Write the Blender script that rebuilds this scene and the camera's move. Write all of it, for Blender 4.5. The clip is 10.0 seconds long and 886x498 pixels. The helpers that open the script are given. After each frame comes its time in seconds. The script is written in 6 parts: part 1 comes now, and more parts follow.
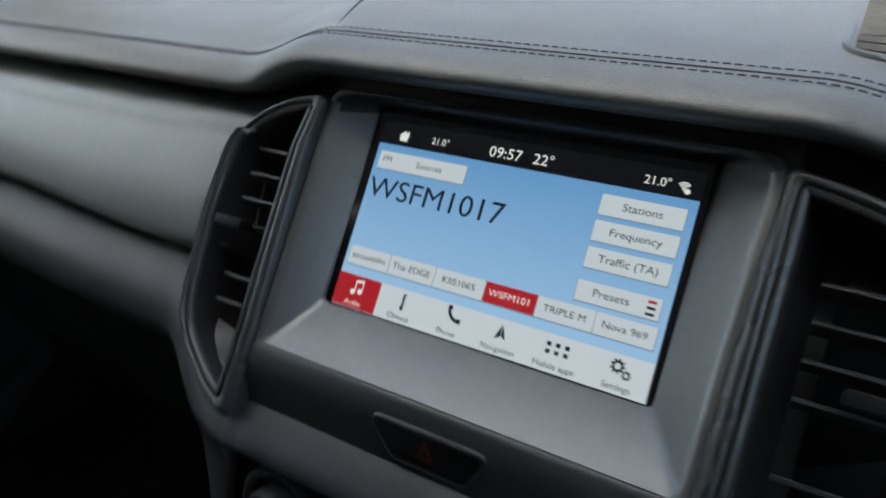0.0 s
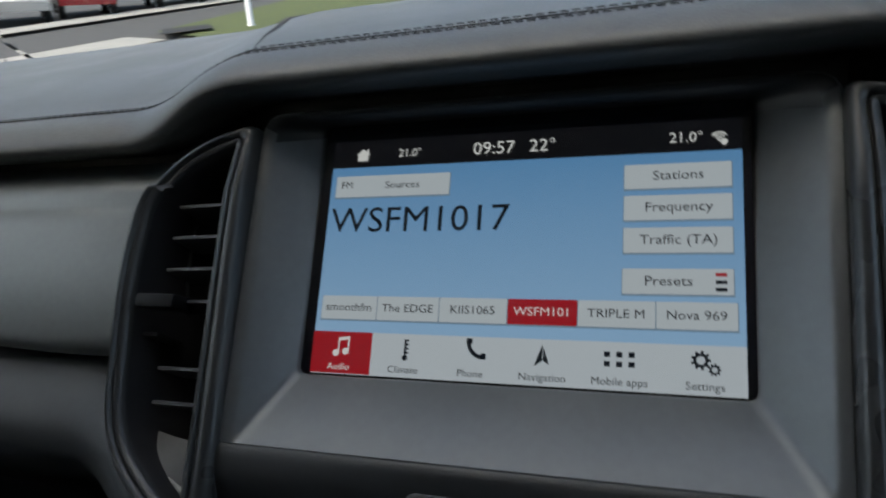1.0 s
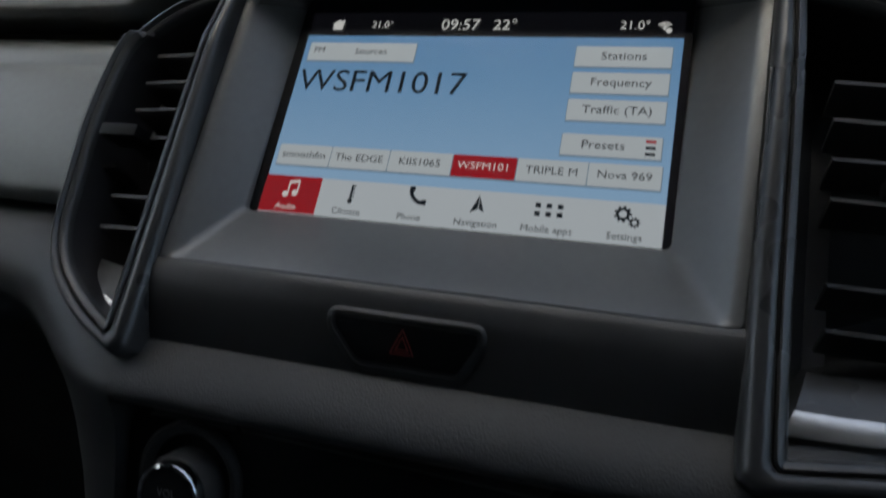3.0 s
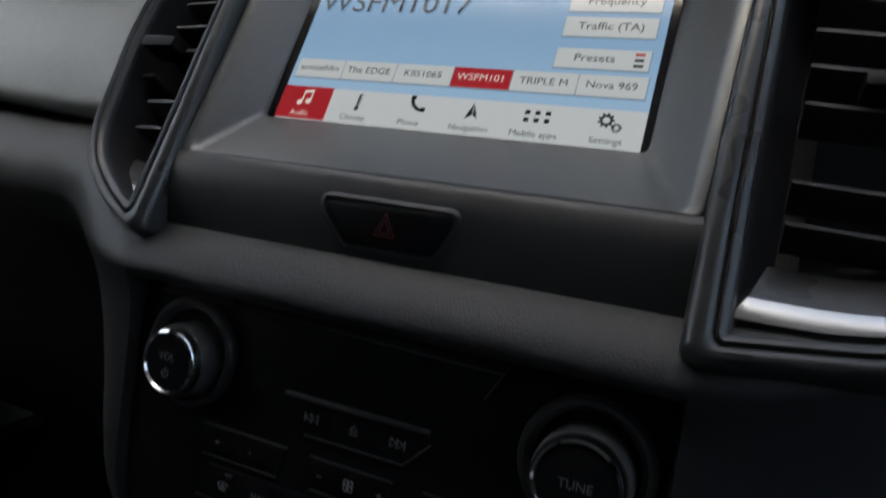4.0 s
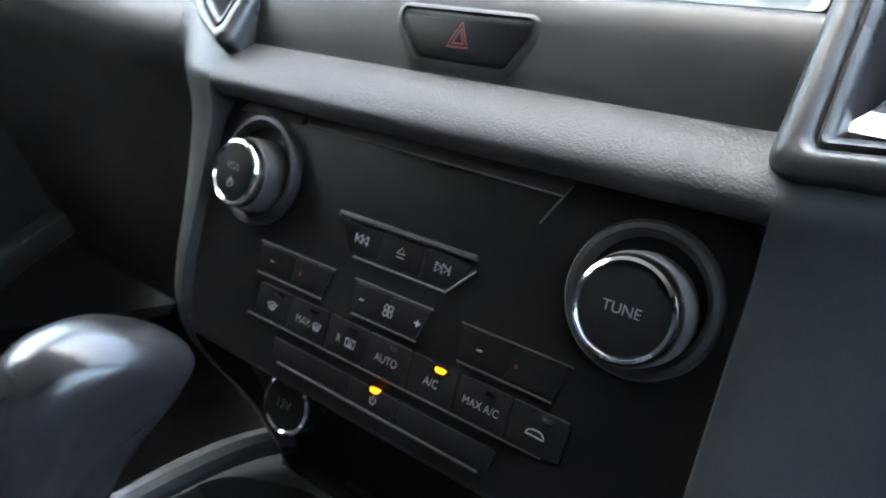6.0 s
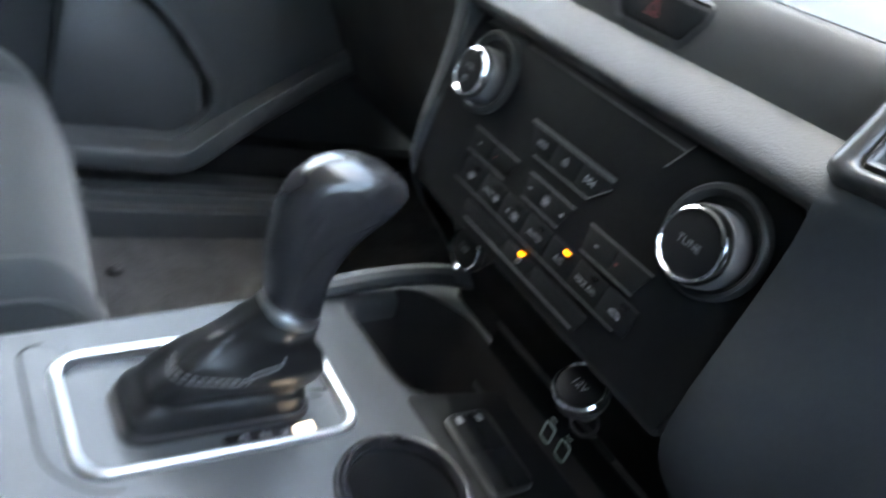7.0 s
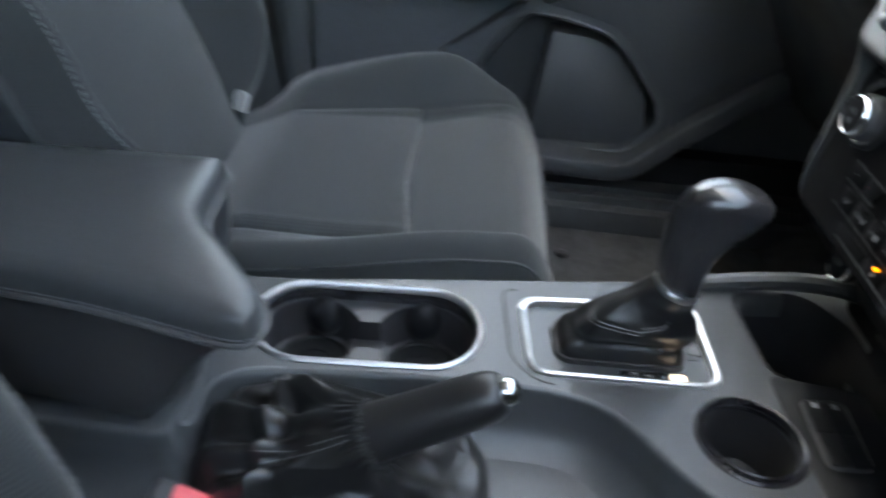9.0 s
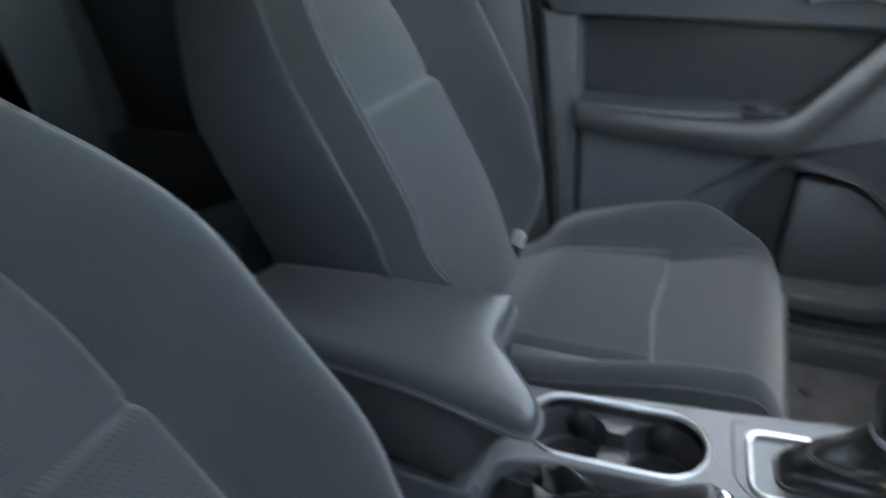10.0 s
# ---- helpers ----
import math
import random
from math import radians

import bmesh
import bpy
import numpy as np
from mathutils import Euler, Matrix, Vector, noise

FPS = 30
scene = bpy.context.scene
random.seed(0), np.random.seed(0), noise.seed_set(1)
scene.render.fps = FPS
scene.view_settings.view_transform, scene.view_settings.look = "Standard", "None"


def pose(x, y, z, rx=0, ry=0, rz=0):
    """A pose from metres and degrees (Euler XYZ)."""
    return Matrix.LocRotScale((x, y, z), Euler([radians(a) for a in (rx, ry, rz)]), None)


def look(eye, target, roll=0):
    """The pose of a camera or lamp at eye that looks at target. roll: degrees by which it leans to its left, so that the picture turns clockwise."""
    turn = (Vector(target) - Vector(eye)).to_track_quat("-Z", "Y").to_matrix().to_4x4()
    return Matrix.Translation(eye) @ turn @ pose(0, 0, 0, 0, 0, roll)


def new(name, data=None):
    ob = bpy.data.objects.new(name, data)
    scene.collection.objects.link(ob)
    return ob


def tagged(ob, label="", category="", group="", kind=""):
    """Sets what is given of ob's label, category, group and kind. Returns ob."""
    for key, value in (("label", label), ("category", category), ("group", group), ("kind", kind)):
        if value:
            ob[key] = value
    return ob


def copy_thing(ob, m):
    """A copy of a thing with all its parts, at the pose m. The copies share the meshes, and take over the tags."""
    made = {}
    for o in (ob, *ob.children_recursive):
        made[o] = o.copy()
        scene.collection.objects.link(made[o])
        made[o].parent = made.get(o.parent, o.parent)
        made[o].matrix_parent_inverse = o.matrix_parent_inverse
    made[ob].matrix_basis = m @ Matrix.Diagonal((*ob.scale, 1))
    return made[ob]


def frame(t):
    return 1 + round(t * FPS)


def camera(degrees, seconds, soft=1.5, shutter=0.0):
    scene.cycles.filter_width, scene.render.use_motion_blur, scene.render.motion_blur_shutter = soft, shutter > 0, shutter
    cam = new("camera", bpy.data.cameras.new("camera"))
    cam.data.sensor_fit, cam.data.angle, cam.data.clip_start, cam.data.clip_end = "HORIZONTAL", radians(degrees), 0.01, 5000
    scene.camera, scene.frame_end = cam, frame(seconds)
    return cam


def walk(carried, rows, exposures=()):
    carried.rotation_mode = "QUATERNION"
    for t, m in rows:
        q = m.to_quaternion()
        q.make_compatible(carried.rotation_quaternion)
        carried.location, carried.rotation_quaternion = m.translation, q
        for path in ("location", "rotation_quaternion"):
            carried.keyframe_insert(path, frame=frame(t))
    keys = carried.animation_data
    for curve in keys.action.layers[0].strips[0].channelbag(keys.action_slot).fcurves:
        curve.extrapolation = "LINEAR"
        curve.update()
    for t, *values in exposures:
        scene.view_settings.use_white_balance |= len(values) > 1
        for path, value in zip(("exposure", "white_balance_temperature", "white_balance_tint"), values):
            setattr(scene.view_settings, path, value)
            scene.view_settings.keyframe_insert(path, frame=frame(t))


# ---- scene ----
cam = camera(65.0, 10.0, 1.9, 0.7)
PATH = [
    (0, 0.1357, -0.2930, 0.7876, 67.99, -2.31, 30.66),
    (0.5, 0.0970, -0.2817, 0.7533, 74.07, 1.83, 24.58),
    (1, 0.0673, -0.2656, 0.7354, 75.54, 5.33, 18.66),
    (1.5, 0.0643, -0.2714, 0.7284, 74.42, 5.06, 15.19),
    (2, 0.0674, -0.2750, 0.7253, 74.36, 3.50, 14.07),
    (2.5, 0.0749, -0.2906, 0.7001, 75.81, 1.04, 15.23),
    (2.7, 0.0791, -0.2914, 0.6810, 78.50, -0.97, 16.38),
    (4, 0.1296, -0.3027, 0.6185, 79.80, -5.22, 24.48),
    (4.5, 0.1440, -0.3028, 0.5868, 80.48, -7.24, 28.70),
    (5, 0.1481, -0.2884, 0.5610, 79.24, -8.46, 31.79),
    (5.2, 0.1486, -0.2849, 0.5563, 78.62, -8.91, 32.52),
    (6.3, 0.1667, -0.2753, 0.5616, 73.85, -12.12, 42.11),
    (6.5, 0.1864, -0.2850, 0.5762, 70.09, -14.08, 47.50),
    (7, 0.2366, -0.3216, 0.5994, 61.31, -17.96, 60.79),
    (7.5, 0.2716, -0.3328, 0.6173, 55.48, -17.85, 71.61),
    (8, 0.2934, -0.3339, 0.6286, 53.49, -16.79, 76.27),
    (8.5, 0.3232, -0.3549, 0.6540, 52.74, -12.56, 84.23),
    (9, 0.3751, -0.3501, 0.6836, 54.69, -4.73, 94.35),
    (9.5, 0.4437, -0.3503, 0.7338, 57.49, -0.41, 103.81),
    (10, 0.5153, -0.3408, 0.8048, 62.62, 1.97, 113.40),
]
EXPOSURES = [(0.0, 2.0, 6850, 4), (0.6, 1.5, 6850, 4), (1.0, 1.3, 6850, 4), (2.5, 1.15, 6850, 5), (4.0, 1.7, 7350, 8), (4.5, 2.1, 7150, 7), (5.0, 3.2, 7150, 6), (6.5, 4.95, 7150, 3), (7.5, 4.75, 7300, 4), (8.5, 4.3, 7450, 4), (9.0, 4.25, 7600, 5), (10.0, 4.35, 7750, 5)]
walk(cam, [(row[0], pose(*row[1:])) for row in PATH], EXPOSURES)

# ---- daylight: bright overcast sky with a weak veiled sun
world = bpy.data.worlds.new("overcast_sky")
scene.world = world
world.use_nodes = True
wn = world.node_tree.nodes
sky = wn.new("ShaderNodeTexSky")
sky.sky_type = "NISHITA"
sky.sun_disc = False
sky.sun_elevation = radians(55)
sky.sun_rotation = radians(200)
sky.air_density, sky.dust_density, sky.ozone_density = 1.0, 4.5, 0.6
wn["Background"].inputs["Strength"].default_value = 0.15
world.node_tree.links.new(sky.outputs[0], wn["Background"].inputs["Color"])
sun = new("sun", bpy.data.lights.new("sun", "SUN"))
sun.data.energy, sun.data.angle, sun.data.color = 0.5, radians(60), (1.0, 0.98, 0.95)
sun.matrix_world = look((0, 0, 10), (2.4, 6.6, 0))


# ---- materials
def nodes_of(name):
    m = bpy.data.materials.new(name)
    m.use_nodes = True
    return m, m.node_tree.nodes, m.node_tree.links, m.node_tree.nodes["Principled BSDF"]


def noise_node(nd, lk, coord, scale, detail=3.0, rough=0.55):
    n = nd.new("ShaderNodeTexNoise")
    n.inputs["Scale"].default_value, n.inputs["Detail"].default_value, n.inputs["Roughness"].default_value = scale, detail, rough
    lk.new(coord, n.inputs["Vector"])
    return n


def surface(name, color, rough=0.5, metal=0.0, grain=0.0, grain_scale=900, cells=False, stain=0.12, stain_scale=14, spec=0.5, rough_var=0.08, sheen=0.0, coat=0.0):
    """A worn everyday surface: colour with stains at two scales, uneven gloss, and a fine grain in relief."""
    m, nd, lk, b = nodes_of(name)
    tc = nd.new("ShaderNodeTexCoord").outputs["Object"]
    n1, n2 = noise_node(nd, lk, tc, stain_scale), noise_node(nd, lk, tc, stain_scale * 17, 2.0)
    add = nd.new("ShaderNodeMath")
    add.operation = "ADD"
    lk.new(n1.outputs["Fac"], add.inputs[0])
    lk.new(n2.outputs["Fac"], add.inputs[1])
    ramp = nd.new("ShaderNodeMapRange")
    ramp.inputs["From Min"].default_value, ramp.inputs["From Max"].default_value = 0.7, 1.3
    ramp.inputs["To Min"].default_value, ramp.inputs["To Max"].default_value = 1 - stain, 1 + stain
    lk.new(add.outputs[0], ramp.inputs["Value"])
    mul = nd.new("ShaderNodeVectorMath")
    mul.operation = "SCALE"
    mul.inputs[0].default_value = color
    lk.new(ramp.outputs[0], mul.inputs["Scale"])
    lk.new(mul.outputs[0], b.inputs["Base Color"])
    rr = nd.new("ShaderNodeMapRange")
    rr.inputs["From Min"].default_value, rr.inputs["From Max"].default_value = 0.3, 0.7
    rr.inputs["To Min"].default_value, rr.inputs["To Max"].default_value = max(0.02, rough - rough_var), min(1, rough + rough_var)
    lk.new(n1.outputs["Fac"], rr.inputs["Value"])
    lk.new(rr.outputs[0], b.inputs["Roughness"])
    b.inputs["Metallic"].default_value = metal
    b.inputs["Specular IOR Level"].default_value = spec
    b.inputs["Sheen Weight"].default_value = sheen
    b.inputs["Sheen Roughness"].default_value = 0.4
    b.inputs["Coat Weight"].default_value = coat
    b.inputs["Coat Roughness"].default_value = 0.2
    if grain:
        bump = nd.new("ShaderNodeBump")
        bump.inputs["Strength"].default_value, bump.inputs["Distance"].default_value = grain, 0.0006
        if cells:
            g = nd.new("ShaderNodeTexVoronoi")
            g.feature = "SMOOTH_F1"
            g.inputs["Scale"].default_value = grain_scale
            g.inputs["Randomness"].default_value = 1.0
            lk.new(tc, g.inputs["Vector"])
            lk.new(g.outputs["Distance"], bump.inputs["Height"])
        else:
            g = noise_node(nd, lk, tc, grain_scale, 2.0)
            lk.new(g.outputs["Fac"], bump.inputs["Height"])
        lk.new(bump.outputs[0], b.inputs["Normal"])
    return m


def cloth(name, color, rib=0.0, rib_scale=260, weave=900, along="X", shade=0.2, cross=""):
    """Woven car-seat cloth: fine weave, optional ribs, a soft sheen."""
    m, nd, lk, b = nodes_of(name)
    tc = nd.new("ShaderNodeTexCoord").outputs["Object"]
    n1, n2 = noise_node(nd, lk, tc, 9), noise_node(nd, lk, tc, weave, 2.0)
    mix = nd.new("ShaderNodeMix")
    mix.data_type = "RGBA"
    mix.inputs["A"].default_value = (*[c * 0.72 for c in color], 1)
    mix.inputs["B"].default_value = (*[c * 1.28 for c in color], 1)
    add = nd.new("ShaderNodeMath")
    add.operation = "MULTIPLY_ADD"
    add.inputs[1].default_value = 0.6
    lk.new(n2.outputs["Fac"], add.inputs[0])
    half = nd.new("ShaderNodeMath")
    half.operation = "MULTIPLY"
    half.inputs[1].default_value = 0.4
    lk.new(n1.outputs["Fac"], half.inputs[0])
    lk.new(half.outputs[0], add.inputs[2])
    lk.new(add.outputs[0], mix.inputs["Factor"])
    lk.new(mix.outputs["Result"], b.inputs["Base Color"])
    b.inputs["Roughness"].default_value = 0.92
    b.inputs["Specular IOR Level"].default_value = 0.2
    b.inputs["Sheen Weight"].default_value = 0.25
    b.inputs["Sheen Roughness"].default_value = 0.5
    bump = nd.new("ShaderNodeBump")
    bump.inputs["Strength"].default_value, bump.inputs["Distance"].default_value = 0.5, 0.0008
    if rib:
        w = nd.new("ShaderNodeTexWave")
        w.wave_type, w.bands_direction = "BANDS", along
        w.inputs["Scale"].default_value = rib_scale
        w.inputs["Distortion"].default_value = 0.5
        w.inputs["Detail"].default_value = 1.0
        lk.new(tc, w.inputs["Vector"])
        s = nd.new("ShaderNodeMath")
        s.operation = "MULTIPLY_ADD"
        s.inputs[1].default_value = rib
        wave, tone = w.outputs["Fac"], w.outputs["Color"]
        if cross:
            w2 = nd.new("ShaderNodeTexWave")
            w2.wave_type, w2.bands_direction = "BANDS", cross
            w2.inputs["Scale"].default_value = rib_scale * 0.8
            w2.inputs["Distortion"].default_value = 0.5
            w2.inputs["Detail"].default_value = 1.0
            lk.new(tc, w2.inputs["Vector"])
            both = nd.new("ShaderNodeMath")
            both.operation = "MAXIMUM"
            lk.new(w.outputs["Fac"], both.inputs[0])
            lk.new(w2.outputs["Fac"], both.inputs[1])
            wave = tone = both.outputs[0]
        lk.new(wave, s.inputs[0])
        lk.new(n2.outputs["Fac"], s.inputs[2])
        lk.new(s.outputs[0], bump.inputs["Height"])
        dark = nd.new("ShaderNodeMix")
        dark.data_type, dark.blend_type = "RGBA", "MULTIPLY"
        dark.inputs["Factor"].default_value = shade
        lk.new(mix.outputs["Result"], dark.inputs["A"])
        lk.new(tone, dark.inputs["B"])
        lk.new(dark.outputs["Result"], b.inputs["Base Color"])
    else:
        lk.new(n2.outputs["Fac"], bump.inputs["Height"])
    lk.new(bump.outputs[0], b.inputs["Normal"])
    return m


def lit(name, color, strength, base=(0.01, 0.01, 0.012), rough=0.12, top=None):
    """A back-lit display element under the glossy cover of the display."""
    m, nd, lk, b = nodes_of(name)
    b.inputs["Base Color"].default_value = (*base, 1)
    b.inputs["Roughness"].default_value = rough
    b.inputs["Emission Color"].default_value = (*color, 1)
    b.inputs["Emission Strength"].default_value = strength
    if top:
        tc = nd.new("ShaderNodeTexCoord").outputs["Generated"]
        sp = nd.new("ShaderNodeSeparateXYZ")
        lk.new(tc, sp.inputs[0])
        mix = nd.new("ShaderNodeMix")
        mix.data_type = "RGBA"
        mix.inputs["A"].default_value, mix.inputs["B"].default_value = (*color, 1), (*top, 1)
        lk.new(sp.outputs["Z"], mix.inputs["Factor"])
        lk.new(mix.outputs["Result"], b.inputs["Emission Color"])
    return m


M = dict(
    pad=surface("soft_touch_dash_skin", (0.076, 0.078, 0.079), 0.48, grain=0.30, grain_scale=1000, cells=True, stain=0.1, rough_var=0.05),
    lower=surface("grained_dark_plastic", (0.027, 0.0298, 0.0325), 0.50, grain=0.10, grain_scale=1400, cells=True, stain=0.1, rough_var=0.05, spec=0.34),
    roll=surface("padded_roll_skin", (0.0245, 0.0268, 0.0292), 0.50, grain=0.34, grain_scale=1300, cells=True, stain=0.1, rough_var=0.05, spec=0.42),
    console=surface("grey_console_plastic", (0.046, 0.051, 0.055), 0.36, grain=0.08, grain_scale=1800, stain=0.07, rough_var=0.05),
    silver=surface("satin_grey_trim_paint", (0.122, 0.131, 0.134), 0.44, metal=0.6, grain=0.05, grain_scale=2500, stain=0.06, rough_var=0.05),
    bezel=surface("dark_satin_bezel_paint", (0.062, 0.064, 0.067), 0.42, metal=0.3, grain=0.1, grain_scale=2200, stain=0.06, rough_var=0.05),
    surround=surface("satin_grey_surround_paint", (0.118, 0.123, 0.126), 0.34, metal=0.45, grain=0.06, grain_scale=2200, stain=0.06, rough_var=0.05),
    lowfascia=surface("dark_lower_fascia", (0.018, 0.0193, 0.0208), 0.46, grain=0.1, grain_scale=2000, stain=0.08),
    grip=surface("moulded_brake_grip", (0.0075, 0.0075, 0.0080), 0.40, grain=0.08, grain_scale=1500, stain=0.08, rough_var=0.05),
    gun=surface("gunmetal_trim_paint", (0.042, 0.044, 0.046), 0.33, metal=0.3, grain=0.04, grain_scale=2500, stain=0.06),
    fascia=surface("matt_black_fascia", (0.022, 0.0225, 0.024), 0.48, grain=0.2, grain_scale=1800, stain=0.08),
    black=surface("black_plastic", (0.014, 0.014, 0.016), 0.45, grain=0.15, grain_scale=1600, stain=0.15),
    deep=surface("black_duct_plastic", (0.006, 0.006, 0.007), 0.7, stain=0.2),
    gloss=surface("gloss_black_panel", (0.012, 0.012, 0.014), 0.22, stain=0.2, rough_var=0.08),
    radio=surface("radio_black_plastic", (0.0064, 0.0070, 0.0081), 0.46, grain=0.1, grain_scale=2200, stain=0.15, spec=0.11, rough_var=0.04),
    key=surface("radio_key_plastic", (0.0066, 0.0072, 0.0083), 0.45, grain=0.1, grain_scale=2200, stain=0.12, spec=0.11, rough_var=0.04),
    chrome=surface("chrome", (0.78, 0.79, 0.80), 0.10, metal=1.0, stain=0.03, rough_var=0.04),
    chinmetal=surface("dull_chrome", (0.42, 0.425, 0.43), 0.24, metal=1.0, stain=0.05, rough_var=0.06),
    satin=surface("satin_chrome", (0.56, 0.565, 0.57), 0.34, metal=1.0, stain=0.05, rough_var=0.06),
    leather=surface("black_leather", (0.0085, 0.0087, 0.0092), 0.36, spec=0.42, grain=0.10, grain_scale=1100, cells=True, stain=0.12, rough_var=0.06, coat=0.12),
    beltmetal=surface("dull_tongue_metal", (0.46, 0.46, 0.46), 0.4, metal=0.2, stain=0.1),
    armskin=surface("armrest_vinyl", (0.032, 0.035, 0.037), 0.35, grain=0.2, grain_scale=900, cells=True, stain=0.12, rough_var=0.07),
    # console plastic made paler to paint the highlight along its rim edge
    rimglint=surface("console_edge_highlight", (0.085, 0.092, 0.097), 0.36, grain=0.05, grain_scale=1800, stain=0.07),
    armbead=surface("armrest_piping", (0.048, 0.050, 0.052), 0.5, stain=0.2, stain_scale=150),
    strip=surface("warm_grey_strip_paint", (0.074, 0.073, 0.072), 0.38, metal=0.5, grain=0.04, grain_scale=2500, stain=0.06),
    # the lid's vinyl darkened, so the side's shade sits in the colour
    armside=surface("armrest_vinyl_shaded_side", (0.014, 0.0145, 0.0155), 0.42, grain=0.2, grain_scale=900, cells=True, stain=0.12, spec=0.4, rough_var=0.07),
    knob=surface("shift_knob_leather", (0.012, 0.012, 0.013), 0.26, grain=0.03, grain_scale=1800, stain=0.08, rough_var=0.03, coat=0.5),
    greythread=surface("grey_thread", (0.16, 0.165, 0.17), 0.8, stain=0.2, stain_scale=300),
    hem=surface("grey_hem_leather", (0.030, 0.031, 0.032), 0.5, stain=0.2, stain_scale=200),
    seatthread=surface("seat_thread", (0.115, 0.122, 0.126), 0.8, stain=0.2, stain_scale=300),
    groove=surface("seam_shadow_gap", (0.006, 0.006, 0.007), 0.8, stain=0.1),
    # front deck's shade painted as black; also the cup rubber's own black
    deckblack=surface("black_rubber_and_shaded_deck", (0.0058, 0.0064, 0.0075), 0.46, grain=0.08, grain_scale=1800, stain=0.12, spec=0.16, rough_var=0.05),
    deckgrey=surface("dark_deck_plastic", (0.026, 0.028, 0.031), 0.42, grain=0.08, grain_scale=1800, stain=0.07, rough_var=0.05),
    seat=cloth("seat_cloth_plain", (0.0262, 0.0304, 0.0316)),
    rib=cloth("seat_cloth_waffle", (0.0275, 0.0318, 0.0330), rib=0.7, rib_scale=85, along="X", cross="Y", shade=0.40),
    ribback=cloth("backrest_cloth_waffle", (0.0325, 0.037, 0.038), rib=1.0, rib_scale=60, along="X", cross="Z", shade=0.75),
    ribup=cloth("backrest_cloth_ribbed", (0.0375, 0.043, 0.0445), rib=1.0, rib_scale=100, along="Z", shade=0.80),
    ribside=cloth("bolster_cloth_fine_rib", (0.0325, 0.0372, 0.0386), rib=0.9, rib_scale=100, along="Z", shade=0.60),
    seatdark=surface("seat_side_vinyl", (0.026, 0.0288, 0.032), 0.55, grain=0.4, grain_scale=600, cells=True, stain=0.1),
    carpet=surface("footwell_carpet", (0.065, 0.065, 0.066), 0.97, grain=1.0, grain_scale=700, stain=0.35, stain_scale=30, spec=0.1),
    rubber=surface("black_rubber", (0.012, 0.012, 0.013), 0.6, stain=0.2),
    door=surface("door_panel_plastic", (0.042, 0.046, 0.049), 0.52, grain=0.25, grain_scale=800, cells=True, stain=0.08),
    jump=surface("blue_grey_vinyl", (0.024, 0.030, 0.032), 0.6, grain=0.2, grain_scale=900, stain=0.1),
    palegrey=surface("pale_grey_plastic", (0.060, 0.072, 0.072), 0.6, grain=0.2, grain_scale=900, stain=0.1),
    doortop=surface("door_cloth_insert", (0.055, 0.062, 0.069), 0.85, grain=0.6, grain_scale=1300, stain=0.12),
    beige=surface("pillar_trim_fabric", (0.58, 0.58, 0.575), 0.9, grain=0.5, grain_scale=1400, stain=0.05),
    red=surface("red_buckle_plastic", (0.62, 0.10, 0.11), 0.4, stain=0.05),
    mark=surface("white_print", (0.24, 0.25, 0.265), 0.6, stain=0.08),
    dimmark=surface("grey_print", (0.17, 0.18, 0.19), 0.6, stain=0.08),
    redmark=surface("dull_red_print", (0.13, 0.014, 0.013), 0.5, stain=0.1),
    amber=lit("amber_indicator", (1.0, 0.25, 0.010), 0.30),
    gearlit=lit("lit_gear_letter", (1.0, 0.84, 0.72), 0.22),
    usb=surface("green_grey_print", (0.26, 0.33, 0.31), 0.6),
    s_black=lit("display_black", (0.004, 0.004, 0.006), 0.2),
    s_blue=lit("display_blue", (0.35, 0.58, 0.90), 0.202, top=(0.14, 0.355, 0.69)),
    s_white=lit("display_white", (0.65, 0.725, 0.82), 0.186),
    s_bar=lit("display_menu_bar", (0.67, 0.745, 0.85), 0.186),
    s_red=lit("display_red", (0.42, 0.012, 0.022), 0.210),
    s_ink=lit("display_ink", (0.004, 0.008, 0.014), 0.2),
    s_text=lit("display_text_white", (0.85, 0.87, 0.9), 0.202),
    s_shade=lit("display_button_shade", (0.20, 0.30, 0.42), 0.210),
    glass=surface("display_cover_glass", (0.006, 0.006, 0.008), 0.08, stain=0.05, rough_var=0.02),
    asphalt=surface("asphalt", (0.055, 0.055, 0.056), 0.9, stain=0.2, stain_scale=1.5, grain=0.3, grain_scale=60),
    concrete=surface("pale_concrete", (0.27, 0.265, 0.25), 0.9, stain=0.12, stain_scale=2),
    grass=surface("lawn", (0.062, 0.078, 0.022), 0.95, stain=0.35, stain_scale=3, grain=1.0, grain_scale=80),
    carwhite=surface("white_car_paint", (0.42, 0.425, 0.43), 0.25, stain=0.03, stain_scale=1, coat=0.5),
    carred=surface("red_car_paint", (0.22, 0.014, 0.02), 0.25, stain=0.03, stain_scale=1, coat=0.5),
    cardark=surface("dark_car_glass", (0.02, 0.022, 0.025), 0.1, stain=0.05),
    tyre=surface("tyre_rubber", (0.015, 0.015, 0.015), 0.85),
    steel=surface("galvanised_steel", (0.55, 0.56, 0.57), 0.45, metal=0.6, stain=0.1, stain_scale=6),
)


def clear_pane(name):
    m, nd, lk, b = nodes_of(name)
    b.inputs["Base Color"].default_value = (0.93, 0.96, 0.95, 1)
    b.inputs["Roughness"].default_value = 0.0
    b.inputs["IOR"].default_value = 1.02
    b.inputs["Transmission Weight"].default_value = 1.0
    return m


M["pane"] = clear_pane("window_glass")

# ---- shape helpers
TILT = radians(29)
CT, ST = math.cos(TILT), math.sin(TILT)
EYE_Z = 0.66


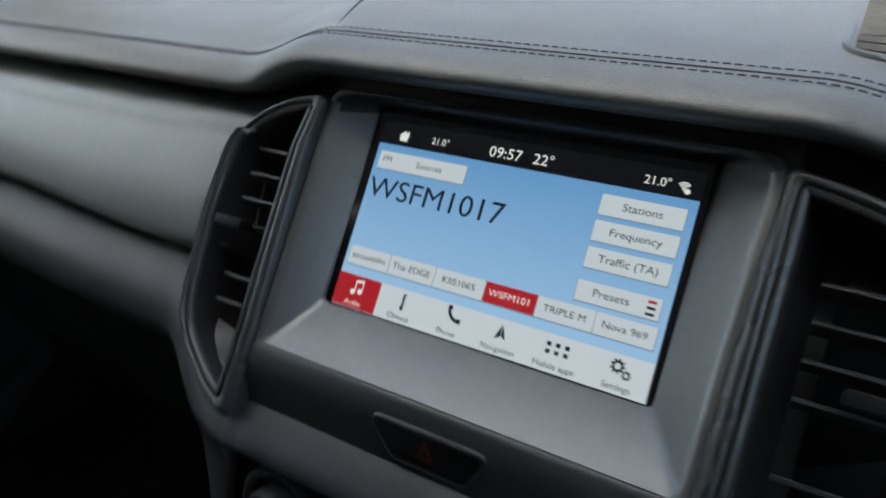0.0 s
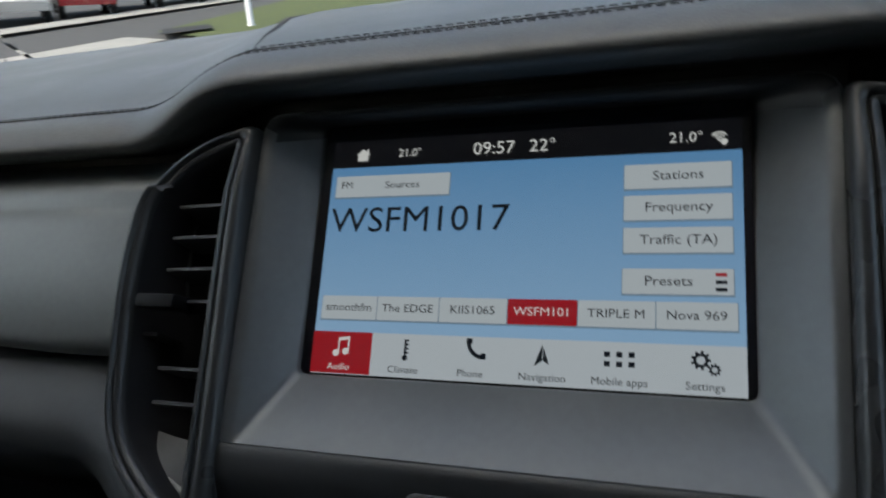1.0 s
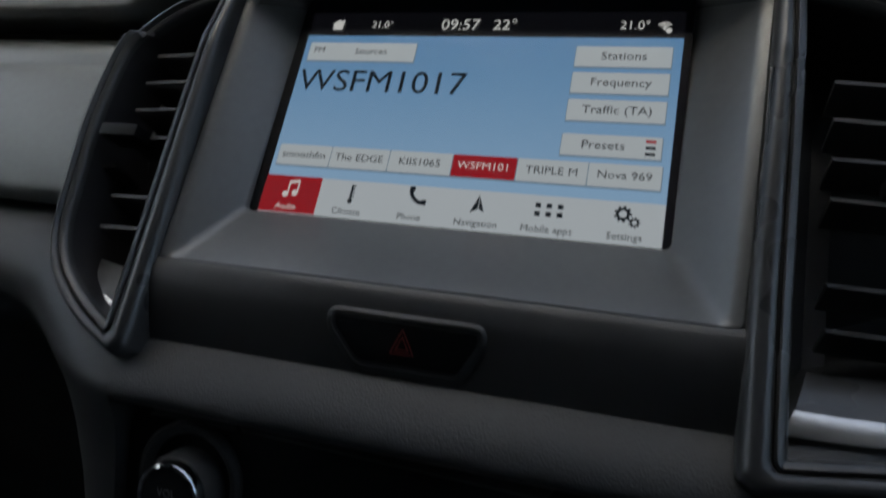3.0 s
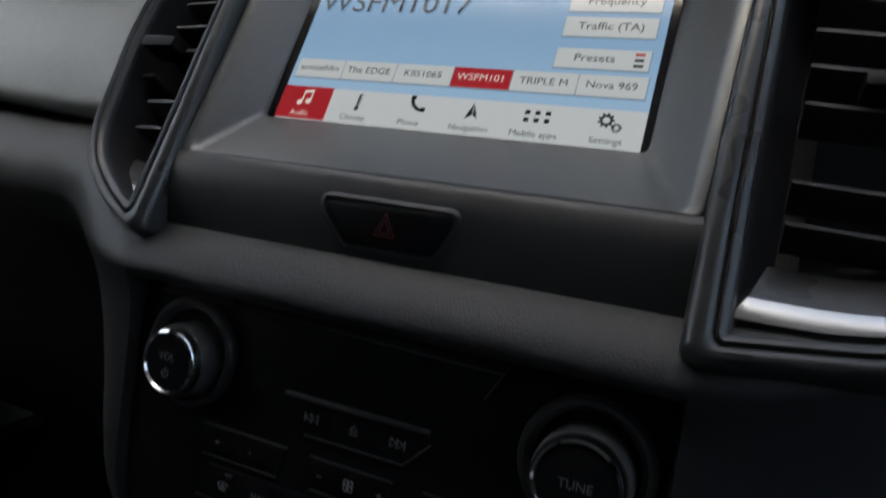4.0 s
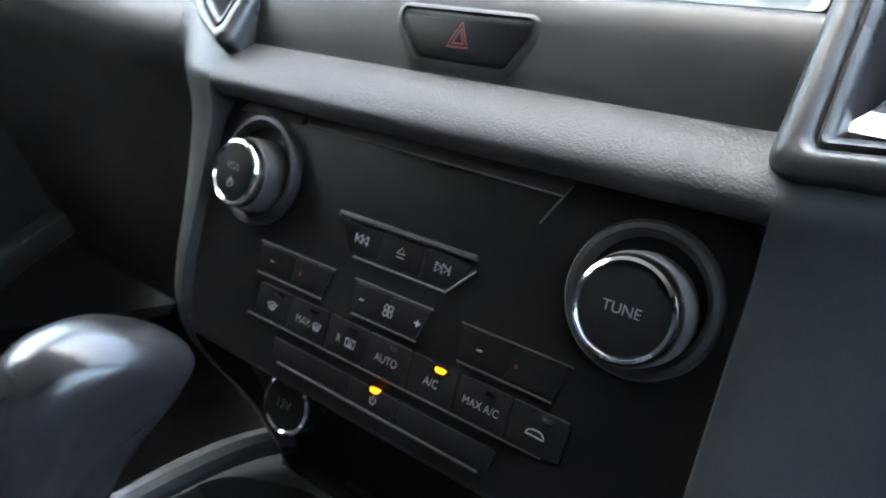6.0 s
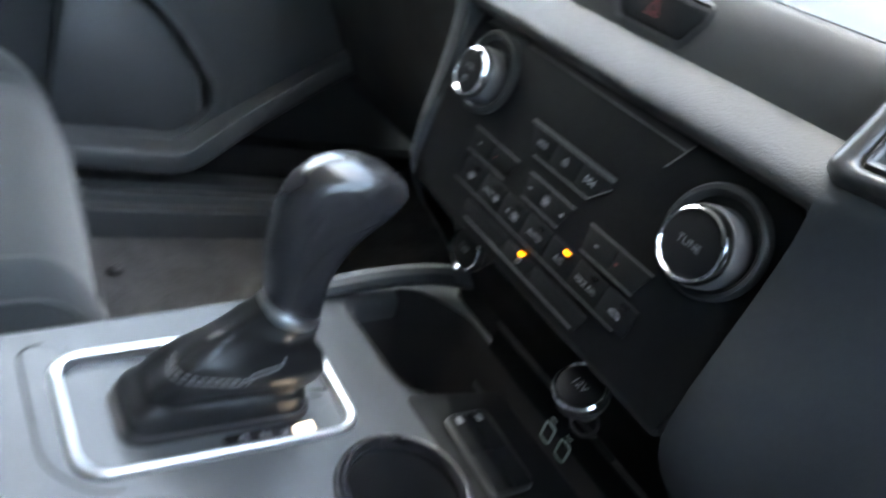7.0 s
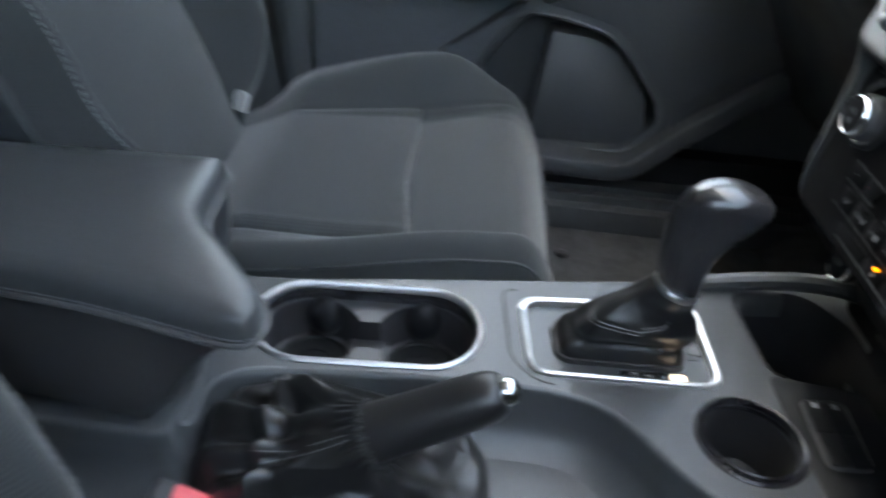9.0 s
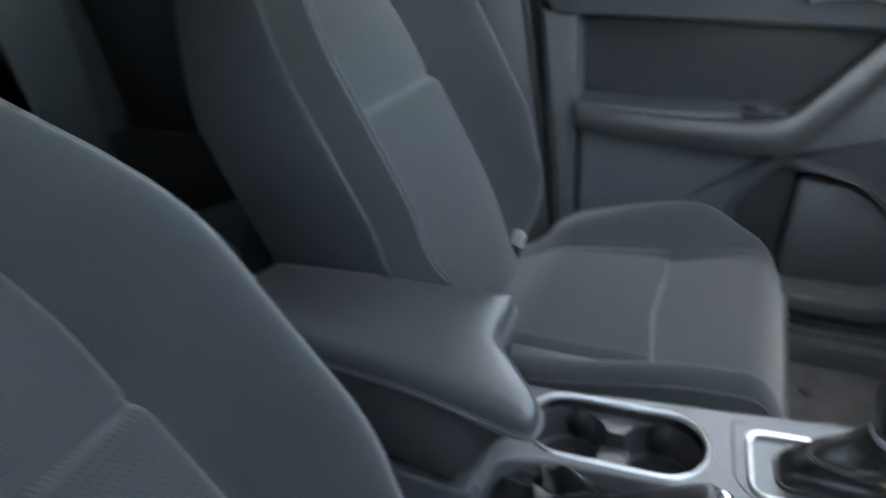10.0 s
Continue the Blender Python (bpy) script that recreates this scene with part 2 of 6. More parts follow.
def D(x, y, z):
    """From the display's own axes (x right, y into the dash, z up its face) to the cabin's."""
    return Vector((x, y * CT + z * ST, EYE_Z - y * ST + z * CT))


def thing(name, at, label, category, group="", kind=""):
    ob = new(name)
    ob.location = at
    ob.empty_display_size = 0.02
    return tagged(ob, label, category, group, kind)


def part(name, bm, material, parent=None, label="", smooth=35, kind=""):
    """Links a bmesh, built in the cabin's axes, as one mesh object under a thing or a part."""
    me = bpy.data.meshes.new(name)
    bmesh.ops.recalc_face_normals(bm, faces=bm.faces)
    for f in bm.faces:
        f.smooth = True
    for e in bm.edges:
        if len(e.link_faces) == 2 and e.calc_face_angle(0) > radians(smooth):
            e.smooth = False
    bm.to_mesh(me)
    bm.free()
    me.materials.append(material if not isinstance(material, str) else M[material])
    ob = new(name, me)
    if parent:
        ob.parent = parent
        ob.matrix_parent_inverse = Matrix.Translation(-parent.location)
    if label:
        ob["label"] = label
    if kind:
        ob["kind"] = kind
    return ob


def single(name, bm, material, label, category, group="", kind="", smooth=35):
    return tagged(part(name, bm, material, None, "", smooth), label, category, group, kind)


def spline(pts, n=6, closed=False):
    """A smooth line through the points."""
    p = [Vector(q) for q in pts]
    out, c = [], len(p)
    for i in range(c if closed else c - 1):
        if closed:
            a, b, d, e = p[i - 1], p[i], p[(i + 1) % c], p[(i + 2) % c]
        else:
            a, b, d, e = p[max(i - 1, 0)], p[i], p[i + 1], p[min(i + 2, c - 1)]
        for k in range(n):
            t = k / n
            out.append(0.5 * ((2 * b) + (d - a) * t + (2 * a - 5 * b + 4 * d - e) * t * t + (3 * b - a - 3 * d + e) * t ** 3))
    if not closed:
        out.append(p[-1])
    return out


def rounded(pts, r, n=5):
    """A closed outline (2D) with its corners rounded; r: one radius or one for each corner."""
    out, c = [], len(pts)
    for i in range(c):
        p, a, b = Vector(pts[i]), Vector(pts[i - 1]), Vector(pts[(i + 1) % c])
        rr = r[i] if isinstance(r, (list, tuple)) else r
        u, v = (a - p), (b - p)
        s = min(rr, u.length * 0.48, v.length * 0.48)
        p0, p1 = p + u.normalized() * s, p + v.normalized() * s
        for k in range(n + 1):
            t = k / n
            out.append(p0 * (1 - t) ** 2 + p * 2 * t * (1 - t) + p1 * t * t)
    return out


def grow(pts, d):
    """Offsets a closed 2D outline outwards by d (inwards: minus)."""
    area = sum(pts[i - 1][0] * pts[i][1] - pts[i][0] * pts[i - 1][1] for i in range(len(pts)))
    sgn = 1 if area > 0 else -1
    out = []
    for i in range(len(pts)):
        a, p, b = Vector(pts[i - 1][:2]), Vector(pts[i][:2]), Vector(pts[(i + 1) % len(pts)][:2])
        t = (p - a).normalized() + (b - p).normalized() if (p - a).length > 1e-9 and (b - p).length > 1e-9 else (b - a)
        t = t.normalized() if t.length > 1e-9 else Vector((1, 0))
        out.append(p + Vector((t.y, -t.x)) * d * sgn)
    return out


def loft(sections, closed=False, cap=False, bm=None):
    """Skins a row of equally long point lists. closed: each list is a loop. cap: fills the first and last loop."""
    bm = bm or bmesh.new()
    rows = [[bm.verts.new(p) for p in s] for s in sections]
    n = len(rows[0])
    for a, b in zip(rows, rows[1:]):
        for i in range(n if closed else n - 1):
            j = (i + 1) % n
            bm.faces.new((a[i], a[j], b[j], b[i]))
    if cap:
        bm.faces.new(rows[0][::-1])
        bm.faces.new(rows[-1])
    return bm


def slab(outline, put, back, front, bevel=0.0, bm=None):
    """A plate from a closed 2D outline: put(u, v, d) maps to the cabin; d runs from back to front, the front edge is rounded."""
    secs = [[put(*p[:2], back) for p in outline]]
    if bevel:
        step = front - back
        sg = 1 if step > 0 else -1
        secs.append([put(*p, front - sg * bevel) for p in outline])
        for k in (0.5, 1.0):
            g = grow(outline, -bevel * (1 - math.cos(k * math.pi / 2)))
            secs.append([put(*p, front - sg * bevel * (1 - math.sin(k * math.pi / 2))) for p in g])
    else:
        secs.append([put(*p[:2], front) for p in outline])
    return loft(secs, closed=True, cap=True, bm=bm)


def box(lo, hi, bevel=0.002, seg=2, m=None, bm=None):
    b2 = bmesh.new()
    bmesh.ops.create_cube(b2, size=1.0)
    lo, hi = Vector(lo), Vector(hi)
    for v in b2.verts:
        v.co = Vector([lo[i] + (v.co[i] + 0.5) * (hi[i] - lo[i]) for i in range(3)])
    if bevel:
        bmesh.ops.bevel(b2, geom=b2.edges[:], offset=bevel, segments=seg, profile=0.6, affect="EDGES")
    if m:
        bmesh.ops.transform(b2, matrix=m, verts=b2.verts)
    return merge(bm, b2)


def merge(bm, other):
    if bm is None:
        return other
    me = bpy.data.meshes.new("tmp")
    other.to_mesh(me)
    other.free()
    bm.from_mesh(me)
    bpy.data.meshes.remove(me)
    return bm


def tube(path, r, n=8, closed=False, bm=None, flat=1.0, up=(0, 0, 1)):
    """A round cord along a path; r: one radius or one for each point."""
    path = [Vector(p) for p in path]
    secs, c = [], len(path)
    for i, p in enumerate(path):
        a, b = (path[i - 1], path[(i + 1) % c]) if closed else (path[max(i - 1, 0)], path[min(i + 1, c - 1)])
        t = (b - a).normalized()
        s = t.cross(Vector(up))
        s = s.normalized() if s.length > 1e-6 else t.orthogonal().normalized()
        w = s.cross(t)
        rr = r[i] if isinstance(r, (list, tuple)) else r
        secs.append([p + s * (math.cos(q) * rr) + w * (math.sin(q) * rr * flat) for q in [2 * math.pi * k / n for k in range(n)]])
    if closed:
        secs.append(secs[0])
        return loft(secs, closed=True, bm=bm)
    return loft(secs, closed=True, cap=True, bm=bm)


def revolve(profile, centre, axis, n=40, bm=None, cap=True):
    """Turns a profile of (radius, height) round an axis."""
    axis = Vector(axis).normalized()
    u = axis.orthogonal().normalized()
    w = axis.cross(u)
    c = Vector(centre)
    secs = [[c + axis * h + (u * math.cos(q) + w * math.sin(q)) * max(r, 1e-5) for q in [2 * math.pi * k / n for k in range(n)]] for r, h in profile]
    return loft(secs, closed=True, cap=cap, bm=bm)


def holed(outer, holes, put, bm=None):
    """A flat face with holes, all from 2D outlines."""
    bm = bm or bmesh.new()
    edges = []
    for loop in (outer, *holes):
        vs = [bm.verts.new(put(*p[:2])) for p in loop]
        edges += [bm.edges.new((vs[i - 1], vs[i])) for i in range(len(vs))]
    bmesh.ops.triangle_fill(bm, use_beauty=True, use_dissolve=False, edges=edges)
    return bm


def smooth01(t):
    t = max(0.0, min(1.0, t))
    return t * t * (3 - 2 * t)


def lettering(name, text, size, put, material, parent, align="CENTER", label="", squeeze=1.0, thick=0.0):
    """Flat printed letters; put(u, v) maps the text's plane to the cabin, u along the line, v up."""
    cu = bpy.data.curves.new(name, "FONT")
    cu.body, cu.size, cu.align_x, cu.align_y = text, size, align, "CENTER"
    cu.offset = thick
    cu.resolution_u = 3
    tmp = bpy.data.objects.new(name, cu)
    scene.collection.objects.link(tmp)
    me = bpy.data.meshes.new_from_object(tmp.evaluated_get(bpy.context.evaluated_depsgraph_get()))
    bpy.data.objects.remove(tmp)
    bpy.data.curves.remove(cu)
    bm = bmesh.new()
    bm.from_mesh(me)
    bpy.data.meshes.remove(me)
    for v in bm.verts:
        v.co = put(v.co.x * squeeze, v.co.y)
    return part(name, bm, material, parent, label)


def circle2(cx, cy, r, n=32):
    return [Vector((cx + r * math.cos(2 * math.pi * k / n), cy + r * math.sin(2 * math.pi * k / n))) for k in range(n)]


def stitches(paths, length, gap, r, lift=0.0008):
    """Rows of short raised thread stitches along paths, in one mesh."""
    bm = bmesh.new()
    for path in paths:
        path = [Vector(p) for p in path]
        dist, want = 0.0, 0.0
        for a, b in zip(path, path[1:]):
            seg = (b - a).length
            while want < dist + seg:
                t = (want - dist) / seg
                p = a.lerp(b, t)
                d = (b - a).normalized()
                up = Vector((0, 0, lift))
                tube([p - d * length / 2 + up * 0.3, p + up, p + d * length / 2 + up * 0.3], r, 5, bm=bm)
                want += length + gap
            dist += seg
    return bm


# ---- dashboard
dash = thing("dashboard", (0, 0.2, 0.5), "dark grey padded car dashboard with stitched top and silver trim", "dashboard")

CENTRE = [(0.66, 0.790), (0.55, 0.798), (0.44, 0.802), (0.30, 0.793), (0.18, 0.780), (0.09, 0.765), (0.050, 0.7565), (0.034, 0.7530), (0.027, 0.7515), (0.016, 0.748), (0.0085, 0.7437), (0.0045, 0.7388), (0.0075, 0.7340), (0.016, 0.7308), (0.026, 0.7285), (0.036, 0.7270), (0.07, 0.726)]
SIDE = [(0.66, 0.786), (0.55, 0.793), (0.44, 0.797), (0.30, 0.783), (0.18, 0.762), (0.10, 0.744), (0.070, 0.7345), (0.056, 0.7300), (0.050, 0.7285), (0.042, 0.7245), (0.0365, 0.7190), (0.0338, 0.7132), (0.036, 0.7085), (0.043, 0.7055), (0.052, 0.7040), (0.062, 0.703), (0.09, 0.7025)]


def hump(x, y):
    """1 over the middle of the dash, 0 beside it; the edge fans out towards the windscreen."""
    a = abs(x) - 0.42 * max(0.0, y - 0.05)
    return 1 - smooth01((a - 0.122) / 0.10)


def dash_section(x):
    out = []
    for (yc, zc), (ys, zs) in zip(CENTRE, SIDE):
        w = hump(x, max(yc, 0.05) if yc > 0.06 else 0.05)
        out.append(Vector((x, ys + (yc - ys) * w, zs + (zc - zs) * w)))
    return out


xs = [-0.735 + 0.735 * 2 * k / 320 for k in range(321)]
part("dash_top", loft([spline(dash_section(x), 3) for x in xs]), "pad", dash, "soft grained top pad with twin stitched seam")


def seam_point(x, k):
    s = spline(dash_section(x), 3)
    i = int(k * 3)
    return s[i].lerp(s[i + 1], k * 3 - i)


def seam_off(x, k, lift):
    """A point just proud of the pad's skin."""
    u, v = seam_point(x + 0.002, k) - seam_point(x - 0.002, k), seam_point(x, k + 0.1) - seam_point(x, k - 0.1)
    nrm = u.cross(v).normalized()
    return seam_point(x, k) + nrm * (lift if nrm.z > 0 else -lift)


def row_gap(x):
    """Distance of the stitch rows from the seam, wider over the raised middle."""
    w = hump(x, 0.05)
    return 0.42 + 0.32 * w + 0.7 * w * (1 - w)


fine = [-0.72 + 1.44 * k / 360 for k in range(361)]
part("dash_seam", tube([seam_off(x, 7.40, 0.0002) for x in fine], 0.0006, 6, flat=0.7), "groove", dash)
part("dash_stitching", stitches([[seam_off(x, 7.40 + e * row_gap(x), 0.0002) for x in fine] for e in (-1, 1)], 0.0034, 0.0016, 0.00026, 0.0002), "groove", dash, "rows of dark thread stitches", kind="stuff")
# the line where the raised middle meets the lower side of the pad
crease = []
for k in range(14):
    y = 0.050 + 0.22 * k / 13
    x = -(0.138 + 0.42 * (y - 0.05))
    s = spline(dash_section(x), 3)
    z = next(a.z + (b.z - a.z) * (a.y - y) / (a.y - b.y) for a, b in zip(s, s[1:]) if a.y >= y >= b.y)
    crease.append(Vector((x, y, z + 0.0006)))
part("dash_crease", tube(crease, [0.0003 + 0.0022 * smooth01(k / 7) for k in range(14)], 8, flat=0.45), "groove", dash)

# grille let into the top of the pad
gr = thing("dash_grille", (0.165, 0.16, 0.77), "small grey ribbed grille let into the dash top", "grille")


def on_top(x, y, d=0.0):
    s = spline(dash_section(x), 3)
    z = next(a.z + (b.z - a.z) * (a.y - y) / (a.y - b.y) for a, b in zip(s, s[1:]) if a.y >= y >= b.y)
    return Vector((x, y, z + d))


o = rounded([(0.125, 0.064), (0.205, 0.064), (0.205, 0.30), (0.125, 0.30)], 0.015, 5)
i_ = grow(o, -0.006)
part("frame", loft([[on_top(*p, -0.004) for p in o], [on_top(*p, 0.0018) for p in grow(o, -0.001)], [on_top(*p, 0.0022) for p in grow(o, -0.003)], [on_top(*p, 0.0008) for p in i_], [on_top(*p, -0.004) for p in i_]], closed=True), "bezel", gr, "satin grey frame")
for k in range(19):
    y = 0.076 + 0.0118 * k
    part("slat", tube([on_top(0.131 + 0.068 * q / 4, y, 0.0004) for q in range(5)], 0.0028, 6), "fascia", gr)

# silver panel before the passenger
TRIM = [(0.075, 0.697), (0.052, 0.6955), (0.042, 0.6935), (0.034, 0.6885), (0.0305, 0.6815), (0.0292, 0.6790), (0.0240, 0.6735), (0.014, 0.655), (0.006, 0.636), (0.0005, 0.618), (-0.001, 0.609), (0.003, 0.603), (0.014, 0.6005), (0.03, 0.600)]


def trim_section(x):
    flare = 0.05 * smooth01((-x - 0.50) / 0.25)
    return [Vector((x, y + flare, z + (0.012 * (1 - smooth01((x + 0.46) / 0.22)) * (0.69 - z) / 0.09 if z < 0.69 else 0))) for y, z in TRIM]


part("passenger_trim_panel", loft([spline(trim_section(-0.735 + 0.565 * k / 40), 3) for k in range(41)]), "silver", dash, "satin silver trim panel")

# lower dash: ledge under the trim, sweeping out into the centre stack
LEDGE = [(0.05, 0.6000), (0.012, 0.5985), (-0.004, 0.5950), (-0.014, 0.5895), (-0.021, 0.5825), (-0.026, 0.5740), (-0.028, 0.5640), (-0.026, 0.5540), (-0.014, 0.535), (0.010, 0.508), (0.044, 0.465), (0.080, 0.41), (0.115, 0.35), (0.16, 0.28)]
STACK = [(0.02, 0.5720), (-0.045, 0.5690), (-0.055, 0.5662), (-0.0620, 0.5632), (-0.0685, 0.5592), (-0.0745, 0.5543), (-0.0795, 0.5488), (-0.0818, 0.5430), (-0.0785, 0.525), (-0.0815, 0.49), (-0.0860, 0.445), (-0.076, 0.415), (-0.030, 0.365), (0.005, 0.31)]


def lower_section(x):
    a = abs(x)
    w = 1 - smooth01((a - 0.118) / 0.115)
    w = w ** 0.8
    up = 0.012 * smooth01((a - 0.25) / 0.25)
    return [Vector((x, ys + (yc - ys) * w, zs + up * (zs > 0.5) + (zc - zs - up * (zs > 0.5)) * w)) for (ys, zs), (yc, zc) in zip(LEDGE, STACK)]


for sgn, nm in ((-1, "lower_dash"), (1, "knee_panel")):
    edge = lower_section(sgn * 0.1205)
    inner = [[Vector((sgn * (0.1205 - dx), max(p.y + 0.0015, p.y + q * (-0.0685 - 0.135 * (0.537 - p.z) - p.y)) if p.y < -0.03 else p.y, p.z)) for p in edge] for dx, q in ((0.0022, 1.3), (0.0018, 1.0), (0.0006, 0.12))]
    part(nm, loft([spline(r, 3) for r in inner] + [spline(lower_section(sgn * (0.1205 + 0.615 * (k / 44) ** 1.5)), 3) for k in range(45)]), "lower", dash)
# padded roll across the stack, above the radio
ROLL = STACK[:8] + [(-0.0770, 0.5385), (-0.0690, 0.5370), (-0.04, 0.5365)]
part("padded_roll", loft([spline([Vector((x, y, z)) for y, z in ROLL], 3) for x in [-0.1205 + 0.241 * k / 16 for k in range(17)]]), "roll", dash, "grained padded roll")
# glove box lid line and handle
part("glovebox_door", loft([spline([Vector((x, y - 0.006, z)) for x_, y, z in lower_section(x)][8:13], 2) for x in [-0.64 + 0.40 * k / 10 for k in range(11)]]), "lower", dash)
part("glovebox_handle", box((-0.30, 0.040, 0.482), (-0.190, 0.066, 0.487), 0.002), "black", dash)
# dark backing behind trim and vents
part("dash_core", box((-0.73, 0.145, 0.30), (0.73, 0.165, 0.69), 0.004), "deep", dash)

# ---- centre fascia round the display
fas = thing("centre_fascia", D(0, 0.02, -0.05), "dark satin surround of the centre display", "fascia")
GLASS = rounded([(-0.0925, -0.0525), (0.0905, -0.0525), (0.0905, 0.0625), (-0.0925, 0.0625)], 0.004, 4)
OUTER = rounded([(-0.1095, -0.0820), (0.1095, -0.0820), (0.1135, 0.062), (-0.1135, 0.062)], [0.006, 0.006, 0.010, 0.010], 4)
RIM = rounded([(-0.1165, -0.0840), (0.1165, -0.0840), (0.1205, 0.066), (-0.1205, 0.066)], [0.004, 0.004, 0.012, 0.012], 4)


def bez(outl, y):
    return [D(p.x, y + (0.006 if p.y > 0.05 else 0.0), p.y) for p in outl]


SUR = [bez(grow(GLASS, -0.0004), 0.006), bez(GLASS, -0.0005), bez(grow(GLASS, 0.0008), -0.0018), bez(OUTER, -0.0152), bez(grow(OUTER, 0.0022), -0.0175), bez(grow(RIM, -0.0015), -0.0176), bez(RIM, -0.0160), bez(RIM, 0.004), bez(RIM, 0.03)]
# the surround's top faces go black, with the visor's shade put into the colour
for nm, mat, upper, lab in (("display_surround", "surround", False, "satin dark grey slanted display surround"), ("visor_shade_bevel", "black", True, "upper surround bevel blackened as visor shade")):
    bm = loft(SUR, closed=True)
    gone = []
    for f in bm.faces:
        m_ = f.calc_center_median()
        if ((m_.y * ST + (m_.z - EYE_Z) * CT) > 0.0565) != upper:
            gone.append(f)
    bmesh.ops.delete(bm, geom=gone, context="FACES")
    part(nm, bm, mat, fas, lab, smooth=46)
# black front below the display, with a seat for the hazard switch
LOW = [(-0.0172, -0.0826), (-0.0183, -0.0845), (-0.0190, -0.0880), (-0.0182, -0.0960), (-0.0130, -0.1080), (-0.0070, -0.1185), (-0.0050, -0.1235), (0.004, -0.125)]
part("lower_fascia", loft([spline([D(x * (1 + 0.0 * z), y, z) for y, z in LOW], 3) for x in [-0.1165 + 0.233 * k / 12 for k in range(13)]]), "lowfascia", fas, "dark satin lower fascia")
part("upper_backing", box((-0.733, 0.088, 0.685), (0.733, 0.108, 0.720), 0.002), "deep", fas)
part("visor_side", box((-0.205, 0.062, 0.690), (0.205, 0.078, 0.7285), 0.002), "deep", fas)
part("visor_liner", box((-0.124, 0.034, 0.700), (0.124, 0.060, 0.7275), 0.002), "deep", fas)


def on_low(u, v, d):
    """A point d in front of the lower fascia."""
    y = next(a[0] + (b[0] - a[0]) * (a[1] - v) / (a[1] - b[1]) for a, b in zip(LOW[2:], LOW[3:]) if a[1] >= v >= b[1])
    return D(u, y - d, v)


haz = thing("hazard_switch", D(0, -0.015, -0.1), "black trapezoid hazard switch with a dull red triangle", "switch")
HZ = rounded([(-0.0286, -0.0962), (0.0288, -0.0962), (0.0292, -0.1010), (0.0215, -0.1126), (-0.0185, -0.1126), (-0.0290, -0.1006)], 0.0030, 4)
part("rim", loft([[on_low(*p, 0.0002) for p in grow(HZ, 0.0028)], [on_low(*p, 0.0011) for p in grow(HZ, 0.0016)], [on_low(*p, 0.0012) for p in grow(HZ, 0.0006)], [on_low(*p, -0.001) for p in HZ]], closed=True), "lowfascia", haz)
part("button", loft([[on_low(*p, -0.001) for p in grow(HZ, -0.0006)], [on_low(*p, 0.0004) for p in grow(HZ, -0.0009)], [on_low(*p, 0.0008) for p in grow(HZ, -0.0018)]], closed=True, cap=True), "radio", haz)
tri = [(-0.0050, -0.1078), (0.0050, -0.1078), (0.0, -0.0988)]
for q in (0.0, 0.0024):
    a = grow([Vector(p) for p in tri], -q)
    b = grow([Vector(p) for p in tri], -q - 0.0009)
    part("triangle", loft([[on_low(*p, 0.0012) for p in a], [on_low(*p, 0.0013) for p in b]], closed=True), "redmark", haz, "dull red triangle outline")

# ---- touch display
scr = thing("touch_display", D(0, 0, -0.05), "lit car touch display showing a blue radio page", "display")


def L(k):
    """Depth of layer k in front of the display's glass."""
    return 0.0012 - 0.00022 * k


part("cover_glass", slab(GLASS, lambda u, v, d: D(u, d, v), 0.006, 0.0014), "glass", scr, "glossy black display glass")


def tile(name, x0, z0, x1, z1, k, material, r=0.0, parent=None, label=""):
    pts = [(x0, z0), (x1, z0), (x1, z1), (x0, z1)]
    pts = rounded(pts, r, 3) if r else [Vector(p) for p in pts]
    bm = bmesh.new()
    bm.faces.new([bm.verts.new(D(p.x, L(k), p.y)) for p in pts])
    return part(name, bm, material, parent or scr, label)


def words(name, text, size, x, z, k, material, align="CENTER", squeeze=1.0, thick=0.0, parent=None):
    return lettering(name, text, size, lambda u, v: D(x + u, L(k), z + v), material, parent or scr, align, squeeze=squeeze, thick=thick)


tile("page", -0.0871, -0.0335, 0.0871, 0.0415, 1, "s_blue", label="pale blue radio page")
tile("menu_bar", -0.0871, -0.0515, 0.0871, -0.0335, 1, "s_bar", label="white menu bar")
tile("status_bar", -0.0871, 0.0415, 0.0871, 0.0545, 1, "s_black", label="black status bar")


def soft_button(name, x0, z0, x1, z1, text, tx, size=0.0046, material="s_white", ink="s_ink"):
    tile("shade", x0 - 0.0003, z0 - 0.0007, x1 + 0.0004, z1, 2, "s_shade")
    b = tile(name, x0, z0, x1, z1, 3, material, 0.0006, label="white on-screen button" if material == "s_white" else "red on-screen button")
    if text:
        words("caption", text, size, tx, (z0 + z1) / 2, 5, ink, squeeze=1.12)
    return b


soft_button("sources_button", -0.0842, 0.0273, -0.0295, 0.0372, "Sources", -0.0515)
words("caption", "FM", 0.0044, -0.0785, 0.0328, 5, "s_ink", squeeze=1.1)
for txt, zc in (("Stations", 0.0318), ("Frequency", 0.0190), ("Traffic (TA)", 0.0060)):
    soft_button("list_button", 0.0438, zc - 0.0050, 0.0832, zc + 0.0050, txt, 0.0640, 0.0053)
soft_button("presets_button", 0.0436, -0.0150, 0.0832, -0.0052, "Presets", 0.0604, 0.0053)
for k, m_ in enumerate(("s_red", "s_ink", "s_ink")):
    tile("preset_mark", 0.0770, -0.0081 - 0.0028 * k, 0.0809, -0.0068 - 0.0028 * k, 5, m_)
words("station_text", "WSFM1017", 0.0162, -0.0850, 0.0158, 4, "s_ink", "LEFT", squeeze=1.08)
edges = [-0.0848, -0.0582, -0.0300, -0.0010, 0.0270, 0.0560, 0.0845]
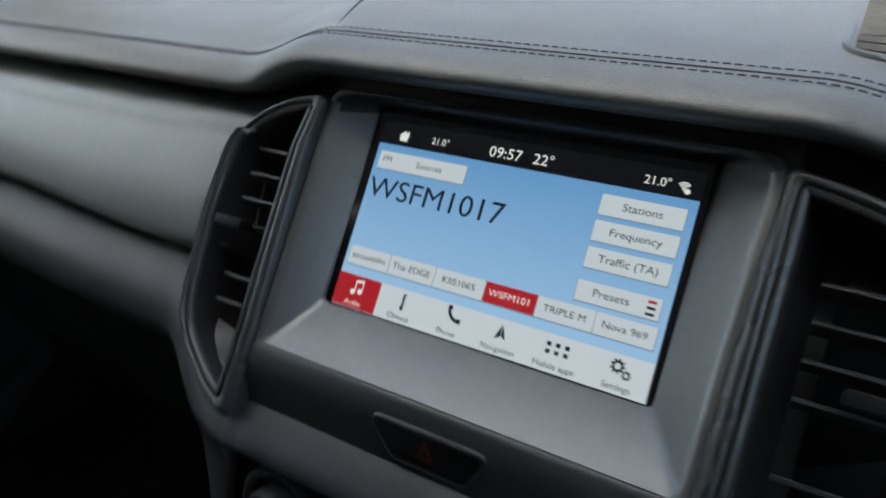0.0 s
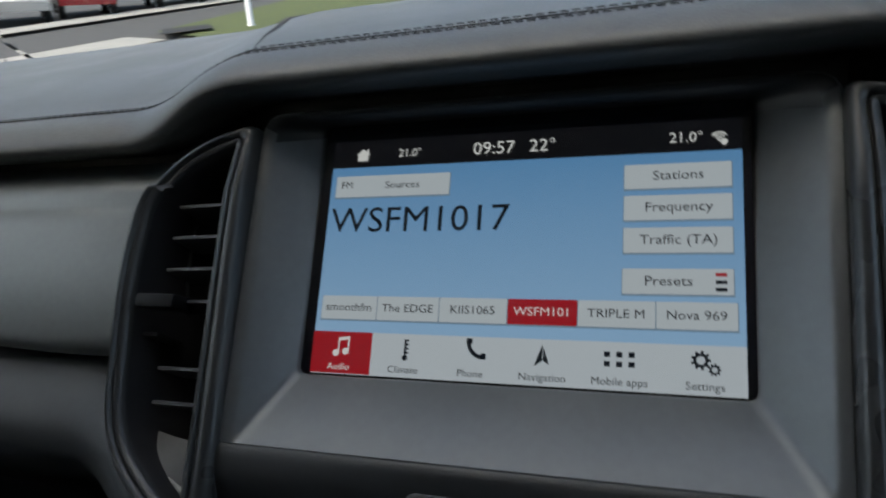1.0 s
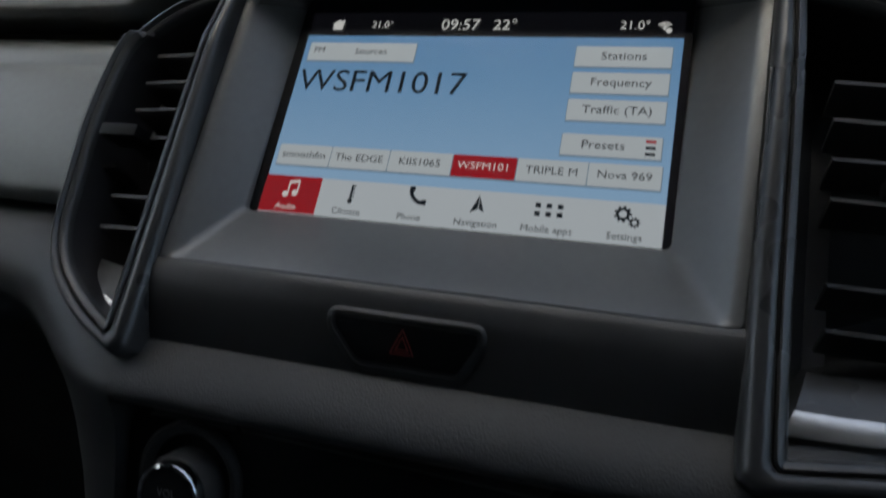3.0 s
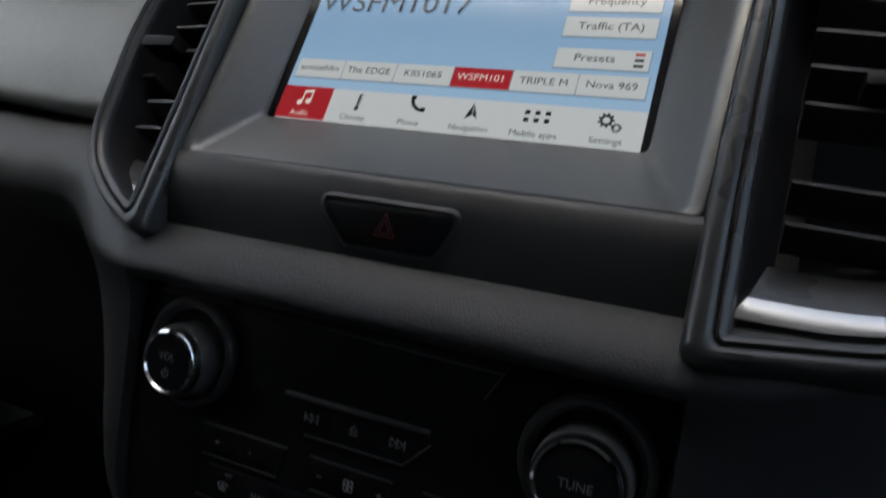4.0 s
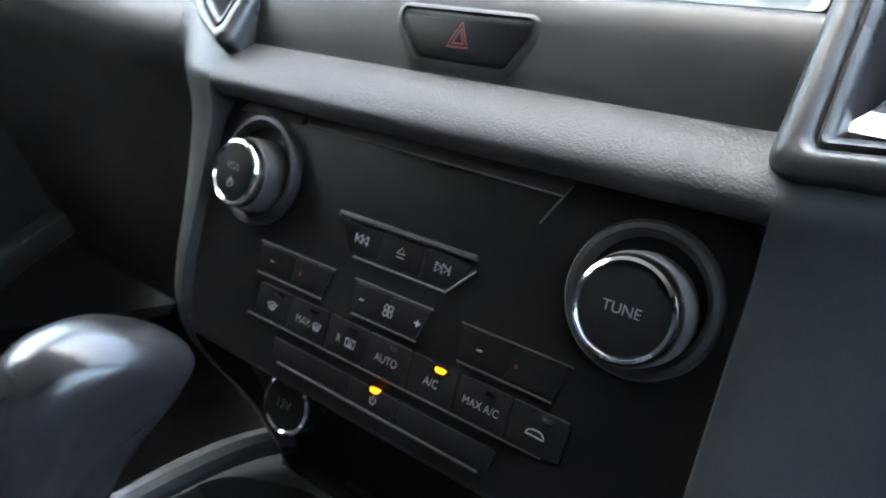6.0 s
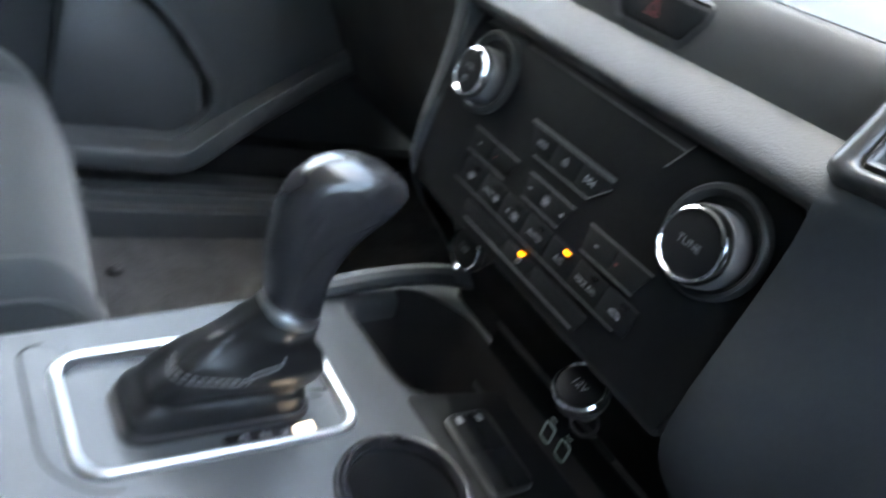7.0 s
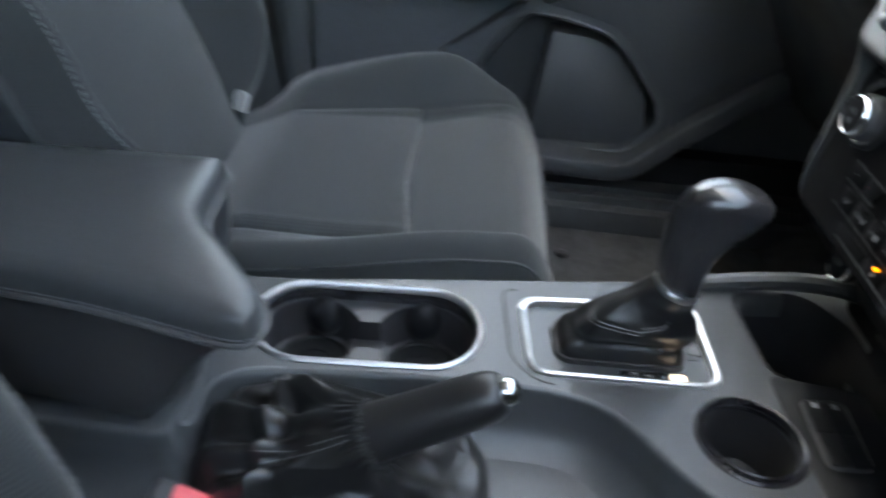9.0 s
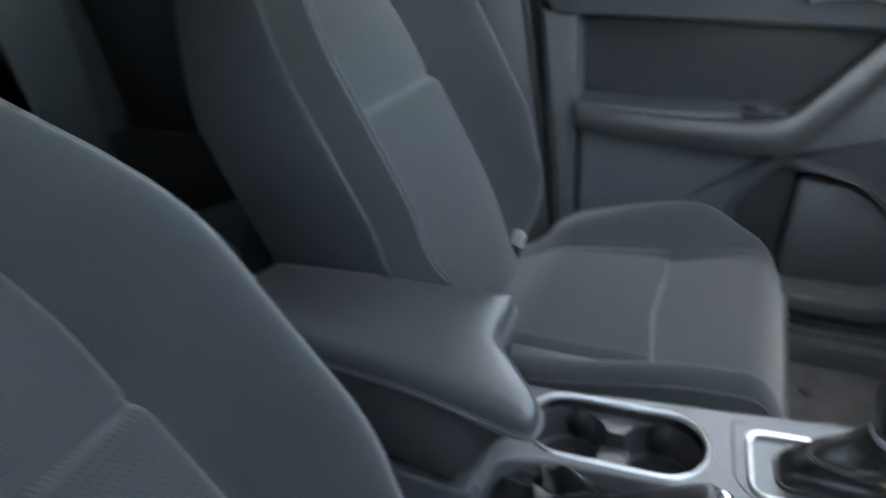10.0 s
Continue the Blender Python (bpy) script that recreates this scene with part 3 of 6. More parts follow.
for k, txt in enumerate(("smoothfm", "The EDGE", "KIIS1065", "WSFM101", "TRIPLE M", "Nova 969")):
    hot = k == 3
    soft_button("preset", edges[k] + 0.00018, -0.0280, edges[k + 1] - 0.00018, -0.0178, txt, (edges[k] + edges[k + 1]) / 2, 0.0048, "s_red" if hot else "s_white", "s_text" if hot else "s_ink")
tile("audio_tab", -0.0871, -0.0512, -0.0590, -0.0335, 3, "s_red", label="red selected tab")
cols = [-0.0735, -0.0440, -0.0150, 0.0140, 0.0430, 0.0730]
for k, txt in enumerate(("Audio", "Climate", "Phone", "Navigation", "Mobile apps", "Settings")):
    words("tab_text", txt, 0.0041, cols[k], -0.0484, 5, "s_text" if k == 0 else "s_ink", squeeze=1.05)


def icon(name, polys, material, k=5):
    """Filled flat outlines on the display, given as lists of 2D points."""
    bm = bmesh.new()
    for pts in polys:
        bm.faces.new([bm.verts.new(D(p[0], L(k), p[1])) for p in pts])
    return part(name, bm, material, scr)


def disc(cx, cz, r, n=16):
    return [(cx + r * math.cos(2 * math.pi * q / n), cz + r * math.sin(2 * math.pi * q / n)) for q in range(n)]


def bar(x0, z0, x1, z1, w):
    d = Vector((x1 - x0, z1 - z0)).normalized() * w / 2
    return [(x0 - d.y, z0 + d.x), (x0 + d.y, z0 - d.x), (x1 + d.y, z1 - d.x), (x1 - d.y, z1 + d.x)]


zc = -0.0400
c = cols[0] + 0.0005
icon("music_icon", [disc(c - 0.0024, zc - 0.0026, 0.0015), disc(c + 0.0022, zc - 0.0018, 0.0015), bar(c - 0.0012, zc - 0.0026, c - 0.0012, zc + 0.0036, 0.0007), bar(c + 0.0034, zc - 0.0018, c + 0.0034, zc + 0.0042, 0.0007), bar(c - 0.0015, zc + 0.0032, c + 0.0037, zc + 0.0040, 0.0014)], "s_text")
c = cols[1] + 0.0006
icon("thermometer_icon", [bar(c, zc - 0.004, c, zc + 0.0042, 0.0010), disc(c, zc - 0.0034, 0.0012)] + [bar(c, zc + 0.0038 - 0.0017 * q, c + 0.0015, zc + 0.0038 - 0.0017 * q, 0.0007) for q in range(4)], "s_ink")
c = cols[2] + 0.0006
arc = [Vector((c + 0.0045 - 0.0062 * math.cos(a), zc + 0.0045 - 0.0062 * math.sin(a))) for a in [radians(0 + 90 * q / 8) for q in range(9)]]
icon("phone_icon", [bar(*arc[q], *arc[q + 1], 0.0017) for q in range(8)] + [bar(arc[0].x + 0.0004, arc[0].y - 0.0010, arc[0].x + 0.0004, arc[0].y + 0.0012, 0.0024), bar(arc[8].x - 0.0010, arc[8].y + 0.0004, arc[8].x + 0.0012, arc[8].y + 0.0004, 0.0024)], "s_ink")
c = cols[3]
icon("arrow_icon", [[(c, zc + 0.0045), (c - 0.0032, zc - 0.0040), (c, zc - 0.0020)], [(c + 0.0003, zc + 0.0034), (c + 0.0003, zc - 0.0019), (c + 0.0028, zc - 0.0034)]], "s_ink")
c = cols[4]
for a in range(3):
    for b_ in range(2):
        u0, v0 = c - 0.0045 + 0.0045 * a, zc - 0.0018 + 0.0036 * b_
        icon("grid_icon", [bar(u0, v0 - 0.0010, u0, v0 + 0.0010, 0.0022)], "s_ink")
c = cols[5]
for cx, cz, r in ((c - 0.0014, zc + 0.0010, 0.0026), (c + 0.0032, zc - 0.0022, 0.0017)):
    polys = []
    for q in range(9):
        a = 2 * math.pi * q / 9
        polys.append(bar(cx + r * 0.8 * math.cos(a), cz + r * 0.8 * math.sin(a), cx + r * 1.32 * math.cos(a), cz + r * 1.32 * math.sin(a), r * 0.38))
    ringo, ringi = disc(cx, cz, r, 18), disc(cx, cz, r * 0.58, 18)
    polys += [[ringo[q - 1], ringo[q], ringi[q], ringi[q - 1]] for q in range(18)]
    icon("gear_icon", polys, "s_ink")
zs = 0.0470
icon("home_icon", [[(-0.0755, zs), (-0.0720, zs + 0.0030), (-0.0685, zs)], [(-0.0745, zs - 0.0028), (-0.0695, zs - 0.0028), (-0.0695, zs + 0.0006), (-0.0745, zs + 0.0006)], bar(-0.0698, zs + 0.0008, -0.0698, zs + 0.0028, 0.0010)], "s_text")
words("status_text", "21.0°", 0.0052, -0.0490, zs, 5, "s_text")
words("status_text", "09:57", 0.0080, -0.0105, zs, 5, "s_text", squeeze=1.04)
words("status_text", "22°", 0.0078, 0.0105, zs, 5, "s_text", squeeze=1.05)
words("status_text", "21.0°", 0.0060, 0.0670, zs, 5, "s_text")
polys = []
for r in (0.0014, 0.0024, 0.0034):
    pts = [Vector((0.0790 + r * math.sin(a), zs - 0.0018 + r * math.cos(a))) for a in [radians(-50 + 100 * q / 6) for q in range(7)]]
    polys += [bar(*pts[q], *pts[q + 1], 0.0006) for q in range(6)]
polys += [disc(0.0790, zs - 0.0016, 0.0006, 8), disc(0.0808, zs - 0.0024, 0.0013, 12)]
icon("wireless_icon", polys, "s_text")

# ---- air vents beside the display
FRAME_L = [(-0.1190, 0.0590), (-0.1450, 0.0535), (-0.1640, 0.0440), (-0.1815, 0.0280), (-0.1858, -0.0150), (-0.1790, -0.0760), (-0.1690, -0.0970), (-0.1475, -0.1145), (-0.1190, -0.1275), (-0.1140, -0.1240), (-0.1150, -0.0800), (-0.1180, 0.0)]
GAP_L = [(-0.1252, 0.0532), (-0.1450, 0.0488), (-0.1615, 0.0405), (-0.1775, 0.0255), (-0.1815, -0.0150), (-0.1750, -0.0750), (-0.1655, -0.0930), (-0.1455, -0.1088), (-0.1262, -0.1192), (-0.1240, -0.1160), (-0.1240, -0.0800), (-0.1252, 0.0)]
CHIN_L = [[(0.1285, -0.1160), (0.1400, -0.1125), (0.1535, -0.1050), (0.1650, -0.0960), (0.1730, -0.0885)], [(0.1285, -0.1112), (0.1396, -0.1080), (0.1535, -0.1012), (0.1655, -0.0938), (0.1735, -0.0878)], [(0.1285, -0.1065), (0.1390, -0.1038), (0.1535, -0.0975), (0.1660, -0.0915), (0.1740, -0.0870)], [(0.1285, -0.0865), (0.1400, -0.0855), (0.1540, -0.0840), (0.1660, -0.0820), (0.1740, -0.0800)]]
# the driver's side vent is wider, with a flat foot
FRAME_R = [(-0.1190, 0.0590), (-0.1500, 0.0535), (-0.1760, 0.0440), (-0.2020, 0.0280), (-0.2120, -0.0150), (-0.2100, -0.0760), (-0.2040, -0.1080), (-0.1800, -0.1260), (-0.1215, -0.1340), (-0.1155, -0.1300), (-0.1155, -0.0800), (-0.1180, 0.0)]
GAP_R = [(-0.1252, 0.0532), (-0.1500, 0.0485), (-0.1735, 0.0405), (-0.1975, 0.0255), (-0.2072, -0.0150), (-0.2055, -0.0750), (-0.1995, -0.1030), (-0.1780, -0.1190), (-0.1270, -0.1262), (-0.1250, -0.1235), (-0.1245, -0.0800), (-0.1252, 0.0)]
CHIN_R = [[(0.1285, -0.1135), (0.1450, -0.1132), (0.1600, -0.1120), (0.1760, -0.1090), (0.1930, -0.1035)], [(0.1305, -0.1095), (0.1460, -0.1092), (0.1610, -0.1080), (0.1765, -0.1055), (0.1930, -0.1010)], [(0.1330, -0.1048), (0.1480, -0.1046), (0.1620, -0.1038), (0.1770, -0.1018), (0.1930, -0.0980)], [(0.1376, -0.0900), (0.1510, -0.0896), (0.1640, -0.0885), (0.1780, -0.0868), (0.1930, -0.0845)]]
CHIN_DEPTH = (0.0115, 0.0120, 0.0140, 0.0220)
CORNER_R = [0.005, 0.02, 0.02, 0.013, 0.06, 0.05, 0.018, 0.02, 0.004, 0.002, 0.03, 0.03]


def vent_y(x, z):
    """The vents' front bows back towards the top and away from the middle."""
    return -0.0215 + 0.10 * max(0.0, abs(x) - 0.13) + 0.004 * (z > 0.03)


def make_vent(sgn):
    v = thing("air_vent", D(sgn * 0.15, -0.02, -0.03), "tall black air vent in a gunmetal frame with a chrome chin", "air vent", "air vents")
    frame_pts, gap_pts, chin, count = (FRAME_L, GAP_L, CHIN_L, 7) if sgn < 0 else (FRAME_R, GAP_R, CHIN_R, 7)
    outer = rounded([(-sgn * x, z) for x, z in frame_pts] if sgn > 0 else frame_pts, CORNER_R, 8)
    gap = rounded([(-sgn * x, z) for x, z in gap_pts] if sgn > 0 else gap_pts, CORNER_R, 8)

    def ring(outl, dy):
        return [D(p.x, vent_y(p.x, p.y) + dy, p.y) for p in outl]

    def mid(t):
        return [a.lerp(b, t) for a, b in zip(outer, gap)]

    part("frame", loft([ring(outer, 0.030), ring(outer, 0.004), ring(mid(0.08), 0.0012), ring(mid(0.30), -0.0010), ring(mid(0.60), -0.0014), ring(mid(0.92), -0.0002), ring(mid(0.99), 0.0014)], closed=True), "gun", v, "gunmetal outer frame", smooth=55)
    part("frame_gap", loft([ring(mid(0.96), 0.0016), ring(grow(gap, -0.0010), 0.0018)], closed=True), "groove", v)
    part("inner_frame", loft([ring(grow(gap, -q), dy) for q, dy in ((0.0006, 0.0016), (0.0009, 0.0000), (0.0014, -0.0004), (0.0036, 0.0004), (0.0044, 0.0024), (0.0047, 0.0045))], closed=True), "gun", v, smooth=55)
    hole = grow(gap, -0.0045)
    part("duct", loft([ring(hole, 0.004), ring(grow(hole, -0.002), 0.030), ring(grow(hole, -0.012), 0.050), ring(grow(hole, -0.020), 0.0502)], closed=True), "black", v)
    # slats
    for k in range(count):
        z = 0.0224 - 0.0153 * k if sgn < 0 else 0.0158 - 0.0156 * k
        xl = min(p.x for p in hole if abs(p.y - z) < 0.012)
        xr = max(p.x for p in hole if abs(p.y - z) < 0.012)
        xm = 0.5 * (xl + xr)
        half = (xr - xl) / 2 - 0.0015
        if sgn < 0:
            a, b = xm - half + 0.009, xm + half
        else:
            a, b = xm - half + 0.010, xm + half - 0.006
        sec = [(-0.001, 0.0008), (0.002, 0.0011), (0.018, -0.0020), (0.018, -0.0034), (0.002, -0.0012), (-0.001, -0.0006)]
        part("slat", loft([[D(x, vent_y(x, z) + 0.012 + q[0], z + q[1]) for q in sec] for x in [a + (b - a) * t / 6 for t in range(7)]], closed=True, cap=True), "fascia", v)
    zt = -0.0127
    xt = -0.1600 if sgn < 0 else 0.168
    part("tab", box((-0.0105, -0.010, -0.0032), (0.0105, 0.006, 0.0032), 0.0016, 2, Matrix.Translation(D(xt, vent_y(xt, zt) + 0.010, zt - 0.0118)) @ Matrix.Rotation(-TILT, 4, "X")), "radio", v, "sliding vent tab")
    # chin: a chrome lip set back in the foot of the opening, under a dark sloping plate
    rows = [[D(sgn * x, vent_y(x, z) + q, z) for x, z in line] for q, line in zip(CHIN_DEPTH, chin)]
    part("chrome_chin", loft([spline(a, 4) for a in rows[:3]]), "chinmetal", v, "satin chrome chin")
    part("chin_plate", loft([spline(a, 4) for a in rows[2:]]), "gun", v, "dark satin plate")
    return v


make_vent(-1)
make_vent(1)

# ---- radio and climate panel
rad = thing("radio_panel", (0, -0.07, 0.43), "black radio and climate control panel with two chrome-ringed knobs", "control panel")
PY, PK = -0.0700, 0.135


def R(u, v, d=0.0):
    """On the panel's face: u across, v the height; d in front."""
    return Vector((u, PY - PK * (0.537 - v) - d, v))


PLATE = rounded([(-0.1195, 0.5375), (0.1195, 0.5375), (0.1215, 0.505), (0.1205, 0.455), (0.1170, 0.4275), (-0.1130, 0.4275), (-0.1195, 0.455), (-0.1215, 0.505)], [0.018, 0.018, 0.02, 0.02, 0.003, 0.003, 0.02, 0.02], 5)
part("faceplate", slab(PLATE, lambda u, v, d: R(u, v, d), -0.03, 0.0, 0.0015), "radio", rad, "black grained faceplate")
part("stack_face", slab(rounded([(-0.1206, 0.5386), (0.1206, 0.5386), (0.1206, 0.4290), (-0.1206, 0.4290)], 0.001, 3), lambda u, v, d: R(u, v, d), -0.03, -0.0034, 0.0004), "roll", rad, "dark grained border round the faceplate")
part("plate_gap", loft([[R(*p, -0.002) for p in grow(PLATE, 0.0022)], [R(*p, -0.0016) for p in PLATE]], closed=True), "groove", rad)
# disc slot along the top edge, with its raised lower lip
part("disc_slot", slab([Vector(p) for p in [(-0.0660, 0.5405), (-0.0640, 0.5335), (0.0575, 0.5312), (0.0625, 0.5400)]], lambda u, v, d: R(u, v, d), -0.004, 0.0009, 0.0002), "deep", rad)
part("slot_lip", tube([R(-0.0655, 0.5390, 0.0008), R(-0.0640, 0.5334, 0.0008), R(0.0575, 0.5311, 0.0008), R(0.0600, 0.5350, 0.0008)], 0.0004, 6), "bezel", rad)
part("slot_edge", tube([R(0.0575, 0.5311, 0.0004), R(0.0515, 0.5205, 0.0001)], 0.0004, 6), "bezel", rad)
part("corner_ledge", slab(rounded([(-0.1090, 0.5322), (-0.0672, 0.5322), (-0.0672, 0.5366), (-0.1040, 0.5370)], 0.0015, 3), lambda u, v, d: R(u, v, d), 0.0, 0.0012, 0.0006), "roll", rad)
AX = Vector((0, -1, PK)).normalized()


def panel_knob(name, x, z, text, sub, r=0.0165):
    c = R(x, z)
    collar = part(name, revolve([(0.0243, 0.0), (0.0242, 0.0030), (0.0232, 0.0044), (0.0215, 0.0046), (0.0200, 0.0030), (0.0190, 0.0008)], R(x, z + 0.0028), AX, 48, cap=False), "lowfascia", rad, "round control knob")
    part("skirt", revolve([(r + 0.0023, 0.0), (r + 0.0020, 0.0090), (r + 0.0014, 0.0112)], c, AX, 48), "bezel", collar, "satin grey skirt")
    part("chrome_ring", revolve([(r + 0.0011, 0.009), (r + 0.0009, 0.0140), (r + 0.0001, 0.0156), (r - 0.0010, 0.0161), (r - 0.0016, 0.0152)], c, AX, 48, cap=False), "chrome", collar, "bright chrome ring")
    part("cap", revolve([(r - 0.0014, 0.010), (r - 0.0015, 0.0152), (r - 0.004, 0.0157), (0.0, 0.0158)], c, AX, 40), "radio", collar)
    f = c + AX * 0.0162
    upv = Vector((0, PK, 1)).normalized()
    lettering("marking", text, 0.0046, lambda u, v: f + Vector((u, 0, 0)) + upv * (v + (0.0024 if sub else 0)), "dimmark", collar, squeeze=1.0)
    if sub:
        ring = [f + Vector((0.0017 * math.sin(a), 0, 0)) + upv * (-0.0046 + 0.0017 * math.cos(a)) for a in [radians(40 + 280 * q / 14) for q in range(15)]]
        part("marking", tube(ring, 0.00025, 5), "dimmark", collar)
        part("marking", tube([f + upv * -0.0046, f + upv * -0.0024], 0.00025, 5), "dimmark", collar)


panel_knob("volume_knob", -0.0862, 0.5062, "VOL", True, 0.0138)
panel_knob("tune_knob", 0.0915, 0.5045, "TUNE", False, 0.0152)


def key(name, pts, material="key", bevel=0.0004, front=0.0010, r=0.0012, label=""):
    return part(name, slab(rounded(pts, r, 3), lambda u, v, d: R(u, v, d), -0.001, front, bevel), material, rad, label)


def mark(pts, w=0.00028, material="mark", d=0.0014):
    part("marking", tube([R(u, v, d) for u, v in pts], w, 5), material, rad)


def well(pts):
    """A shallow dark gap round a group of keys."""
    o = rounded(pts, 0.0016, 3)
    part("key_gap", loft([[R(*p, 0.0004) for p in grow(o, 0.0003)], [R(*p, 0.0002) for p in o]], closed=True, cap=True), "radio", rad)


# disc transport keys under a bright upper edge
well([(-0.0345, 0.5025), (0.0335, 0.5025), (0.0335, 0.4985), (0.0235, 0.4870), (-0.0235, 0.4870), (-0.0345, 0.4985)])
part("key_edge", tube([R(-0.0340, 0.5030, 0.0012), R(0.0325, 0.5030, 0.0012)], 0.0013, 8), "gun", rad)
for a, b in ((-0.0330, -0.0112), (-0.0106, 0.0104), (0.0110, 0.0322)):
    key("transport_key", [(a, 0.5010), (b, 0.5010), (b * (0.78 if b > 0.03 else 1), 0.4895), (a * (0.78 if a < -0.03 else 1), 0.4895)])
part("key_edge", tube([R(-0.0230, 0.4880, 0.0010), R(0.0230, 0.4880, 0.0010), R(0.0335, 0.4985, 0.0010)], 0.00042, 6), "gun", rad)
for s_, c0 in ((-1, -0.0200), (1, 0.0195)):
    for q in (0, 1):
        t0 = c0 + s_ * (q * 0.0030 - 0.003)
        mark([(t0, 0.4974), (t0 + s_ * 0.0028, 0.4957), (t0, 0.4940), (t0, 0.4974)])
    mark([(c0 + s_ * 0.0033, 0.4974), (c0 + s_ * 0.0033, 0.4940)])
mark([(-0.0018, 0.4955), (0, 0.4978), (0.0018, 0.4955), (-0.0018, 0.4955)])
mark([(-0.0018, 0.4941), (0.0018, 0.4941)])
# temperature and fan rockers
for a, b in ((-0.0760, -0.0300), (-0.0190, 0.0200), (0.0330, 0.0770)):
    well([(a, 0.4800), (b, 0.4800), (b - 0.004, 0.4665), (a + 0.002, 0.4665)])
    mid = (a + b) / 2
    key("rocker_key", [(a + 0.0006, 0.4792), (mid - 0.0003, 0.4792), (mid - 0.0003, 0.4680), (a + 0.0024, 0.4680)])
    key("rocker_key", [(mid + 0.0003, 0.4792), (b - 0.0006, 0.4792), (b - 0.0044, 0.4680), (mid + 0.0003, 0.4680)])
    part("key_edge", tube([R(a + 0.002, 0.4668, 0.0010), R(b - 0.004, 0.4668, 0.0010)], 0.00036, 6), "gun", rad)
    part("key_edge", tube([R(a, 0.4802, 0.0008), R(b, 0.4802, 0.0008)], 0.00035, 6), "bezel", rad)
for u in (-0.0660, -0.0130, 0.0430):
    mark([(u - 0.0011, 0.4735), (u + 0.0011, 0.4735)], material="mark")
mark([(0.0150 - 0.0012, 0.4735), (0.0150 + 0.0012, 0.4735)])
mark([(0.0150, 0.4747), (0.0150, 0.4723)])
for q in range(4):
    a = radians(45 + 90 * q)
    ring = [(0.0008 + 0.0016 * math.cos(a) + 0.0011 * math.cos(w), 0.4735 + 0.0016 * math.sin(a) + 0.0011 * math.sin(w)) for w in [2 * math.pi * e / 8 for e in range(9)]]
    mark(ring, 0.00024)
for u in (-0.0480, 0.0580):
    part("marking", revolve([(0.0007, 0.0), (0.0007, 0.0002)], R(u, 0.4735, 0.0017), AX, 10), "redmark", rad)
# row of seven climate keys, each with an indicator
well([(-0.0755, 0.4640), (0.0815, 0.4640), (0.0770, 0.4478), (-0.0710, 0.4478)])
names = ["", "MAX", "R", "AUTO", "A/C", "MAX A/C", ""]
for q in range(7):
    u = -0.0600 + 0.0218 * q
    key("climate_key", [(u - 0.0105, 0.4632), (u + 0.0105, 0.4632), (u + 0.0102, 0.4490), (u - 0.0102, 0.4490)])
    lamp = [(u + 0.0005, 0.4618), (u + 0.0052, 0.4618), (u + 0.0045, 0.4604), (u + 0.0012, 0.4604)]
    key("indicator", lamp, "amber" if q == 4 else "gloss", 0.0003, 0.0022, 0.0004, "lit amber indicator" if q == 4 else "")
    if names[q]:
        dx = {1: -0.0024, 2: -0.0034}.get(q, 0.0)
        lettering("marking", names[q], 0.0044 if q != 5 else 0.0040, lambda a, b, u=u, dx=dx: R(u + dx + a, 0.4555 + b, 0.0014), "mark", rad, squeeze=0.92)
    if q in (0, 1, 2):
        v0 = u + (0.0, 0.0056, 0.0030)[q]
        s = (1.0, 0.8, 1.0)[q]
        if q == 2:
            mark([(v0 - 0.0024, 0.4570), (v0 + 0.0024, 0.4570), (v0 + 0.0024, 0.4540), (v0 - 0.0024, 0.4540), (v0 - 0.0024, 0.4570)], 0.00024)
        else:
            mark([(v0 - 0.0028 * s, 0.4564), (v0, 0.4573), (v0 + 0.0028 * s, 0.4564), (v0 + 0.0016 * s, 0.4544), (v0 - 0.0016 * s, 0.4544), (v0 - 0.0028 * s, 0.4564)], 0.00024)
        for e in (-1, 0, 1):
            mark([(v0 + e * 0.0009, 0.4562), (v0 + e * 0.0009, 0.4536)], 0.0002)
    if q == 6:
        mark([(u - 0.0034, 0.4546), (u - 0.0030, 0.4558), (u - 0.0012, 0.4566), (u + 0.0016, 0.4566), (u + 0.0032, 0.4554), (u + 0.0034, 0.4544), (u - 0.0034, 0.4546)], 0.00026)
part("key_edge", tube([R(-0.0745, 0.4483, 0.0010), R(0.0745, 0.4483, 0.0010)], 0.00036, 6), "gun", rad)
well([(-0.0560, 0.4440), (0.0600, 0.4440), (0.0540, 0.4335), (-0.0500, 0.4335)])
for a, b in ((-0.0550, -0.0110), (-0.0104, 0.0150), (0.0156, 0.0590)):
    key("climate_key", [(a, 0.4434), (b, 0.4434), (b - 0.002, 0.4346), (a + 0.002, 0.4346)])
key("indicator", [(0.0018, 0.4437), (0.0063, 0.4437), (0.0056, 0.4424), (0.0025, 0.4424)], "amber", 0.0003, 0.0022, 0.0004, "lit amber indicator")
mark([(0.0041 + 0.0014 * math.sin(a), 0.4392 + 0.0014 * math.cos(a)) for a in [radians(40 + 280 * q / 12) for q in range(13)]], 0.00024)
mark([(0.0041, 0.4392), (0.0041, 0.4410)], 0.00024)
part("key_edge", tube([R(-0.0500, 0.4338, 0.0008), R(0.0540, 0.4338, 0.0008)], 0.0005, 6), "bezel", rad)
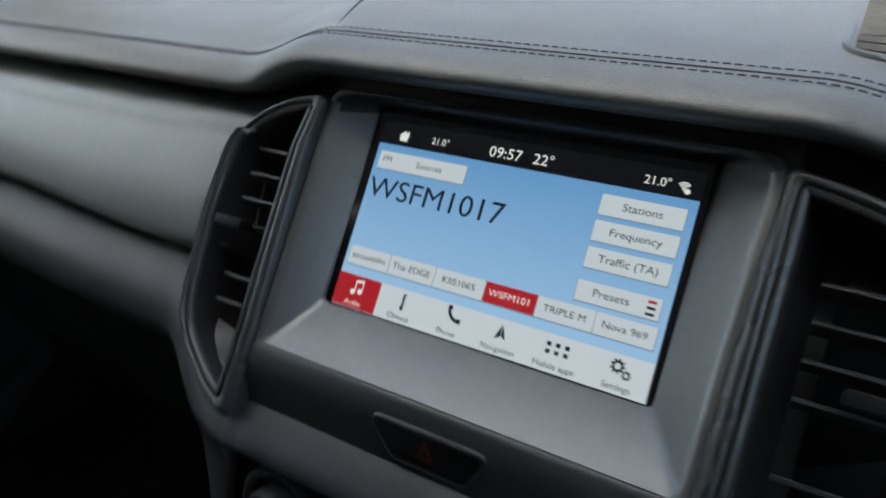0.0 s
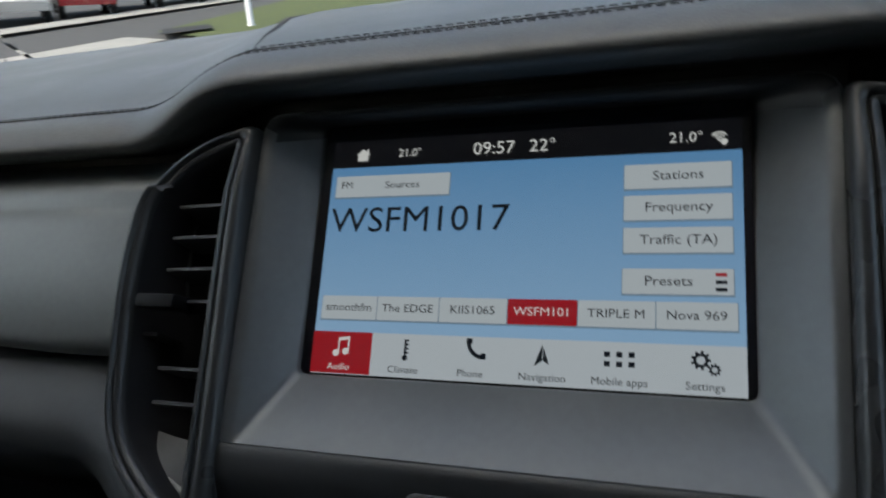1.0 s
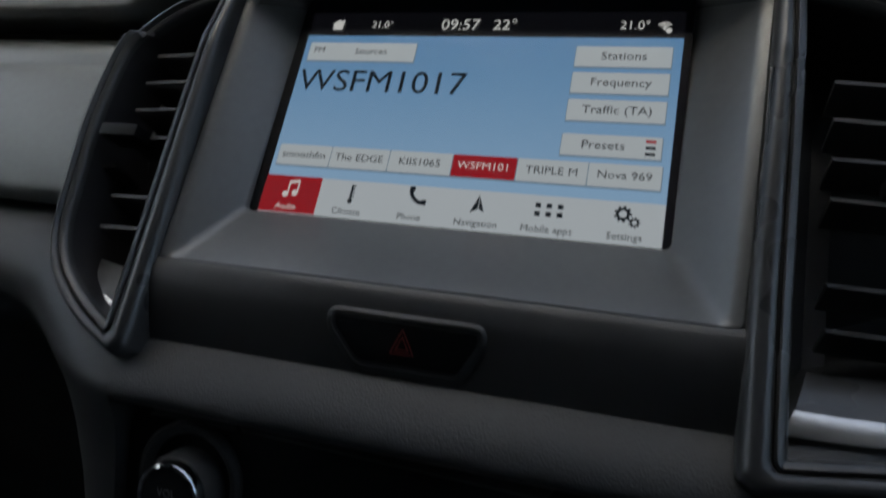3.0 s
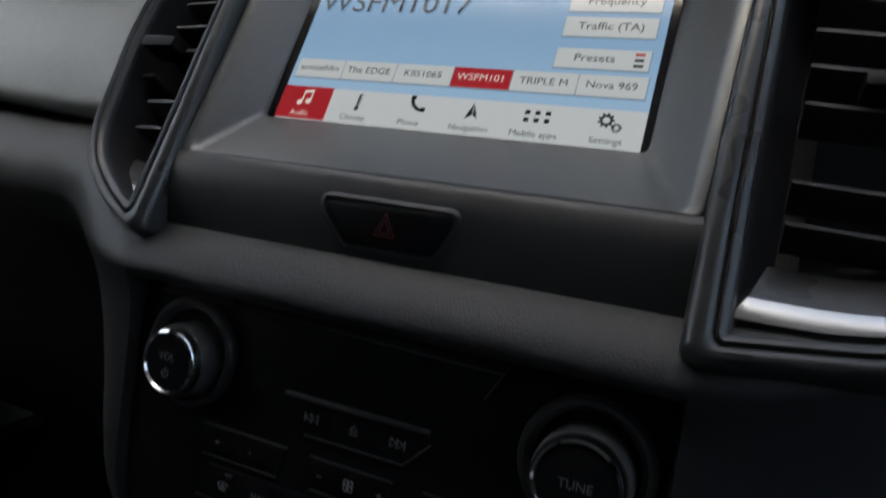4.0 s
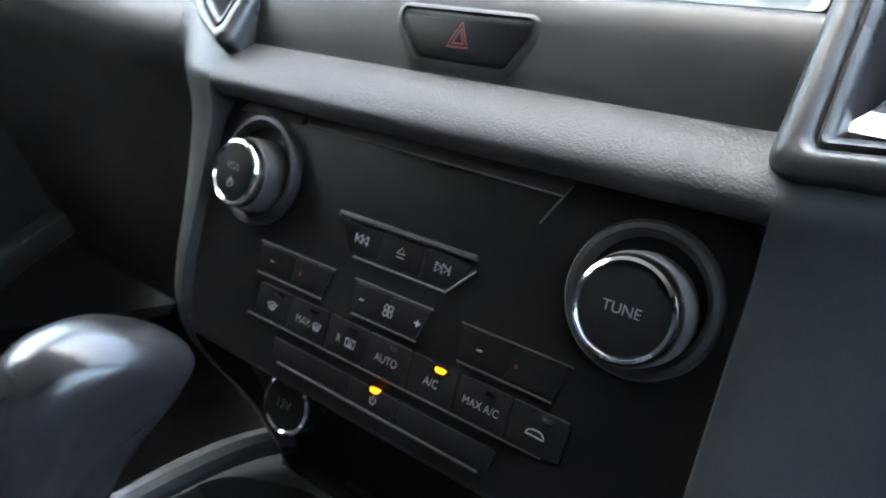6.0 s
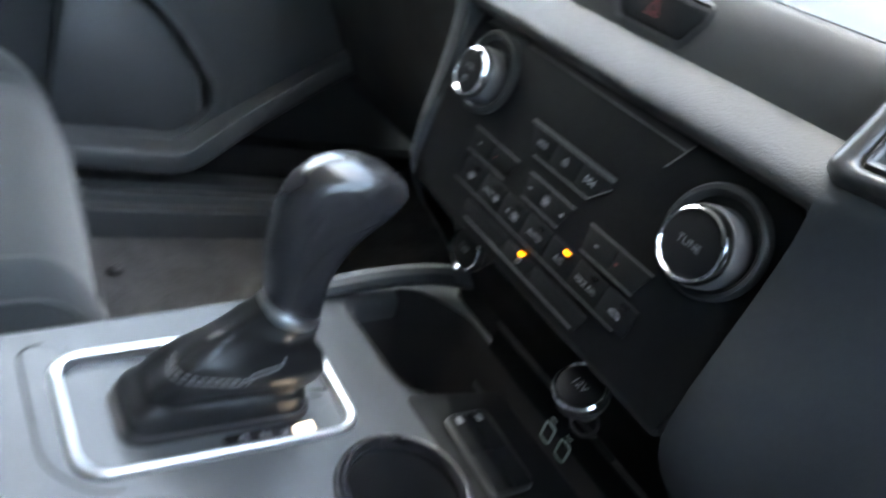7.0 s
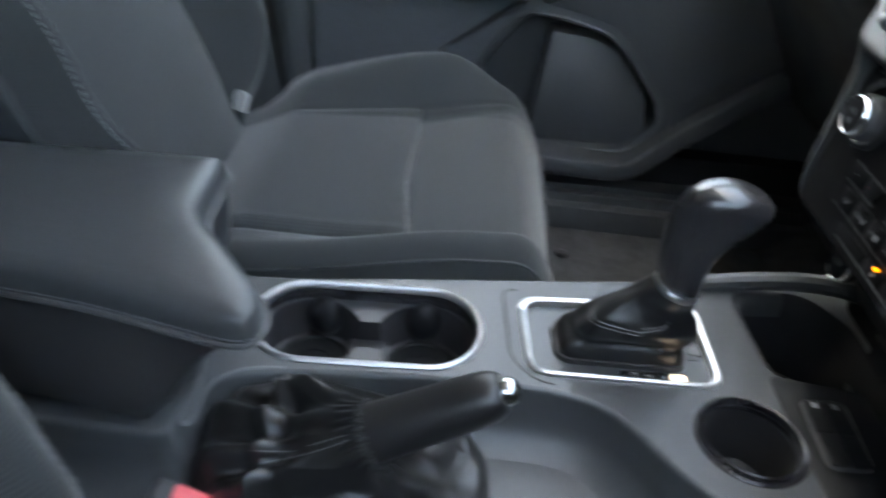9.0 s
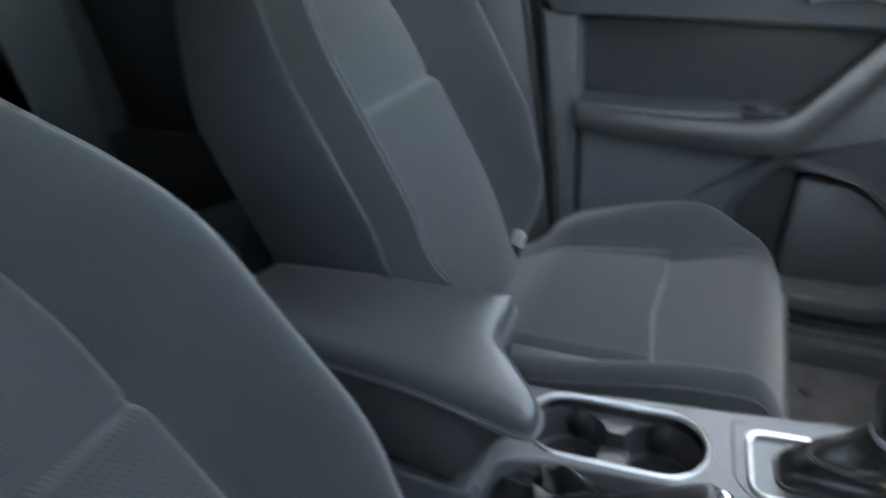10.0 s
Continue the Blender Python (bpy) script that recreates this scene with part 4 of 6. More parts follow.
# sloping lower apron of the stack
APR = [(-0.084, 0.4300), (-0.0800, 0.4265), (-0.064, 0.4210), (-0.050, 0.4060), (-0.034, 0.3830), (-0.014, 0.3560), (0.0, 0.3350), (0.002, 0.3325)]
part("apron", loft([spline([Vector((x, y, z)) for y, z in APR], 3) for x in [-0.113 + 0.231 * k / 10 for k in range(11)]]), "radio", rad, "black lower apron")
part("apron_strip", tube([Vector((-0.070, -0.0015, 0.3325)), Vector((0.112, -0.0015, 0.3325))], 0.0014, 8), "gun", rad, "thin grey edge strip")

# ---- two sockets with hinged caps
for x in (-0.0630, 0.0610):
    so = thing("power_socket", (x, -0.06, 0.40), "round black twelve volt socket cap with chrome rim", "socket", "power sockets")
    tilt = radians(7 if x < 0 else 52)
    ax = Vector((0, -math.cos(tilt), math.sin(tilt)))
    c = Vector((x, -0.0655, 0.4030 if x < 0 else 0.4010)) - ax * 0.0121
    part("barrel", revolve([(0.0070, -0.014), (0.0110, -0.004), (0.0146, 0.002), (0.0150, 0.006), (0.0138, 0.007)], c, ax, 36), "black", so)
    part("chrome_rim", revolve([(0.0136, 0.006), (0.0149, 0.0092), (0.0147, 0.0108), (0.0136, 0.0117), (0.0126, 0.0110)], c, ax, 36, cap=False), "chrome", so, "thin chrome rim")
    part("lid", revolve([(0.0130, 0.008), (0.0126, 0.0108), (0.0095, 0.0116), (0.0, 0.0118)], c, ax, 32), "radio", so)
    f, upv = c + ax * 0.0121, Vector((0, math.sin(tilt), math.cos(tilt)))
    lettering("marking", "12V", 0.0062, lambda u, v: f + Vector((u, 0, 0)) + upv * v, "dimmark", so)
    if x > 0:
        part("tether_ring", tube([c + Vector((0.004, 0.006, -0.0150)) + Vector((math.cos(a) * 0.0085, math.sin(a) * 0.004, math.sin(a) * 0.006)) for a in [2 * math.pi * k / 20 for k in range(20)]], 0.0010, 6, closed=True), "bezel", so)

# ---- centre console
con = thing("centre_console", (-0.02, -0.3, 0.05), "grey plastic centre console between the front seats", "console")
ZT = 0.313
LEFT = [(-0.0700, -0.95), (-0.0760, -0.70), (-0.0840, -0.506), (-0.1010, -0.397), (-0.1250, -0.248), (-0.1470, -0.116), (-0.1600, -0.040), (-0.1640, 0.010), (-0.1400, 0.040)]
RIGHT = [(0.1200, 0.030), (0.1080, 0.0), (0.1030, -0.080), (0.0960, -0.150), (0.0860, -0.172), (0.0690, -0.190), (0.0480, -0.206), (0.0320, -0.221), (0.0210, -0.238), (0.0155, -0.258), (0.0135, -0.290), (0.0160, -0.380), (0.0235, -0.450), (0.0300, -0.485), (0.0400, -0.506), (0.0560, -0.516), (0.0780, -0.519), (0.0900, -0.522), (0.0900, -0.56), (0.0890, -0.70), (0.088, -0.95)]
left = [Vector(p[:2]) for p in spline([(x, y, 0) for x, y in LEFT], 5)]
right = [Vector(p[:2]) for p in spline([(x, y, 0) for x, y in RIGHT], 4)]
outline = left + right
cup_axis = Vector((-0.012, 0.182)).normalized()
cup_mid = Vector((-0.0385, -0.4105))


def stadium(w, half, n=14):
    """Long rounded opening along the cup holder's axis."""
    s = Vector((cup_axis.y, -cup_axis.x))
    pts = []
    for e, a0 in ((1, 0), (-1, 180)):
        for k in range(n + 1):
            a = radians(a0 + 180 * k / n)
            # flattened ends
            pts.append(cup_mid + cup_axis * (e * (half - w * 0.92) + math.sin(a) * w * 0.92) + s * math.cos(a) * w)
    return pts


cup_hole = stadium(0.0440, 0.0885)
bin_hole = rounded([(-0.1330, -0.104), (-0.0300, -0.0960), (-0.0210, -0.030), (0.0980, -0.024), (0.1000, -0.002), (-0.100, -0.002), (-0.1430, -0.030)], [0.022, 0.018, 0.012, 0.008, 0.004, 0.012, 0.02], 6)
small_hole = circle2(0.0385, -0.1290, 0.0325, 36)
gear_hole = rounded([(-0.0865, -0.2870), (-0.0045, -0.2805), (-0.0105, -0.1385), (-0.1035, -0.1415)], 0.011, 5)
top = lambda x, y: Vector((x, y, ZT))
part("top_plate", holed(grow(outline, -0.004), [cup_hole, bin_hole, small_hole, gear_hole], top), "console", con, "smooth grey top plate")
sides = [[Vector((*p, ZT - 0.0)) for p in grow(outline, -0.004)], [Vector((*p, ZT - 0.0006)) for p in grow(outline, -0.0022)], [Vector((*p, ZT - 0.0025)) for p in grow(outline, -0.0006)], [Vector((*p, ZT - 0.0055)) for p in outline]]
n = len(left)
lefts = [s[: n] for s in sides] + [[Vector((p.x - 0.004, p.y, 0.24)) for p in left], [Vector((p.x - 0.010, p.y, 0.03)) for p in left]]
part("side_panel", loft(lefts), "console", con)
rights = [s[n:] for s in sides]
for k in range(9):
    w = k / 8 * math.pi / 2
    rights.append([Vector((*p, 0.2612 + 0.034 * (1 - math.sin(w)))) for p in grow(outline, 0.0015 + 0.032 * (1 - math.cos(w)))[n:]])
part("recess_wall", loft(rights), "console", con)
# groove line round the selector
gl = rounded([(-0.1010, -0.3040), (-0.0160, -0.2965), (0.0060, -0.2760), (0.0020, -0.1220), (-0.1180, -0.1240)], [0.012, 0.012, 0.012, 0.010, 0.010], 5)
part("plate_seam", tube([Vector((*p, ZT + 0.0001)) for p in gl[:-12]], 0.0009, 6, flat=0.4), "groove", con)
# hand brake tray
tray = [[Vector((x, y, z)) for x, z in ((0.012, 0.262), (0.05, 0.2625), (0.10, 0.263), (0.122, 0.266), (0.130, 0.276), (0.1345, 0.279), (0.1385, 0.272), (0.142, 0.20), (0.148, 0.04))] for y in [-0.56 + 0.6 * k / 20 for k in range(21)]]
part("brake_tray", loft([spline(s, 3) for s in tray]), "console", con, "sunken grey tray round the hand brake")
part("rear_body", box((-0.075, -0.97, 0.03), (0.088, -0.53, 0.300), 0.012, 3), "console", con)
# rim line ending in a point behind the hand brake, its highlight painted paler
part("rim_line", tube(spline([Vector((0.0200, -0.530, ZT + 0.001)), Vector((0.0300, -0.519, ZT + 0.001)), Vector((0.0560, -0.515, ZT + 0.001)), Vector((0.0760, -0.5155, ZT + 0.0008)), Vector((0.0805, -0.5120, ZT + 0.0004)), Vector((0.0740, -0.5090, ZT + 0.0006)), Vector((0.0500, -0.509, ZT + 0.001)), Vector((0.0350, -0.501, ZT + 0.001)), Vector((0.0250, -0.486, ZT + 0.0008)), Vector((0.0205, -0.462, ZT + 0.0002))], 6), 0.0017, 6, flat=0.6), "rimglint", con)

# cup holder
cup = thing("cup_holder", (-0.04, -0.41, 0.24), "twin black cup holder with a bright oval chrome rim", "cup holder")
o = stadium(0.0486, 0.0930)
part("chrome_rim", loft([[Vector((*p, z)) for p in grow(o, q)] for q, z in ((0.0, ZT - 0.003), (0.0, ZT + 0.0010), (-0.0010, ZT + 0.0022), (-0.0026, ZT + 0.0029), (-0.0042, ZT + 0.0024), (-0.0054, ZT + 0.0008), (-0.0060, ZT - 0.003))], closed=True), "satin", cup, "bright chrome oval rim")
inner = stadium(0.0438, 0.0882)
part("liner", loft([[Vector((*p, z)) for p in grow(inner, q)] for q, z in ((0.0004, ZT - 0.0020), (-0.0004, ZT - 0.0030), (-0.0013, ZT - 0.0029), (-0.0018, ZT - 0.0042), (-0.0022, ZT - 0.0130))], closed=True), "gloss", cup, "gloss black inner lip")
WELL_R, WELL_U, SLOT = 0.0402, 0.0450, 0.0150
across = Vector((cup_axis.y, -cup_axis.x))


def twin_wells(r, n=24):
    """Outline of the two round wells joined by a narrow slot."""
    a0 = math.asin(SLOT / r)
    pts = []
    for e, start, end in ((1, math.pi - a0, -(math.pi - a0)), (-1, -a0, -2 * math.pi + a0)):
        for k in range(n + 1):
            a = start + (end - start) * k / n
            pts.append(cup_mid + cup_axis * (e * WELL_U + r * math.cos(a)) + across * (r * math.sin(a)))
    return pts


part("bridge", holed(grow(inner, -0.0020), [twin_wells(WELL_R)], lambda x, y: Vector((x, y, ZT - 0.0128))), "deckgrey", cup, "dark grey plate between the wells")
part("basin", loft([[Vector((*p, ZT + z)) for p in twin_wells(r)] for r, z in ((WELL_R, -0.0127), (WELL_R - 0.0006, -0.0138), (WELL_R - 0.0012, -0.0170), (WELL_R - 0.0026, -0.0420), (WELL_R - 0.0046, -0.0470), (WELL_R - 0.0090, -0.0485))], closed=True), "black", cup)
part("basin_floor", slab(grow(twin_wells(WELL_R), -0.006), lambda u, v, d: Vector((u, v, d)), ZT - 0.0540, ZT - 0.0483), "black", cup)
part("saddle", slab([cup_mid + cup_axis * u + across * v for u, v in ((-0.016, -0.0132), (0.016, -0.0132), (0.016, 0.0132), (-0.016, 0.0132))], lambda u, v, d: Vector((u, v, d)), ZT - 0.050, ZT - 0.0300, 0.002), "black", cup)
for e, turn_ in ((-1, 176), (1, 184)):
    w = cup_mid + cup_axis * (e * WELL_U)
    part("floor_mat", revolve([(0.0318, 0.0), (0.0316, 0.0018), (0.0304, 0.0024), (0.0290, 0.0018), (0.0284, 0.0010), (0.0160, 0.0010), (0.0156, 0.0016), (0.0146, 0.0016), (0.0142, 0.0010), (0.0, 0.0010)], Vector((*w, ZT - 0.0484)), (0, 0, 1), 40), "deckblack", cup, "ribbed black rubber mat")
    q = Vector((math.cos(radians(turn_)), math.sin(radians(turn_))))
    bmf = bmesh.new()
    bmesh.ops.create_uvsphere(bmf, u_segments=28, v_segments=18, radius=1.0)
    bmesh.ops.transform(bmf, matrix=Matrix.Translation((*(w + q * 0.0385), ZT - 0.0285)) @ Matrix.Rotation(radians(turn_), 4, "Z") @ Matrix.Diagonal((0.0135, 0.0155, 0.0190, 1)), verts=bmf.verts)
    part("grip_finger", bmf, "deckblack", cup, "sprung rubber grip finger")

# small cup well
sc = thing("coin_cup", (0.0385, -0.129, 0.25), "small round black well with a raised rim", "cup holder")
part("rim", revolve([(0.0398, -0.004), (0.0396, 0.0008), (0.0386, 0.0018), (0.0372, 0.0018), (0.0366, 0.0026), (0.0360, 0.0048), (0.0350, 0.0056), (0.0338, 0.0050), (0.0331, 0.0030), (0.0326, -0.002), (0.0322, -0.010)], (0.0385, -0.129, ZT), (0, 0, 1), 48, cap=False), "gloss", sc, "raised satin black rim")
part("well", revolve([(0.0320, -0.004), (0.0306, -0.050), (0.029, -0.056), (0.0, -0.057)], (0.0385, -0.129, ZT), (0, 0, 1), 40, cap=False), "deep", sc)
part("floor_mat", revolve([(0.024, 0.0), (0.023, 0.0016), (0.019, 0.0018), (0.0185, 0.001), (0.0, 0.001)], (0.0385, -0.129, ZT - 0.0555), (0, 0, 1), 32), "rubber", sc)

# front deck with fall-off of light painted black, drive-mode switches, bin and front rail
part("front_deck", slab(rounded([(-0.0300, -0.0970), (0.0920, -0.0910), (0.0975, -0.0235), (-0.0205, -0.0260)], [0.010, 0.008, 0.004, 0.004], 4), lambda u, v, d: Vector((u, v, ZT + d)), -0.002, 0.0008, 0.0006), "deckblack", con, "front deck darkened for the light falling off")
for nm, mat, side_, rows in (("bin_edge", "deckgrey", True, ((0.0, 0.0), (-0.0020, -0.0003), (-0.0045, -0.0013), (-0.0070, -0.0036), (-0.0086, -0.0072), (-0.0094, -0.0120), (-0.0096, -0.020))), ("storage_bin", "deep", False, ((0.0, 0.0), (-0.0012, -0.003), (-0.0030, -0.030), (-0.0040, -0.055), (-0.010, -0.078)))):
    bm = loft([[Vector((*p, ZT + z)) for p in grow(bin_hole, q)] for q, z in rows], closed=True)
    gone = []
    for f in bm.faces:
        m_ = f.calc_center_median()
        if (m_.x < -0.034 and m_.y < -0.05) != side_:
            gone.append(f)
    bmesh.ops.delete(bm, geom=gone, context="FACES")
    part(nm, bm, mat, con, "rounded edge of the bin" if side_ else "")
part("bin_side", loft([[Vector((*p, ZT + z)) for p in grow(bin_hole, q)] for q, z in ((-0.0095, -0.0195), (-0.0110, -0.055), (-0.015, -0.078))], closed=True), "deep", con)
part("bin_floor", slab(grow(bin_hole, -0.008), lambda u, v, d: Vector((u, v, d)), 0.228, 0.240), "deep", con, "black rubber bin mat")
part("bin_divider", box((-0.060, -0.012, 0.240), (0.070, -0.009, 0.288), 0.001), "bezel", con)
rail = spline([Vector((-0.1330, -0.150, 0.3150)), Vector((-0.1370, -0.110, 0.3200)), Vector((-0.1380, -0.070, 0.3260)), Vector((-0.1350, -0.030, 0.3310)), Vector((-0.1260, 0.000, 0.3330)), Vector((-0.1090, 0.022, 0.3320)), Vector((-0.0900, 0.036, 0.3290))], 5)
part("front_rail", tube(rail, [0.006 + 0.003 * math.sin(math.pi * k / (len(rail) - 1)) for k in range(len(rail))], 10), "console", con, "raised grey rail at the bin")
part("front_wall", box((-0.13, 0.004, 0.05), (0.115, 0.02, 0.332), 0.002), "deep", con)
usb = thing("usb_panel", (0.02, 0.0, 0.29), "gloss black panel with pale green port symbols", "panel")
part("plate", box((-0.068, -0.003, 0.288), (0.096, 0.004, 0.330), 0.001), "radio", usb)
for q in (0, 1):
    x0 = 0.014 + 0.0165 * q
    part("marking", tube([Vector((x0 + 0.0046 * max(-0.72, min(0.72, math.sin(a))) / 0.72, -0.0036, 0.306 + 0.0068 * max(-0.85, min(0.85, math.cos(a))) / 0.85)) for a in [2 * math.pi * k / 16 for k in range(16)]], 0.0010, 6, closed=True, up=(0, 1, 0)), "usb", usb)
    part("marking", tube([Vector((x0 - 0.0026, -0.0036, 0.3175)), Vector((x0 + 0.0026, -0.0036, 0.3175))], 0.0007, 6, up=(0, 1, 0)), "usb", usb)
sw = thing("drive_switch_panel", (0.026, -0.063, 0.315), "black twin rocker switch panel with a raised rim", "switch")
SWO = rounded([(-0.0050, -0.0820), (0.0590, -0.0830), (0.0570, -0.0500), (-0.0070, -0.0470)], 0.008, 5)
part("rim", loft([[Vector((*p, ZT + z)) for p in grow(SWO, q)] for q, z in ((0.0, 0.0014), (-0.0003, 0.0030), (-0.0014, 0.0040), (-0.0020, 0.0022))], closed=True), "gun", sw, "dark satin rim")
part("base", slab(grow(SWO, -0.0018), lambda u, v, d: Vector((u, v, ZT + d)), 0.0, 0.0024), "black", sw)
for y0, y1 in ((-0.0800, -0.0660), (-0.0645, -0.0515)):
    for a, b in ((-0.0030, 0.0260), (0.0270, 0.0550)):
        part("rocker", box((a, y0, ZT + 0.001), (b, y1, ZT + 0.0046), 0.0012, 2), "key", sw)
    part("marking", box((-0.0010, (y0 + y1) / 2 - 0.0022, ZT + 0.0046), (0.0040, (y0 + y1) / 2 + 0.0022, ZT + 0.0049), 0), "mark", sw)

# ---- gear selector
gs = thing("gear_selector", (-0.045, -0.21, 0.31), "automatic gear selector with black leather boot and chrome frame", "gear lever")
FO = rounded([(-0.0910, -0.2920), (-0.0005, -0.2850), (-0.0065, -0.1335), (-0.1080, -0.1365)], 0.019, 6)
FI = rounded([(-0.0860, -0.2860), (-0.0050, -0.2800), (-0.0110, -0.1385), (-0.1030, -0.1415)], 0.0155, 6)
part("chrome_frame", loft([[Vector((*p, ZT + 0.0002)) for p in FO], [Vector((*p, ZT + 0.0026)) for p in grow(FO, -0.0010)], [Vector((*p, ZT + 0.0034)) for p in grow(FO, -0.0026)], [Vector((*p, ZT + 0.0026)) for p in FI], [Vector((*p, ZT - 0.001)) for p in grow(FI, -0.0008)], [Vector((*p, ZT - 0.008)) for p in grow(FI, -0.0012)]], closed=True), "satin", gs, "bright satin chrome frame", smooth=40)
GP = grow(FI, -0.0005)
part("release_cover", tube([Vector((*p, ZT - 0.0032)) for p in rounded([(-0.0640, -0.1550), (-0.0630, -0.1420), (-0.0460, -0.1410), (-0.0470, -0.1550)], 0.002, 4)], 0.0008, 6, closed=True), "groove", gs)
part("shift_plate", slab(GP, lambda u, v, d: Vector((u, v, d)), ZT - 0.012, ZT - 0.0035), "console", gs, "grey plate")
BB = [p for q in [rounded([(-0.0660, -0.2620), (-0.0235, -0.2590), (-0.0275, -0.1610), (-0.0720, -0.1630)], 0.012, 8)] for i in range(len(q)) for p in (q[i], q[i].lerp(q[(i + 1) % len(q)], 0.2), q[i].lerp(q[(i + 1) % len(q)], 0.4), q[i].lerp(q[(i + 1) % len(q)], 0.6), q[i].lerp(q[(i + 1) % len(q)], 0.8))]
nb = len(BB)
neck_c, neck_ax = Vector((-0.0330, -0.1870, 0.3860)), Vector((-0.02, 0.30, 1.0)).normalized()
nu = neck_ax.cross(Vector((0, 1, 0))).normalized()
cent = sum(BB, Vector((0, 0))) / nb
def boot_point(t, p):
    """Selector boot: a short upright hem, then a hood drawn up to the neck, with slack creases."""
    a = math.atan2(p.y - cent.y, p.x - cent.x)
    hem = smooth01(t / 0.16)
    foot = Vector((*p, ZT - 0.003 + 0.013 * hem))
    ring = neck_c + (Vector((1, 0, 0)) * math.cos(a) + Vector((0, 1, 0)) * math.sin(a)) * 0.0162
    ring.z = neck_c.z - 0.3 * (ring.y - neck_c.y)
    e = max(0.0, (t - 0.10) / 0.90)
    q = foot.lerp(ring, e)
    out = (q.xy - cent.lerp(neck_c.xy, e)).normalized()
    env = math.sin(math.pi * min(1.0, e)) ** 0.8
    near = smooth01(0.5 + 0.5 * math.cos(a))
    dip = lambda x, w: math.exp(-(x / w) ** 2)
    turn_ = lambda deg: math.remainder(a - radians(deg), 2 * math.pi)
    fold = near * (0.0062 * dip(e - 0.40 + 0.05 * a, 0.15) - 0.0072 * dip(e - 0.12, 0.075) - 0.0030 * dip(e - 0.78, 0.10))
    fold += env * (0.0050 * dip(turn_(62), 0.20) - 0.0050 * dip(turn_(38), 0.16) + 0.0030 * dip(turn_(-75), 0.25) - 0.0020 * dip(turn_(120), 0.3))
    fold += env * (0.0010 * math.sin(3 * a + 8 * e) + 0.0007 * math.sin(7 * a - 11 * e))
    return Vector((q.x + out.x * fold, q.y + out.y * fold, q.z + 0.35 * fold))


secs = [[boot_point(k / 40, p) for p in BB] for k in range(41)]
part("boot", loft(secs, closed=True), "leather", gs, "creased black leather boot", smooth=80)


def boot_ring(t, deg):
    a0 = radians(deg)
    p = min(BB, key=lambda p: abs(math.remainder(math.atan2(p.y - cent.y, p.x - cent.x) - a0, 2 * math.pi)))
    return boot_point(t, p)


for dt in (0.0, 0.045):
    line = spline([boot_ring(t + dt, d) + Vector((0.0008, 0, 0.0004)) for t, d in ((0.44, -88), (0.44, -72), (0.44, -50), (0.45, -28), (0.49, -8), (0.56, 6), (0.64, 14))], 6)
    part("boot_stitching", stitches([line], 0.0030, 0.0010, 0.00045, 0.0003), "greythread", gs, kind="stuff")
part("boot_base", loft([[Vector((*p, ZT - 0.0034)) for p in grow(BB, 0.003)], [Vector((*p, ZT + 0.0005)) for p in grow(BB, 0.0022)], [Vector((*p, ZT + 0.0010)) for p in grow(BB, 0.0006)], [Vector((*p, ZT - 0.001)) for p in grow(BB, -0.001)]], closed=True), "black", gs)
part("collar", revolve([(0.0160, -0.004), (0.0172, -0.0025), (0.0174, 0.0), (0.0166, 0.0015)], neck_c, neck_ax, 40), "satin", gs, "thin bright collar ring")
# pistol-shaped knob: sections along its rising, forward-leaning axis
KN = [(-0.1995, 0.3820, -0.1690, 0.3780, 0.0152), (-0.2025, 0.3980, -0.1690, 0.3890, 0.0154), (-0.2050, 0.4140, -0.1680, 0.4060, 0.0160), (-0.2060, 0.4300, -0.1630, 0.4200, 0.0170), (-0.2045, 0.4450, -0.1550, 0.4320, 0.0182), (-0.2000, 0.4580, -0.1460, 0.4410, 0.0192), (-0.1920, 0.4670, -0.1400, 0.4500, 0.0192), (-0.1820, 0.4705, -0.1395, 0.4570, 0.0178), (-0.1720, 0.4712, -0.1430, 0.4620, 0.0145), (-0.1640, 0.4700, -0.1480, 0.4650, 0.0090)]
rows = [(r.x, r.y, r.z, q.x, q.y) for r, q in zip(spline([k[:3] for k in KN], 5), spline([(k[3], k[4], 0) for k in KN], 5))]
ks = []
NK = 96
for i, (y0, z0, y1, z1, hw) in enumerate(rows):
    rear, front = Vector((0, y0, z0)), Vector((0, y1, z1))
    c, half_ = (rear + front) / 2, (front - rear) / 2
    w = i / (len(rows) - 1)
    split = -0.30 + 1.05 * smooth01((w - 0.10) / 0.70)
    row = []
    for k in range(NK):
        q = 2 * math.pi * k / NK
        cx, cy = math.copysign(abs(math.sin(q)) ** 0.88, math.sin(q)), math.copysign(abs(math.cos(q)) ** 0.88, math.cos(q))
        # the upper shell stands proud of the front insert along a swept seam
        g = 1 - 0.055 * smooth01((cy - split) / 0.05)
        row.append(c + half_ * (cy * g) + Vector((-0.0350 - 0.002 * w + hw * cx * g, 0, 0)))
    ks.append(row)
bmk = loft(ks, closed=True)
bmk.verts.ensure_lookup_table()
bmk.faces.new([v for v in bmk.verts[-NK:]])
part("knob", bmk, "knob", gs, "smooth black leather pistol grip with a swept seam", smooth=80)
ind = part("gear_window", slab(rounded([(-0.0195, -0.2130), (-0.0055, -0.2120), (-0.0095, -0.1590), (-0.0235, -0.1600)], 0.002, 3), lambda u, v, d: Vector((u, v, ZT - 0.0035 + d)), 0.0, 0.0012, 0.0004), "gloss", gs, "black gear position window")
